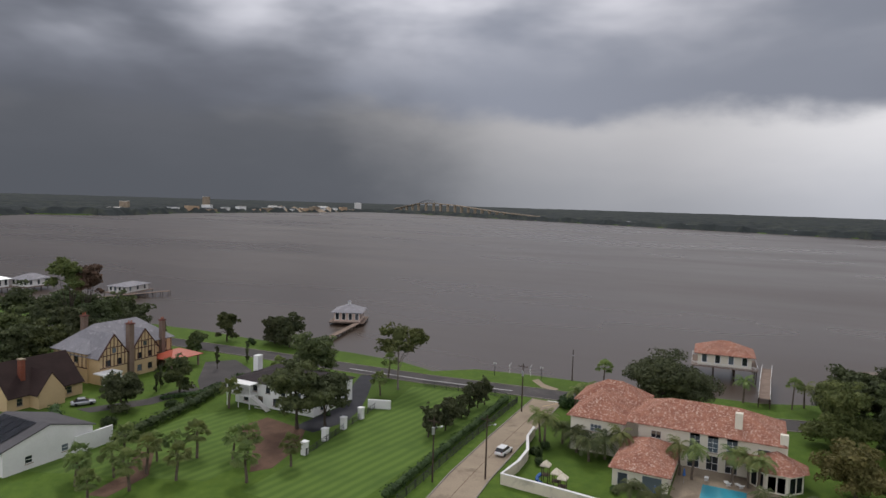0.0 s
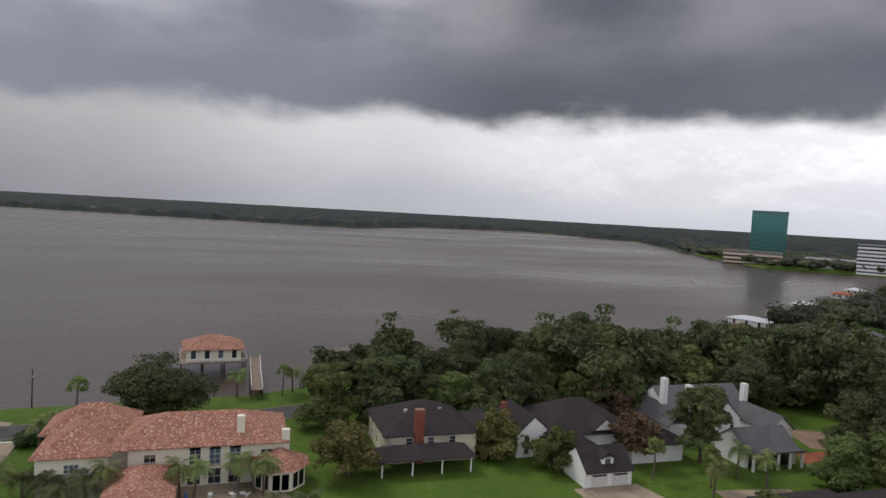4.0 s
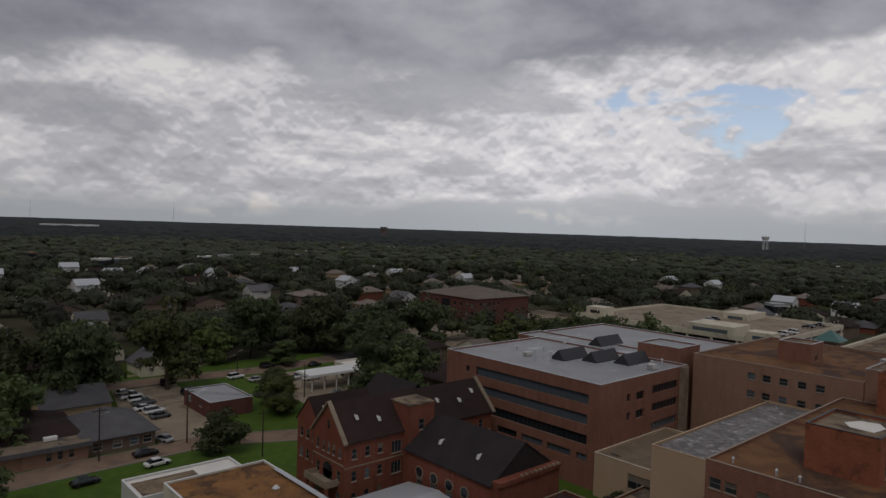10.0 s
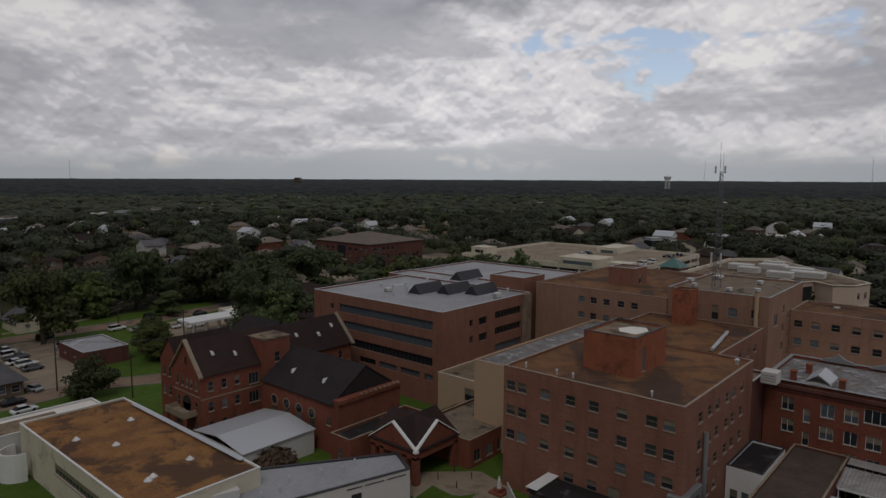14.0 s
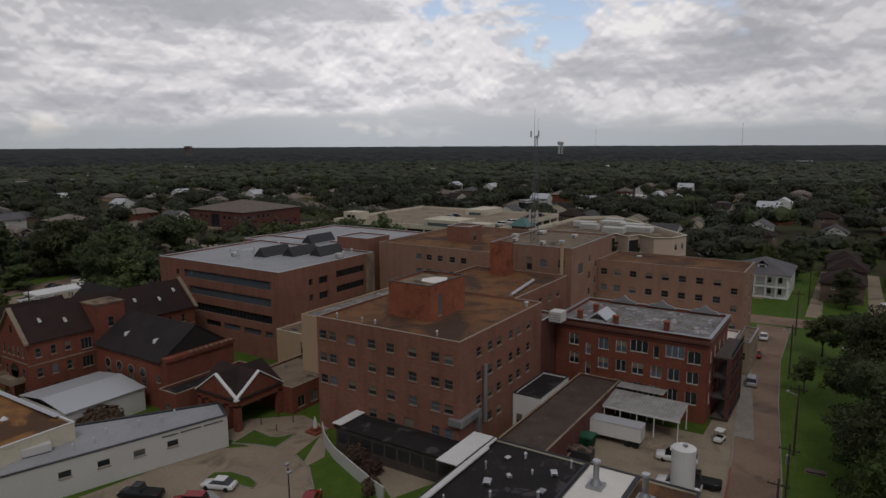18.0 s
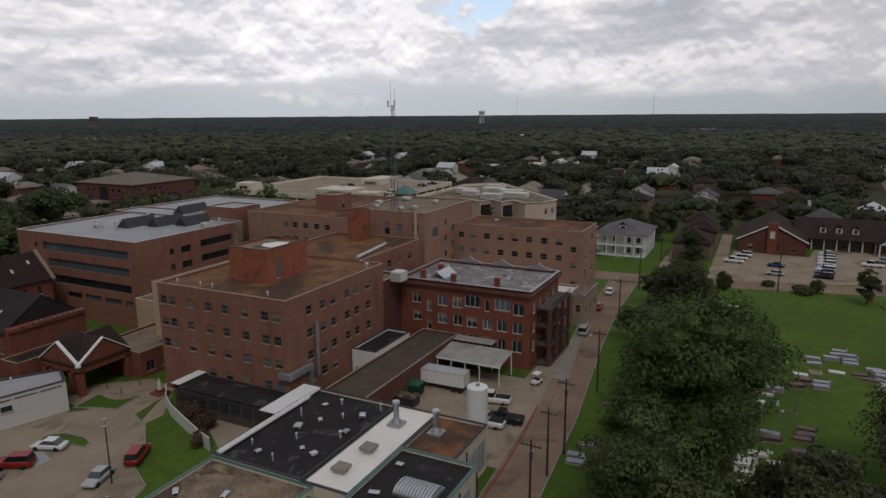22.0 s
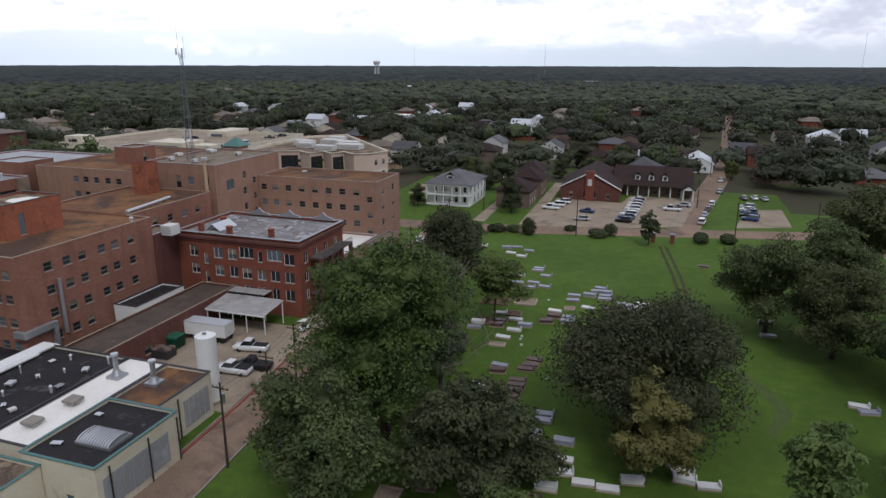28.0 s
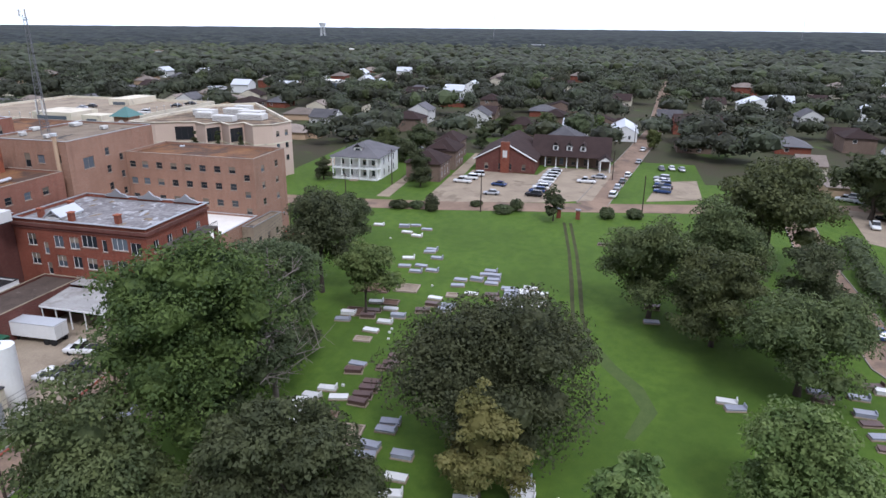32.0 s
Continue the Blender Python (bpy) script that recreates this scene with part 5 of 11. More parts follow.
def skylight_hood(at, w, l, h):
    """A dark wedge-shaped light hood."""
    root = thing("skylight_hood", "dark wedge-shaped skylight hood on a grey roof", "skylight", at, 0, "skylight hoods")
    bm = bmesh.new()
    a = [bm.verts.new((x, y, z)) for x in (0, w) for y, z in ((0, 0), (l, 0), (l * 0.42, h))]
    for f in ((0, 1, 2), (5, 4, 3), (0, 2, 5, 3), (2, 1, 4, 5), (1, 0, 3, 4)):
        bm.faces.new([a[i] for i in f])
    bmesh.ops.recalc_face_normals(bm, faces=bm.faces)
    p = part("hood", bm, "steel_dark")
    p.parent = root
    p = part("kerb", boxes((-0.15, w + 0.15, -0.15, l + 0.15, 0, 0.18)), "alu")
    p.parent = root
    return root


for x, y, w in ((107.5, 83.0, 8.5), (111.5, 78.0, 8.5), (115.0, 72.8, 8.0), (128.5, 88.5, 9.0)):
    skylight_hood((x, y, 18.3), w, 4.2, 2.3)
for x, y, h in ((104, 88, 2.2), (106, 85.5, 2.0), (119, 80, 1.0), (117.5, 69.8, 0.9), (121, 71.5, 0.7), (113, 93, 1.2), (122.5, 70.2, 1.2), (110.0, 98, 0.8), (123, 95, 0.8)):
    vent((x, y, 18.3), 0.22, h)
roof_box((117, 69.2, 18.3), (1.6, 1.4, 1.1))
roof_box((106.5, 92, 18.3), (1.8, 1.2, 0.9))
for y in (36.5, 31.5, 29.0, 18.0):
    vent((79.6, y, 17.5), 0.12, 0.6)
vent((101.2, 14.6, 17.5), 0.25, 0.7)
tagged(part("roof_sheet", prism([(88.6, 24.4), (91.6, 23.9), (93.4, 25.0), (92.9, 27.0), (90.6, 28.0), (88.9, 27.0)], 22.59, 22.63), "roof_white"), "white patch of sheet on a penthouse roof", "roof sheet")
# ladder of pipes on the roof edge
pr = thing("roof_pipe", "long pale duct pipe on stands along a roof", "pipe", (112, 20.5, 17.3))
part("pipe", tube((105.5, 19.6, 18.0), (119, 21.6, 18.0), 0.28, 0.28, 10), "alu", pr)
for k in range(6):
    part("stand", boxes((106 + 2.4 * k, 106.15 + 2.4 * k, 19.5 + 0.36 * k, 20.0 + 0.36 * k, 17.3, 17.75)), "steel", pr)
# downpipes on the wing and tower
for x, y, z in ((154.6, 11.6, 17.9), (128.0, 19.6, 24.2)):
    dp = thing("downpipe", "tall rusty metal flue pipe on a brick wall", "pipe", (x, y, 0))
    part("pipe", tube((x, y, 4.0), (x, y, z), 0.38, 0.38, 10), "stucco", dp)
    part("hood", tube((x, y, z), (x, y, z + 0.5), 0.62, 0.62, 10), "alu", dp)


# lattice mast on the tower roof
def lattice_mast(at, base, height, width, label):
    root = thing("antenna_mast", label, "mast", (*at, base))
    legs = [(width * math.cos(a), width * math.sin(a)) for a in (0.5, 2.6, 4.7)]
    for lx, ly in legs:
        p = part("leg", tube((lx, ly, 0), (lx * 0.35, ly * 0.35, height), 0.075, 0.05, 6), "mast_steel")
        p.parent = root
    bm = bmesh.new()
    n = int(height / 1.5)
    for i in range(n):
        k0, k1 = 1 - 0.65 * i / n, 1 - 0.65 * (i + 1) / n
        for j in range(3):
            a, b = legs[j], legs[(j + 1) % 3]
            tube((a[0] * k0, a[1] * k0, height * i / n), (b[0] * k1, b[1] * k1, height * (i + 1) / n), 0.035, 0.035, 4, bm, cap=False)
            tube((a[0] * k0, a[1] * k0, height * i / n), (b[0] * k0, b[1] * k0, height * i / n), 0.035, 0.035, 4, bm, cap=False)
    p = part("bracing", bm, "mast_steel")
    p.parent = root
    for dx, h in ((-0.8, 5.5), (1.0, 3.6)):
        p = part("antenna", tube((dx, 0, height - 1), (dx, 0, height + h), 0.05, 0.03, 5), "alu")
        p.parent = root
        p = part("bracket", tube((0, 0, height - 1), (dx, 0, height - 1), 0.05, 0.05, 5), "mast_steel")
        p.parent = root
    for z in (height * 0.18, height * 0.24, height * 0.98):
        p = part("panel_aerial", boxes((-0.9, -0.7, -1.1, -0.8, z, z + 1.4)), "grey_wall")
        p.parent = root
        p = part("panel_aerial", boxes((-0.3, -0.1, 0.9, 1.2, z, z + 1.4)), "grey_wall")
        p.parent = root
    return root


lattice_mast((136.6, 29.7), 22.7, 23.0, 0.95, "grey steel lattice antenna mast on a hospital roof")
for x, y, w in ((133, 26, 0.9), (140, 36, 1.2), (146, 24, 1.0), (134, 33, 0.9), (148, 33, 1.6)):
    roof_box((x, y, 22.7), (w * 1.5, w, 0.8))

# lumpy roof, gables and dormer of the old red building
for i, y in enumerate((-8.5, -1.0, 6.0)):
    bm = bmesh.new()
    prof = [(-2.6, 0), (-2.0, 0.5), (-1.0, 0.7), (0, 1.5), (1.0, 0.7), (2.0, 0.5), (2.6, 0)]
    f, b_ = ([bm.verts.new((x, y + p, 14.0 + q)) for p, q in prof] for x in (125.9, 126.25))
    bm.faces.new(f)
    bm.faces.new(b_[::-1])
    for k in range(len(prof)):
        bm.faces.new((f[k], f[(k + 1) % 7], b_[(k + 1) % 7], b_[k]))
    bmesh.ops.recalc_face_normals(bm, faces=bm.faces)
    part("curved_gable", bm, "steel", old, "curved grey parapet gable")
bm = gable(111.2, 116.0, 4.4, 7.6, 14.2, 1.1, "x", 0.1)
part("roof_hatch", bm, "alu", old, "pale sheet metal roof hatch")
part("hatch_base", boxes((111.3, 115.9, 4.5, 7.5, 13.6, 14.1)), "grey_wall", old)
for x, y in ((112.6, 9.6), (112.0, 3.0), (112.8, -5.2), (118, 8.6)):
    ch = part("chimney", boxes((x - 0.4, x + 0.4, y - 0.4, y + 0.4, 13.6, 15.0)), "brick_red", old)
    part("chimney_cap", boxes((x - 0.5, x + 0.5, y - 0.5, y + 0.5, 15.0, 15.15)), "cotta", ch)
part("cornice", boxes((109.5, 109.88, -12.8, 13.0, 13.0, 13.5), (109.9, 126.4, -12.8, -12.43, 13.0, 13.5), (109.7, 109.88, -12.6, 13.0, 12.5, 12.7)), "brick_dark", old)
# open brick verandas on its street side
for k, z in enumerate((0.3, 3.7, 7.1, 10.3)):
    v = part("veranda_floor", boxes((112.6, 124.6, -15.4, -12.83, z, z + 0.28)), "stone_dark", old)
    for x in (112.8, 116.6, 120.6, 124.4) if k < 3 else ():
        part("veranda_post", boxes((x - 0.3, x + 0.3, -15.35, -14.75, z + 0.28, z + 3.4)), "brick_dark", v)
    part("railing", boxes((112.6, 124.6, -15.36, -15.3, z + 1.2, z + 1.28), *[(112.7 + 0.35 * i, 112.73 + 0.35 * i, -15.35, -15.31, z + 0.28, z + 1.2) for i in range(35)]), "steel_dark", v)
# lumps of loose roofing felt
rs = np.random.RandomState(77)
for k in range(46):
    x, y = rs.uniform(111.5, 125.0), rs.uniform(-11.4, 11.6)
    if 110.5 < x < 116.6 and 3.8 < y < 8.2:
        continue
    w, d, a = rs.uniform(0.5, 1.3), rs.uniform(0.25, 0.5), rs.uniform(-0.4, 0.4)
    bm = bmesh.new()
    ring = [bm.verts.new((x + w * math.cos(q) * math.cos(a) - d * math.sin(q) * math.sin(a), y + w * math.cos(q) * math.sin(a) + d * math.sin(q) * math.cos(a), 13.6)) for q in [i * math.pi / 4 for i in range(8)]]
    tip = [bm.verts.new((x + w * 0.4 * c * math.cos(a), y + w * 0.4 * c * math.sin(a), 13.6 + rs.uniform(0.1, 0.22))) for c in (-1, 1)]
    for i in range(8):
        q = tip[1] if i in (6, 7, 0, 1) else tip[0]
        bm.faces.new((ring[i], ring[(i + 1) % 8], q))
    bm.faces.new((ring[2], tip[0], tip[1]))
    bm.faces.new((ring[6], tip[1], tip[0]))
    bmesh.ops.recalc_face_normals(bm, faces=bm.faces)
    part("felt_ridge", bm, ("roof_slate", "roof_dirt", "roof_grey")[k % 3], old)
# stair wing between the blocks
block("stair_wing", "narrow dark red brick stair wing between hospital blocks", "hospital", (104.1, 110.5, 13.05, 17.95), 0, 14.2, "brick_dark", "roof_dirt", {"w": grid([2.4], [10.8, 6.8], 1.0, 1.5)}, rise=0.4)
roof_box((106.5, 11.3, 14.2), (2.4, 2.2, 1.9), "grey_wall", "pale grey metal plant box on a roof", "plant_box")

# street annex, white roof yard
block("street_annex", "low grey weathered annex beside the street", "annex", (137.2, 149.0, -14.8, -12.3), 0, 6.2, "concrete_pale", "roof_dirt", {"s": grid([2.5, 6.0, 9.5], [2.5], 1.1, 1.4), "w": grid([1.3], [3.0], 1.0, 1.5)}, rise=0.35, cap="steel")
block("white_annex", "low annex with white membrane roof", "annex", (126.8, 143.5, -12.2, 17.5), 0, 6.6, "brick_tan", "roof_white", rise=0.4)

# covered link, canopy and yard
block("covered_link", "low link corridor with stained dark roof", "corridor", (78.5, 109.8, 1.2, 8.3), 0, 4.3, "brick_dark", "roof_brown", {"s": grid([4, 9, 14, 19], [1.0], 1.4, 1.6)}, rise=0.35, cap="concrete_pale")
block("plant_room", "small white plant room with black roof", "plant room", (93.5, 104.9, 8.4, 13.0), 0, 5.2, "white", "roof_black", {"w": [(0.6, 1.6, 0.1, 2.3, (1, 1)), (2.1, 3.0, 1.2, 2.3, (1, 1))]}, rise=0.3, cap="steel_dark")
cn = thing("loading_canopy", "white corrugated metal loading canopy on posts", "canopy", (102.5, -5, 0))
bm = bmesh.new()
for k in range(26):
    y = 1.2 - 0.45 * k
    vs = [bm.verts.new(p) for p in ((101.0, y, 3.5), (101.0, y - 0.22, 3.57), (101.0, y - 0.45, 3.5), (107.2, y - 0.45, 4.1), (107.2, y - 0.22, 4.17), (107.2, y, 4.1))]
    bm.faces.new((vs[0], vs[1], vs[4], vs[5]))
    bm.faces.new((vs[1], vs[2], vs[3], vs[4]))
bmesh.ops.remove_doubles(bm, verts=bm.verts, dist=0.01)
bmesh.ops.solidify(bm, geom=bm.faces[:], thickness=0.05)
part("canopy_roof", bm, "canopy_tin", cn)
part("edge_beam", boxes((100.9, 101.02, -10.6, 1.1, 3.2, 3.48)), "white", cn)
part("rear_sheet", boxes((107.25, 109.8, -6.5, 1.0, 4.5, 4.6)), "canopy_tin", cn)
for y in (0.9, -1.6, -4.2, -6.8, -10.3):
    part("post", boxes((101.1, 101.25, y - 0.07, y + 0.07, 0, 3.45)), "white", cn)
    part("post", boxes((106.7, 106.85, y - 0.07, y + 0.07, 0, 4.0)), "white", cn)

# black louvred awning and white sheet roof at the foot of the big block
aw = thing("plant_shed", "low plant shed with black corrugated roof", "shed", (74.5, 21, 0))
part("shed_roof", gable(72.3, 77.5, 11.0, 31.0, 3.7, 0.45, "y", 0.1), "roof_black", aw)
part("shed_wall", boxes((72.4, 77.4, 11.1, 30.9, 0, 3.55)), "stone_dark", aw)
part("end_sheet", boxes((72.1, 77.56, 29.6, 31.3, 4.25, 4.33)), "white", aw)
for k in range(9):
    part("louvre", boxes((72.3, 72.38, 11.5 + 2.15 * k, 13.2 + 2.15 * k, 1.6, 3.2)), "steel_dark", aw)
ws = thing("sheet_roof", "white metal sheet roof over a yard passage", "roof", (74, 10, 0))
part("sheet", boxes((69.5, 79.0, 8.6, 11.6, 5.0, 5.12)), "white", ws)
for x in (69.8, 74, 78.7):
    part("post", boxes((x, x + 0.12, 8.7, 8.85, 0, 5.0)), "steel", ws)

# ---------------------------------------------------------------- mechanical plant buildings by the street
def plant(b, z, wall, roof, label, cap="teal", openings=None, rise=0.3):
    return block("plant_building", label, "plant building", b, 0, z, wall, roof, openings, cap, rise, trim="white", bars=(1, 1), blind=0.0, cap_out=0.1)


plant((57.0, 77.0, -5.3, 7.4), 5.7, "cream", "roof_black", "plant building with wet black tar roof", "steel_dark")
plant((57.0, 77.3, -11.3, -5.4), 5.8, "cream", "roof_white", "plant building with white membrane roof", "steel_dark", rise=0.08)
south1 = [(0.7 + 1.32 * k, 1.92 + 1.32 * k, 0.9, 4.4, (1, 1)) for k in range(7)]
plant((56.0, 67.6, -20.9, -11.4), 5.7, "cream", "roof_black", "cream plant building with teal roof edge", "teal", {"w": [(5.2, 6.3, 0.1, 2.3, (1, 1))]})
plant((67.7, 77.2, -18.1, -11.4), 5.6, "cream", "roof_rust", "cream plant building with rusty roof", "steel_dark", {"s": [(0.5, 2.9, 0.1, 3.6, (1, 1))]})
for k in range(7):
    tagged(part("wall_louvre", boxes((56.7 + 1.32 * k, 57.92 + 1.32 * k, -20.96, -20.9, 0.9, 4.4), *[(56.75 + 1.32 * k, 57.87 + 1.32 * k, -20.99, -20.96, 1.0 + 0.22 * i, 1.1 + 0.22 * i) for i in range(15)]), "roof_grey"), "pale grey louvred wall panel", "louvre", "plant louvres")
for k in range(5):
    tagged(part("wall_louvre", boxes((71.9 + 0.95 * k, 72.7 + 0.95 * k, -18.16, -18.1, 0.9, 4.4), *[(71.95 + 0.95 * k, 72.65 + 0.95 * k, -18.19, -18.16, 1.0 + 0.22 * i, 1.1 + 0.22 * i) for i in range(15)]), "roof_grey"), "pale grey louvred wall panel", "louvre", "plant louvres")
for a, b in (((57.4, 6.9, 6.15), (76.6, 7.0, 6.15)), ((57.4, 6.6, 6.05), (74.0, 6.7, 6.05))):
    tagged(part("roof_pipe", tube(a, b, 0.2, 0.2, 10), "stone_white"), "white pipe along the roof edge", "pipe", "roof pipes")
for x, z0 in ((57.6, 5.4), (62.9, 5.4), (67.3, 5.4), (70.9, 5.3)):
    tagged(part("downpipe", tube((x, -21.05 if x < 67.6 else -18.25, 0.1), (x, -21.05 if x < 67.6 else -18.25, z0), 0.09, 0.09, 8), "steel_dark"), "dark downpipe on a cream wall", "downpipe", "wall downpipes")
plant((38.0, 56.9, -6.8, 7.2), 5.4, "cream", "roof_tan", "plant building with stained tan roof and teal edge", "teal")
plant((38.0, 55.9, -14.0, -7.0), 4.8, "cream", "roof_tan", "lower plant building with stained tan roof", "teal", {"s": grid([3, 8, 13], [1.2], 1.0, 1.6, (1, 1))})
for x, y in ((60.5, 3.6), (63.5, -1.6), (66.0, 2.9), (68.5, -2.6), (70.0, 1.0), (73.2, 3.8), (61.5, -3.6), (72.0, -3.3)):
    w = 0.45 + 0.5 * ((x * 7.3 + y * 2.1) % 1)
    roof_box((x + 0.8 * math.sin(y * 5), y + 0.7 * math.sin(x * 3), 5.7), (w * 1.3, w, 0.28 + 0.3 * ((y * 3.7) % 1)), ("alu", "grey_wall", "steel")[int(x) % 3], "small pale roof fan box on tar roof", "roof_fan", 20 + 40 * math.sin(x))
for k, (x, y) in enumerate(((61.2, 5.2), (64.4, 1.2), (66.9, -3.4), (69.6, 4.6), (71.4, -0.6), (74.6, 1.8), (59.2, 0.4), (75.2, -3.9))):
    vent((x, y, 5.7), 0.09 + 0.03 * (k % 3), 0.5 + 0.15 * (k % 4), "short thin vent pipe on a tar roof")
for k, (x, y, z) in enumerate(((47.5, 3.2, 5.4), (52.0, 0.5, 5.4), (42.5, -2.2, 5.4), (50.2, 5.6, 5.4), (44.0, -10.4, 4.8), (51.6, -9.2, 4.8), (64.5, -13.0, 5.7), (58.6, -13.4, 5.7))):
    roof_box((x, y, z), (0.9 + 0.3 * (k % 2), 0.6, 0.3), "alu", "low pale hatch on a stained roof", "roof_hatch", 15 * k)
for x, y in ((60.5, -8.0), (65.5, -8.3)):
    root = thing("roof_ventilator", "square beige roof ventilator", "roof vent", (x, y, 5.8), 0, "roof vents")
    for nm, bx, mt in (("base", (-0.5, 0.5, -0.5, 0.5, 0, 0.4), "alu"), ("hood", (-0.85, 0.85, -0.85, 0.85, 0.4, 0.75), "kerb")):
        p = part(nm, boxes(bx, bevel=0.06), mt)
        p.parent = root
for x, y in ((72.5, -7.9), (72.8, -13.3)):
    root = thing("exhaust_stack", "round metal exhaust stack on a square base", "chimney", (x, y, 5.8 if y > -11 else 5.6))
    for nm, bm, mt in (("base", boxes((-0.9, 0.9, -0.9, 0.9, 0, 0.35)), "steel"), ("skirt", tube((0, 0, 0.35), (0, 0, 1.0), 0.7, 0.35, 12), "steel"), ("stack", tube((0, 0, 1.0), (0, 0, 2.9), 0.34, 0.34, 12), "steel"), ("collar", tube((0, 0, 2.9), (0, 0, 3.2), 0.46, 0.46, 12), "alu")):
        p = part(nm, bm, mt)
        p.parent = root
sk = thing("ribbed_skylight", "long ribbed plastic skylight on a black roof", "skylight", (61, -15.5, 5.7))
bm = bmesh.new()
prof = [(math.cos(a) * 1.5, math.sin(a) * 0.55) for a in [math.pi * i / 8 for i in range(9)]]
for k in range(12):
    r = [[bm.verts.new((x + px * 1.0, -15.2 - 0.36 * (k + e), 6.0 + pz + dz)) for px, pz in prof] for e, x, dz in ((0, 60.8, 0), (0.75, 60.8, 0.05))]
    for i in range(8):
        bm.faces.new((r[0][i], r[0][i + 1], r[1][i + 1], r[1][i]))
part("ribs", bm, "alu", sk)
part("kerb", boxes((59.2, 62.4, -19.6, -15.1, 5.7, 6.0)), "steel", sk)
tk = thing("water_tank", "tall white cylindrical tank beside the yard", "tank", (80.0, -15.6, 0))
part("shell", tube((80.0, -15.6, 0.2), (80.0, -15.6, 9.4), 1.35, 1.35, 24), "white", tk, smooth=False)
part("dome", tube((80.0, -15.6, 9.4), (80.0, -15.6, 9.8), 1.35, 0.5, 24), "white", tk)
part("hatch", tube((79.6, -15.8, 9.75), (79.6, -15.8, 10.0), 0.28, 0.28, 10), "steel", tk)
part("plinth", tube((80.0, -15.6, 0), (80.0, -15.6, 0.2), 1.7, 1.7, 20), "concrete_pale", tk)
# cooling towers behind the tan roof
for k, (x, y) in enumerate(((45.5, 11.2), (40.0, 11.2))):
    ct = thing("cooling_tower", "grey cooling tower with round fan opening", "cooling tower", (x, y, 0), 0, "cooling towers")
    part("casing", boxes((x - 2.4, x + 2.4, y - 2.2, y + 2.2, 0, 4.2), bevel=0.05), "grey_wall", ct)
    bm = bmesh.new()
    for r0, r1, z0, z1 in ((1.75, 1.75, 4.2, 4.9), (1.6, 1.6, 4.9, 4.3)):
        tube((x, y, z0), (x, y, z1), r0, r1, 24, bm, cap=False)
    part("fan_ring", bm, "steel_dark", ct)
    for j in range(6):
        f = part("fan_blade", boxes((0.1, 1.5, -0.16, 0.16, 0, 0.04)), "steel", ct)
        f.matrix_basis = pose(x, y, 4.5, 14, 0, 60 * j)
    part("railing", boxes((x - 2.4, x + 2.4, y - 2.2, y - 2.15, 5.15, 5.2), (x - 2.4, x - 2.35, y - 2.2, y + 2.2, 5.15, 5.2), *[(x - 2.4 + 0.95 * i, x - 2.36 + 0.95 * i, y - 2.2, y - 2.16, 4.2, 5.15) for i in range(6)]), "alu", ct)
pp = thing("coolant_pipe", "white insulated pipe run beside cooling towers", "pipe", (44, 8, 0))
part("pipe", tube((41, 8.4, 3.6), (51, 8.4, 3.6), 0.35, 0.35, 12), "white", pp)
part("riser", tube((51, 8.4, 0), (51, 8.4, 3.6), 0.35, 0.35, 12), "white", pp)
part("stand", boxes((43.9, 44.1, 8.3, 8.5, 0, 3.3)), "steel", pp)

# ---------------------------------------------------------------- old red brick convent and chapel
cv = thing("convent", "old red brick convent with steep brown roofs", "convent", (64, 92, 0))
front = (57.0, 69.0, 86.0, 95.2)
oc = grid([1.4, 3.2, 4.7, 6.2, 7.9], [8.4], 0.7, 1.7, (1, 2)) + grid([1.6, 7.6], [4.6, 1.2], 1.0, 1.7)
os_ = grid([1.9, 4.4, 6.9], [8.2], 0.95, 1.6) + grid([1.9, 4.4, 6.9], [4.7], 0.95, 1.6) + grid([1.9, 4.4, 6.9], [1.3], 0.95, 1.6) + [(9.2, 11.2, 7.6, 9.6, (3, 1)), (9.2, 11.2, 4.2, 6.2, (3, 1))]
walls(cv, front, 0, 11.2, "brick_red", {"w": oc, "s": os_})
gable_ends("gable", (57.0, 69.0, 86.0, 95.2, 11.2, 5.0, "x"), "brick_red", cv)
part("roof", gable(57.2, 72.0, 86.0, 95.2, 11.2, 5.0, "x", 0.35), "shingle", cv)
part("coping", gable(56.7, 57.15, 86.0, 95.2, 11.35, 5.05, "x", 0.5, 0.3), "concrete_pale", cv)
part("attic_slit", boxes((56.95, 56.99, 90.3, 90.9, 12.3, 13.6)), "glass", cv)
walls(cv, (58.2, 68.0, 95.25, 102.4), 0, 11.2, "brick_red", {"w": grid([1.4, 3.4, 5.4], [8.2, 4.7], 0.95, 1.6), "n": grid([2, 5, 8], [8.2, 4.7], 0.95, 1.6)})
part("roof", gable(58.2, 70.0, 95.3, 102.4, 11.2, 4.0, "x", 0.4), "shingle", cv)
gable_ends("gable", (58.2, 68.0, 95.25, 102.4, 11.2, 4.0, "x"), "brick_red", cv)
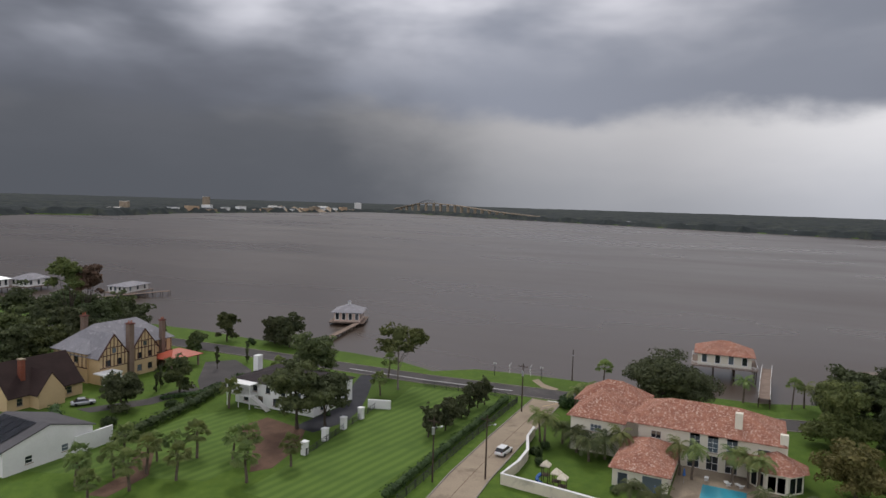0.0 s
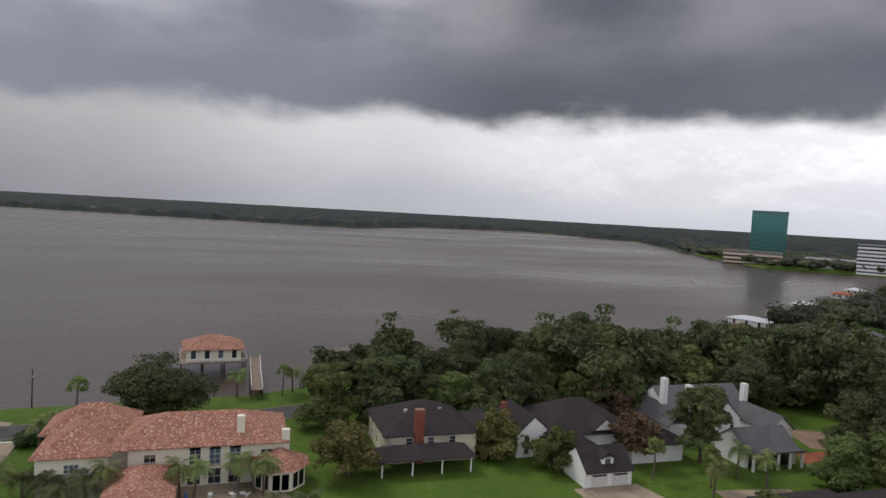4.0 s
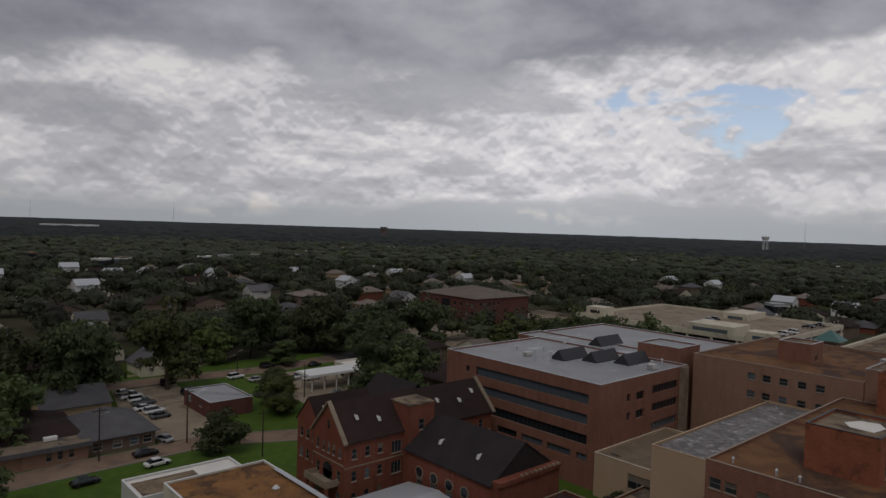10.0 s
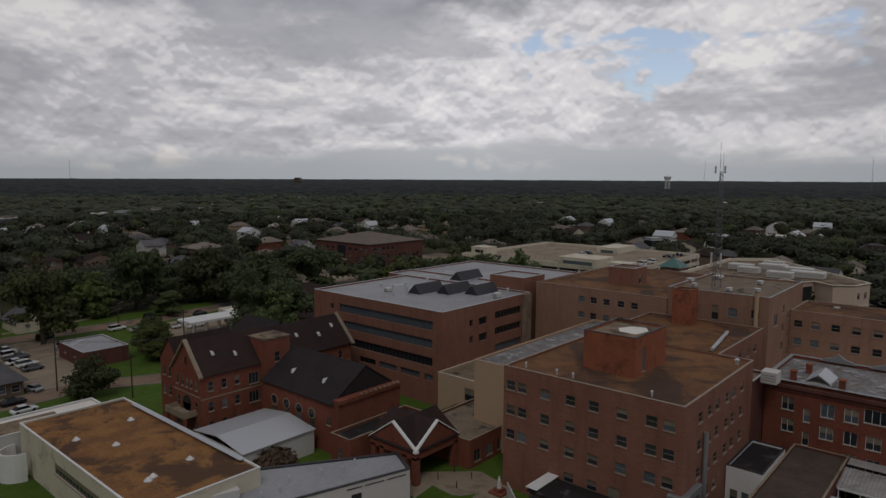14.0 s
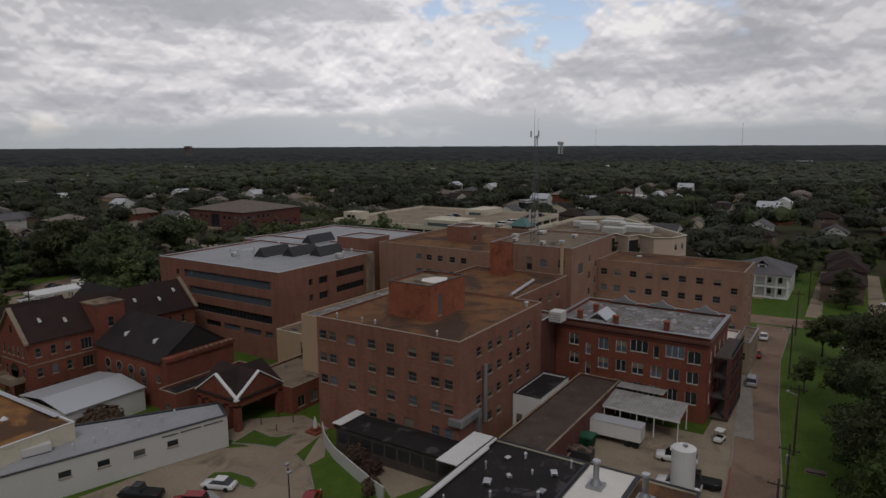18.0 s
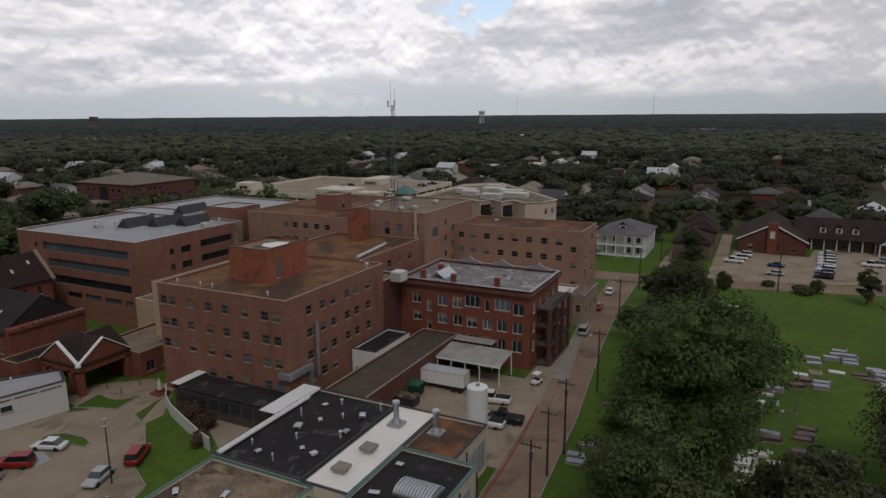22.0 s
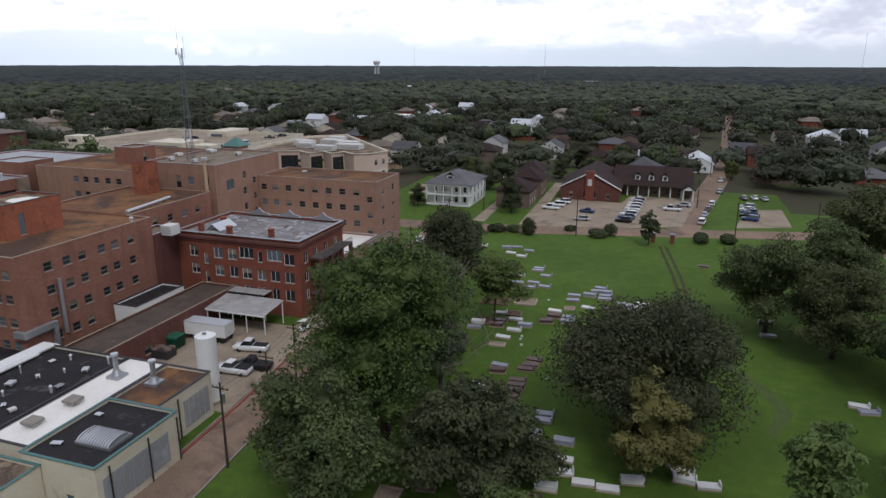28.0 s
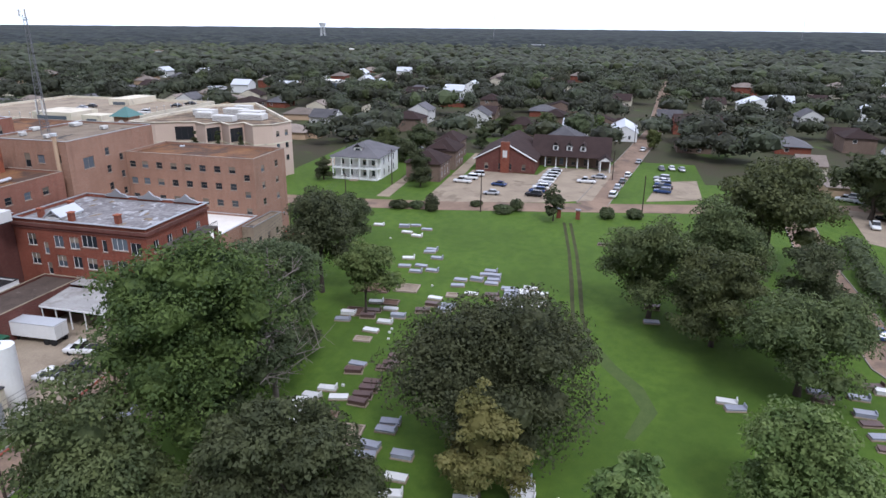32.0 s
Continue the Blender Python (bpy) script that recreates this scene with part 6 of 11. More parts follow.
# entrance balcony with round-headed door
bal = part("balcony", boxes((54.6, 56.98, 87.4, 93.8, 4.0, 4.3)), "concrete_pale", cv)
part("balustrade", boxes((54.6, 54.75, 87.4, 93.8, 4.3, 5.1), (54.75, 56.95, 87.4, 87.55, 4.3, 5.1), (54.75, 56.95, 93.65, 93.8, 4.3, 5.1)), "concrete_pale", bal)
for y in (87.7, 93.5):
    part("pier", boxes((54.7, 55.2, y - 0.25, y + 0.25, 0, 4.0)), "brick_red", bal)
part("arched_door", tube((56.9, 90.6, 5.6), (57.05, 90.6, 5.6), 1.3, 1.3, 20), "glass", cv)
part("door_leaf", boxes((56.9, 57.05, 89.3, 91.9, 4.31, 5.6)), "glass", cv)
# square stair tower
walls(cv, (68.6, 74.0, 84.6, 89.6), 0, 15.2, "brick_red", {"s": grid([2.7], [11.0, 7.6, 4.2], 1.2, 1.8)})
part("tower_roof", boxes((68.5, 74.1, 84.5, 89.7, 15.2, 15.45)), "roof_tan", cv)
# rear wing
walls(cv, (74.0, 91.3, 87.6, 97.4), 0, 10.4, "brick_red", {"s": grid([5.5, 8.5, 11.5, 14.5], [7.4, 4.0], 0.95, 1.6)})
part("roof", gable(70.5, 91.2, 87.6, 97.4, 10.4, 5.0, "x", 0.4), "shingle", cv)
gable_ends("gable", (74.0, 91.3, 87.6, 97.4, 10.4, 5.0, "x"), "brick_red", cv)
part("coping", gable(91.2, 91.7, 87.6, 97.4, 10.55, 5.05, "x", 0.6, 0.3), "concrete_pale", cv)
part("roof", gable(76.0, 86.0, 97.5, 110, 10.2, 4.4, "y", 0.4), "shingle_dark", cv)
walls(cv, (76.2, 85.8, 97.45, 109.8), 0, 10.2, "brick_red", {"w": grid([2, 5, 8, 11], [7.2, 3.8], 0.95, 1.6)})
# roof ventilator triangles
for x, y, z in ((60.5, 88.2, 13.7), (64.5, 87.6, 13.0), (60.0, 97.0, 13.2), (79.5, 90.2, 13.1), (84.5, 89.6, 12.5), (88.5, 90.6, 13.5)):
    bm = bmesh.new()
    a = [bm.verts.new(p) for p in ((x - 0.3, y - 0.5, z), (x + 0.3, y - 0.5, z), (x, y - 0.45, z + 0.75), (x, y + 0.7, z + 0.7))]
    for f in ((0, 1, 2), (1, 3, 2), (3, 0, 2)):
        bm.faces.new([a[i] for i in f])
    part("roof_vent", bm, "white", cv)
for d in ((57.0, 69.0, 85.94, 86.0, 6.9, 7.1), (56.93, 57.0, 86.0, 95.2, 7.3, 7.5), (74.0, 91.3, 87.54, 87.6, 6.6, 6.8)):
    part("string_course", boxes(d), "concrete_pale", cv)

ch = thing("chapel", "red brick chapel with dark slate roof and arched windows", "chapel", (75, 74, 0))
arch = [(u - 0.75, u + 0.75, 3.0, 5.6, (3, 4)) for u in (3.4, 6.9, 10.4, 13.8)] + [(17.6, 18.6, 4.6, 5.9, (2, 1))]
walls(ch, (68.1, 81.9, 64.0, 84.5), 0, 8.5, "brick_red", {"w": arch})
for u in (3.4, 6.9, 10.4, 13.8):
    y = 84.5 - u
    part("window_arch", tube((68.02, y, 5.6), (68.2, y, 5.6), 0.75, 0.75, 20), "glass", ch)
    part("arch_rim", tube((68.05, y, 5.6), (68.12, y, 5.6), 0.95, 0.95, 20), "concrete_pale", ch)
part("roof", gable(68.1, 81.9, 65.2, 84.6, 8.5, 4.6, "y", 0.45), "shingle_dark", ch)
gable_ends("gable", (68.1, 81.9, 65.2, 84.5, 8.5, 4.5, "y"), "shingle_dark", ch)
part("parapet", boxes((68.05, 81.95, 63.6, 65.1, 8.5, 9.1)), "brick_red", ch)
for k in range(9):
    part("dentil", boxes((72.5 + 1.05 * k, 72.8 + 1.05 * k, 63.4, 63.9, 9.1, 9.4)), "concrete_pale", ch)
for y in (79.0, 70.5):
    bm = bmesh.new()
    a = [bm.verts.new(p) for p in ((70.3, y - 0.3, 10.1), (70.3, y + 0.3, 10.1), (70.35, y, 10.9), (71.5, y, 10.9))]
    for f in ((0, 1, 2), (1, 3, 2), (3, 0, 2)):
        bm.faces.new([a[i] for i in f])
    part("roof_vent", bm, "white", ch)
block("sacristy", "low red brick sacristy with dark parapet roof", "chapel annex", (66.0, 82.5, 58.8, 63.3), 0, 4.4, "brick_red", "roof_black", {"w": grid([2.2], [1.2], 1.0, 1.6)}, rise=0.4, cap="concrete_pale")

wsr = thing("white_shed", "low shed with ribbed white metal roof", "shed", (60, 75, 0))
walls(wsr, (53.6, 66.6, 68.2, 81.8), 0, 3.9, "grey_wall")
part("roof", gable(53.6, 66.6, 68.2, 81.8, 3.95, 0.9, "x", 0.3, 0.12), "alu", wsr)
block("white_shed", "small flat white porch roof", "shed", (50.4, 53.4, 70.0, 75.5), 0, 2.9, "grey_wall", "roof_white", rise=0.12)

# porte-cochere with crossing gables
pc = thing("entrance_porch", "red brick entrance porch with crossing brown gables", "porch", (73.2, 52.4, 0))
x0, x1, y0, y1 = 68.8, 78.2, 47.8, 57.2
for px, py in ((x0, y0), (x1 - 0.9, y0), (x0, y1 - 0.9), (x1 - 0.9, y1 - 0.9), (x0, (y0 + y1) / 2 + 1.9), (x0, (y0 + y1) / 2 - 2.8)):
    part("pier", boxes((px, px + 0.9, py, py + 0.9, 0, 4.2)), "brick_red", pc)
part("beam", boxes((x0, x1, y0, y0 + 0.6, 3.9, 5.2), (x0, x1, y1 - 0.6, y1, 3.9, 5.2), (x0, x0 + 0.6, y0 + 0.6, y1 - 0.6, 3.9, 5.2), (x1 - 0.6, x1, y0 + 0.6, y1 - 0.6, 3.9, 5.2)), "brick_red", pc)
part("roof", gable(x0, x1, y0, y1, 5.2, 3.2, "x", 0.25), "shingle", pc)
part("roof", gable(x0, x1, y0, y1, 5.2, 3.22, "y", 0.25), "shingle", pc)
gable_ends("gable", (x0, x1, y0, y1, 5.2, 3.1, "x"), "brick_red", pc)
gable_ends("gable", (x0, x1, y0, y1, 5.2, 3.1, "y"), "brick_red", pc)
for ax in "xy":
    b0 = gable(x0 - 0.05, x0 + 0.2, y0, y1, 5.25, 3.25, "x", 0.3, 0.22) if ax == "x" else gable(x0, x1, y0 - 0.05, y0 + 0.2, 5.25, 3.27, "y", 0.3, 0.22)
    part("verge_board", b0, "white", pc)
block("cloister", "low red brick cloister with mossy grey roof", "corridor", (78.3, 96.5, 45.6, 57.0), 0, 4.2, "brick_red", "roof_dirt", {"s": grid([2, 5, 8], [0.8], 1.6, 1.8, (2, 1)), "w": grid([3, 8], [0.8], 1.6, 1.8, (2, 1))}, rise=0.35, cap="concrete_pale")
hg = thing("roof_hedge", "clipped green hedge planted beside the cloister", "hedge", (90, 60, 0))
rs = np.random.RandomState(5)
part("foliage", crown_mesh(77, [(83 + 2 * i, 60.5, 1.4, 1.5, 1.3) for i in range(7)], 2200, 0.25, "leaf_oak", "hedge"), "leaf_oak", hg)

# long white wing along the round drive
lw = poly_block("clinic_wing", "long low white clinic wing with grey roof", "clinic", [(33.0, 55.0), (65.0, 45.3), (67.6, 50.3), (49.5, 62.0), (38.0, 64.5)], 0, 4.7, "grey_wall", "roof_grey", {0: [(11.5, 13.0, 2.5, 3.4), (16.0, 17.5, 2.5, 3.4), (20.4, 21.9, 2.5, 3.4), (24.8, 26.3, 2.5, 3.4)]}, cap="steel_dark", rise=0.12)
bars = part("wall_letter_bar", boxes(*[(24.2 + 0.36 * k, 24.46 + 0.36 * k, -0.05, -0.01, 4.1, 4.32) for k in range(24) if k not in (6, 15)]), "steel_dark", lw)
bars.matrix_basis = pose(33.0, 55.0, 0, 0, 0, math.degrees(math.atan2(-9.7, 32.0)))
roof_box((44.0, 56.8, 4.7), (3.4, 1.8, 1.2), "grey_wall", "long grey air unit on the clinic roof", "air_unit", -17)
for x, y in ((52, 54.5), (56, 53.0), (47, 53.5), (49.5, 53.0), (58.5, 51.5), (61, 52.0)):
    vent((x, y, 4.7), 0.1, 0.8)

# brown-roofed clinic
block("clinic", "cream clinic with large rusty brown flat roof", "clinic", (33.6, 49.0, 56.5, 96.6), 0, 6.9, "cream", "roof_orange", {"w": [(14.0, 33.0, 3.6, 5.2, (16, 1))], "s": grid([4, 9], [3.4], 1.6, 1.2)}, rise=0.25, cap="white")
block("clinic", "lower cream clinic part with pale roof edge", "clinic", (30.4, 47.0, 96.8, 105.0), 0, 5.4, "grey_wall", "roof_white", rise=0.3, cap="white")
part("roof_stain", boxes((31.2, 40.5, 97.6, 103.6, 5.402, 5.41)), "roof_tan")
bpy.data.objects["roof_stain"].parent = bpy.data.objects["clinic.001"]
bpy.data.objects["roof_stain"].matrix_parent_inverse = bpy.data.objects["clinic.001"].matrix_basis.inverted()
rt = thing("round_wall", "low white curved garden wall", "wall", (30.5, 93.5, 0))
bm = bmesh.new()
prev = None
for k in range(13):
    a = radians(90 + 15 * k)
    ring = [bm.verts.new((32.8 + r * math.cos(a), 94.0 + r * 0.9 * math.sin(a), z)) for r in (2.6, 2.9) for z in (0, 4.2)]
    if prev:
        for q in ((0, 1), (1, 3), (3, 2)):
            bm.faces.new((prev[q[0]], prev[q[1]], ring[q[1]], ring[q[0]]))
    prev = ring
bmesh.ops.recalc_face_normals(bm, faces=bm.faces)
part("shell", bm, "white", rt)
part("trim_strip", boxes((48.2, 49.05, 60, 92, 7.26, 7.34)), "alu", lw)
for x, y in ((38, 64), (38.9, 64.6), (44.5, 66), (40, 78), (45.5, 86), (37, 84)):
    root = thing("roof_dome", "small white domed roof vent", "roof vent", (x, y, 6.9), 0, "roof vents")
    p = part("dome", tube((0, 0, 0.1), (0, 0, 0.45), 0.45, 0.2, 12), "white")
    p.parent = root
    p = part("collar", tube((0, 0, 0), (0, 0, 0.1), 0.55, 0.55, 12), "alu")
    p.parent = root

# ---------------------------------------------------------------- named buildings round the hospital
def house(label, b, eave, rise, wall, roof, shape="hip", axis="x", openings=None, name="house", category="house", over=0.6, trim="white", chimney=None, turn=None, bars=(1, 2)):
    root = thing(name, label, category, ((b[0] + b[1]) / 2, (b[2] + b[3]) / 2, 0))
    walls(root, b, 0, eave, wall, openings, bars, trim)
    if shape == "hip":
        part("roof", hip(*b, eave, rise, over), roof, root)
    else:
        part("roof", gable(*b, eave, rise, axis, over), roof, root)
        gable_ends("gable", (*b, eave, rise - 0.05, axis), wall, root)
    if chimney:
        x, y, z = chimney
        c = part("chimney", boxes((x - 0.45, x + 0.45, y - 0.6, y + 0.6, eave - 0.5, z)), "brick_red", root)
        part("chimney_cap", boxes((x - 0.55, x + 0.55, y - 0.7, y + 0.7, z, z + 0.15)), "concrete_pale", c)
    if turn is not None:
        root.rotation_euler.z = radians(turn)
    return root


# office building with the brown hipped roof
fb = house("three-storey dark brick office with brown hipped roof", (212.0, 248.5, 213.0, 253.0), 12.6, 4.0, "brick_dark", "shingle_tan", "hip", openings={"w": grid([5, 9, 13], [8.6, 4.8], 1.6, 1.6) + [(16.5, 22.5, 1.0, 11.0, (4, 5))] + grid([26, 30, 34, 37.5], [8.6, 4.8], 1.6, 1.6), "s": grid([3, 6, 9, 12, 15], [9.2], 1.4, 1.5) + grid([4, 12, 20, 28, 33], [5.2, 1.2], 1.4, 1.8)}, name="office_building", category="office", trim="steel_dark", bars=(1, 1))
part("entrance_canopy", boxes((203.0, 211.9, 229.0, 239.0, 3.6, 4.6)), "concrete_pale", fb)
for y in (229.6, 238.4):
    part("canopy_post", boxes((203.3, 203.8, y - 0.25, y + 0.25, 0, 3.6)), "concrete_pale", fb)
slab("pavement", [(150, 175), (200, 190), (200, 268), (188, 268), (178, 222), (140, 205)], "concrete_pale", "pale concrete car park before the office", "car park", 0.03)
slab("pavement", [(250, 180), (285, 175), (292, 238), (256, 240)], "concrete_pale", "pale concrete car park beside the office", "car park", 0.03)
house("two-storey brown brick house among oaks", (172, 190, 300, 316), 7.0, 2.6, "brick_brown", "shingle_tan", openings={"w": grid([4, 8, 12], [4.2, 1.2], 1.2, 1.5), "s": grid([4, 9, 14], [4.2, 1.2], 1.2, 1.5)})

# parking garage
gr = thing("parking_garage", "cream concrete parking garage with open decks", "garage", (246, 125, 0))
for z in (0.3, 3.2, 6.1, 9.0):
    deck = part("deck", boxes((214, 279, 84, 158, z + 2.6, z + 2.9)), "concrete_pale", gr)
    for b in ((213.6, 279.4, 83.6, 84.0), (213.6, 279.4, 158.0, 158.4), (213.6, 214.0, 84.0, 158.0), (279.0, 279.4, 84.0, 158.0)):
        part("spandrel", boxes((*b, z + 2.2, z + 3.9 if z > 8 else z + 3.6)), "cream", deck)
for k in range(9):
    x = 214.6 + 7.95 * k
    for y in (83.8, 157.6):
        part("column", boxes((x, x + 0.7, y - 0.1, y + 0.5, 0, 12)), "cream", gr)
for k in range(9):
    y = 86 + 8.6 * k
    part("column", boxes((213.8, 214.4, y, y + 0.7, 0, 12)), "cream", gr)
# added dark block stands in for the shade inside the open decks
part("core", boxes((216, 278, 86, 156, 0.05, 11.0)), "stone_dark", gr)
for b, z in (((213.5, 226, 96, 112), 15.3), ((262, 279, 112, 122), 14.4), ((220, 227, 150, 158.3), 15.2), ((213.5, 220, 84, 92), 14.8)):
    part("stair_house", boxes((*b, 11.9, z)), "cream", gr)
    part("stair_window", boxes((b[0] - 0.05, b[0] - 0.01, b[2] + 2, b[3] - 2, z - 2.4, z - 1.2)), "glass", gr)
rs = np.random.RandomState(3)
for k in range(30):
    x, y = (216 + 62 * k / 30, 84.5) if k % 2 else (215, 88 + 2.2 * k)
    lp = thing("deck_lamp", "short lamp post on the garage roof", "lamp post", (x, y, 12.9), 0, "deck lamps")
    p = part("post", boxes((-0.06, 0.06, -0.06, 0.06, 0, 1.5)), "steel")
    p.parent = lp
    p = part("head", boxes((-0.18, 0.18, -0.18, 0.18, 1.5, 1.7)), "stone_white")
    p.parent = lp
ck = thing("clock_tower", "small square clock tower with green pyramid roof", "tower", (201.5, 64, 0))
part("shaft", boxes((198.9, 204.1, 61.4, 66.6, 0, 17.2)), "brick_tan", ck)
bm = bmesh.new()
a = [bm.verts.new(p) for p in ((198, 60.5, 17.2), (205, 60.5, 17.2), (205, 67.5, 17.2), (198, 67.5, 17.2), (201.5, 64, 20.0))]
bm.faces.new(a[3::-1])
for i in range(4):
    bm.faces.new((a[i], a[(i + 1) % 4], a[4]))
part("roof", bm, "teal", ck)
part("clock_face", tube((198.88, 64, 15.0), (198.8, 64, 15.0), 1.2, 1.2, 24), "stone_white", ck)
part("clock_face", tube((201.5, 61.38, 15.0), (201.5, 61.3, 15.0), 1.2, 1.2, 24), "stone_white", ck)

# pink stepped medical building
PINK = [(204.0, 16.0), (211.5, 13.7), (253.0, 49.0), (243.0, 60.0), (197.0, 60.0), (197.0, 51.0), (202.0, 40.5), (198.5, 35.0), (204.0, 33.0), (200.0, 28.0), (205.0, 26.0), (200.5, 20.5)]
mb = poly_block("medical_building", "pinkish stepped medical building with brown roof", "medical building", PINK, 0, 15.4, "pink", "roof_tan", {5: [(5.6, 11.0, 10.9, 14.9, (3, 1))], 7: [(0.5, 5.3, 10.9, 14.9, (3, 1))], 9: [(0.4, 4.9, 10.9, 14.9, (3, 1))], 0: grid([2.0, 5.6], [12.4, 8.6, 4.8], 1.3, 1.6), 1: grid([5, 12, 19, 26, 33, 40, 47], [12.4, 8.6, 4.8], 1.3, 1.6)}, cap="cream", rise=0.8, cap_out=0.35, trim="steel_dark")
for i in (0, 1, 5, 6, 7, 8, 9, 10, 11):
    (x0, y0), (x1, y1) = PINK[i], PINK[(i + 1) % len(PINK)]
    d = Vector((x1 - x0, y1 - y0)).normalized() * 0.09
    part("string_course", prism([(x0 + d.y, y0 - d.x), (x1 + d.y, y1 - d.x), (x1 + d.y * 0.05, y1 - d.x * 0.05), (x0 + d.y * 0.05, y0 - d.x * 0.05)], 10.2, 10.6), "cream", mb)
for k, (x, y, w, d) in enumerate(((211, 36, 3, 7), (217, 30, 4, 9), (224, 34, 4, 8), (228, 42, 4, 8), (236, 44, 3, 6), (216, 46, 3, 6), (222, 50, 4, 7))):
    roof_box((x, y, 15.4), (w, d, 1.9), "grey_wall", "large grey air plant on a roof", "air_unit")
for x, y, h in ((201.4, 39.2, 14), (202.8, 32.0, 16.2), (203.6, 25.0, 13.5)):
    tree("cypress_tree", "slim dark cypress against a pink building", (x - 2.6, y), h, 1.5, "leaf_oak", 0.05, 8, 1200, 0.4, 0.12, int(x), spread=0.3)

# white house with the two-storey porch
wh = thing("colonial_house", "white two-storey house with columned double porch", "house", (218, -7.5, 0))
walls(wh, (211.5, 228.0, -15.0, -0.2), 0, 6.8, "white", {"s": grid([3, 7.5, 12], [4.2, 1.0], 1.0, 1.8), "w": grid([2.5, 5.2, 9.6, 12.4], [4.2, 0.9], 1.0, 2.0)}, trim="steel_dark")
part("roof", hip(209.0, 228.0, -15.0, -0.2, 6.9, 3.4, 0.6), "shingle_grey", wh)
dm = part("dormer", boxes((212.0, 215.0, -8.9, -6.3, 7.6, 9.2)), "white", wh)
part("dormer_roof", gable(211.8, 216.5, -8.9, -6.3, 9.2, 1.1, "x", 0.25), "shingle_grey", dm)
part("dormer_window", boxes((211.94, 211.99, -8.3, -6.9, 8.0, 9.0)), "glass", dm)
for z in (0.35, 3.5):
    fl = part("porch_floor", boxes((208.6, 211.48, -14.9, -0.3, z - 0.25, z)), "white", wh)
    part("railing", boxes((208.65, 208.72, -14.9, -0.3, z + 0.95, z + 1.02), *[(208.66, 208.7, -14.8 + 0.3 * i, -14.77 + 0.3 * i, z, z + 0.95) for i in range(48)]), "white", fl)
part("porch_beam", boxes((208.5, 211.48, -15.0, -0.2, 6.4, 6.75)), "white", wh)
for y in (-14.6, -11.8, -9.1, -6.2, -3.4, -0.6):
    part("column", tube((208.9, y, 0.1), (208.9, y, 6.4), 0.24, 0.2, 12), "white", wh)
part("steps", boxes((207.0, 208.58, -9, -6.4, 0, 0.16), (207.6, 208.58, -9, -6.4, 0.16, 0.3)), "concrete_pale", wh)

# brown brick townhouses
for i, (b, e, r) in enumerate((((213.0, 226.0, -33.0, -22.5), 5.4, 3.2), ((231.0, 243.0, -33.5, -23.5), 6.2, 3.2), ((247.0, 259.0, -31.0, -22.5), 6.4, 3.0))):
    h = house("brown brick townhouse with hipped brown roof", b, e, r, "brick_brown", "shingle", "hip", openings={"w": grid([2.5, 5, 7.5], [1.2], 1.0, 1.6) + grid([3, 7], [3.6], 0.9, 1.2), "s": grid([2.5, 6, 9.5], [1.2, 3.7], 1.0, 1.4)}, chimney=None)
    tagged(h, group="brown townhouses")
    part("dormer_roof", hip(b[0] - 0.3, b[0] + 3.0, b[2] + 3, b[3] - 3, e + 0.6, 1.3, 0.2), "shingle", h)

# brick funeral home with the long brown roof
of = thing("brick_office", "long one-storey brick office with brown roof and dormers", "office", (248, -60, 0))
walls(of, (232.0, 262.0, -59.0, -40.0), 0, 4.2, "brick_dark", {"w": grid([3.5, 8.0, 11, 15.5], [1.0], 1.2, 1.9)})
part("roof", gable(232.0, 262.0, -59.0, -40.0, 4.2, 5.0, "x", 0.6), "shingle", of)
gable_ends("gable", (232.0, 262.0, -59.0, -40.0, 4.2, 4.9, "x"), "brick_dark", of)
part("verge_board", gable(231.6, 231.85, -59.0, -40.0, 4.25, 5.0, "x", 0.7, 0.3), "white", of)
part("chimney", boxes((231.2, 231.98, -50.9, -48.1, 0, 9.9)), "brick_red", of)
part("niche_window", boxes((231.12, 231.18, -50.2, -48.8, 5.0, 7.2)), "stone_white", of)
walls(of, (247.0, 266.0, -82.0, -59.2), 0, 3.9, "brick_brown", {"w": grid([3, 7, 11, 15, 19], [0.6], 1.4, 2.2)})
part("roof", gable(244.8, 266.0, -82.0, -56.0, 3.9, 5.0, "y", 0.6), "shingle", of)
gable_ends("gable", (247.0, 266.0, -82.0, -59.2, 3.9, 4.4, "y"), "brick_brown", of)
for y in (-64.0, -68.5, -73.0):
    d = part("dormer", boxes((247.4, 250.5, y - 0.9, y + 0.9, 5.2, 6.9)), "white", of)
    part("dormer_roof", gable(247.2, 252.0, y - 0.9, y + 0.9, 6.9, 1.0, "x", 0.2), "shingle", d)
    part("dormer_window", boxes((247.33, 247.38, y - 0.5, y + 0.5, 5.5, 6.7)), "glass", d)
for y in (-61.0, -64.5, -68.0, -71.5, -75.0, -78.5):
    part("column", tube((245.2, y, 0), (245.2, y, 3.9), 0.22, 0.2, 10), "white", of)
pt = part("portico", gable(240.5, 246.0, -82.5, -78.5, 3.6, 1.5, "x", 0.3), "shingle", of)
gable_ends("pediment", (240.6, 246.0, -82.3, -78.7, 3.6, 1.3, "x"), "white", pt)
for y in (-82.0, -79.0):
    part("column", tube((240.9, y, 0), (240.9, y, 3.6), 0.25, 0.22, 10), "white", pt)
part("roof", hip(262, 284, -74, -56, 4.4, 5.4, 0.5), "shingle_grey", of)
walls(of, (262.2, 283.8, -73.8, -56.2), 0, 4.3, "brick_red", {"s": grid([4, 9, 14], [1.0], 1.2, 1.8)})
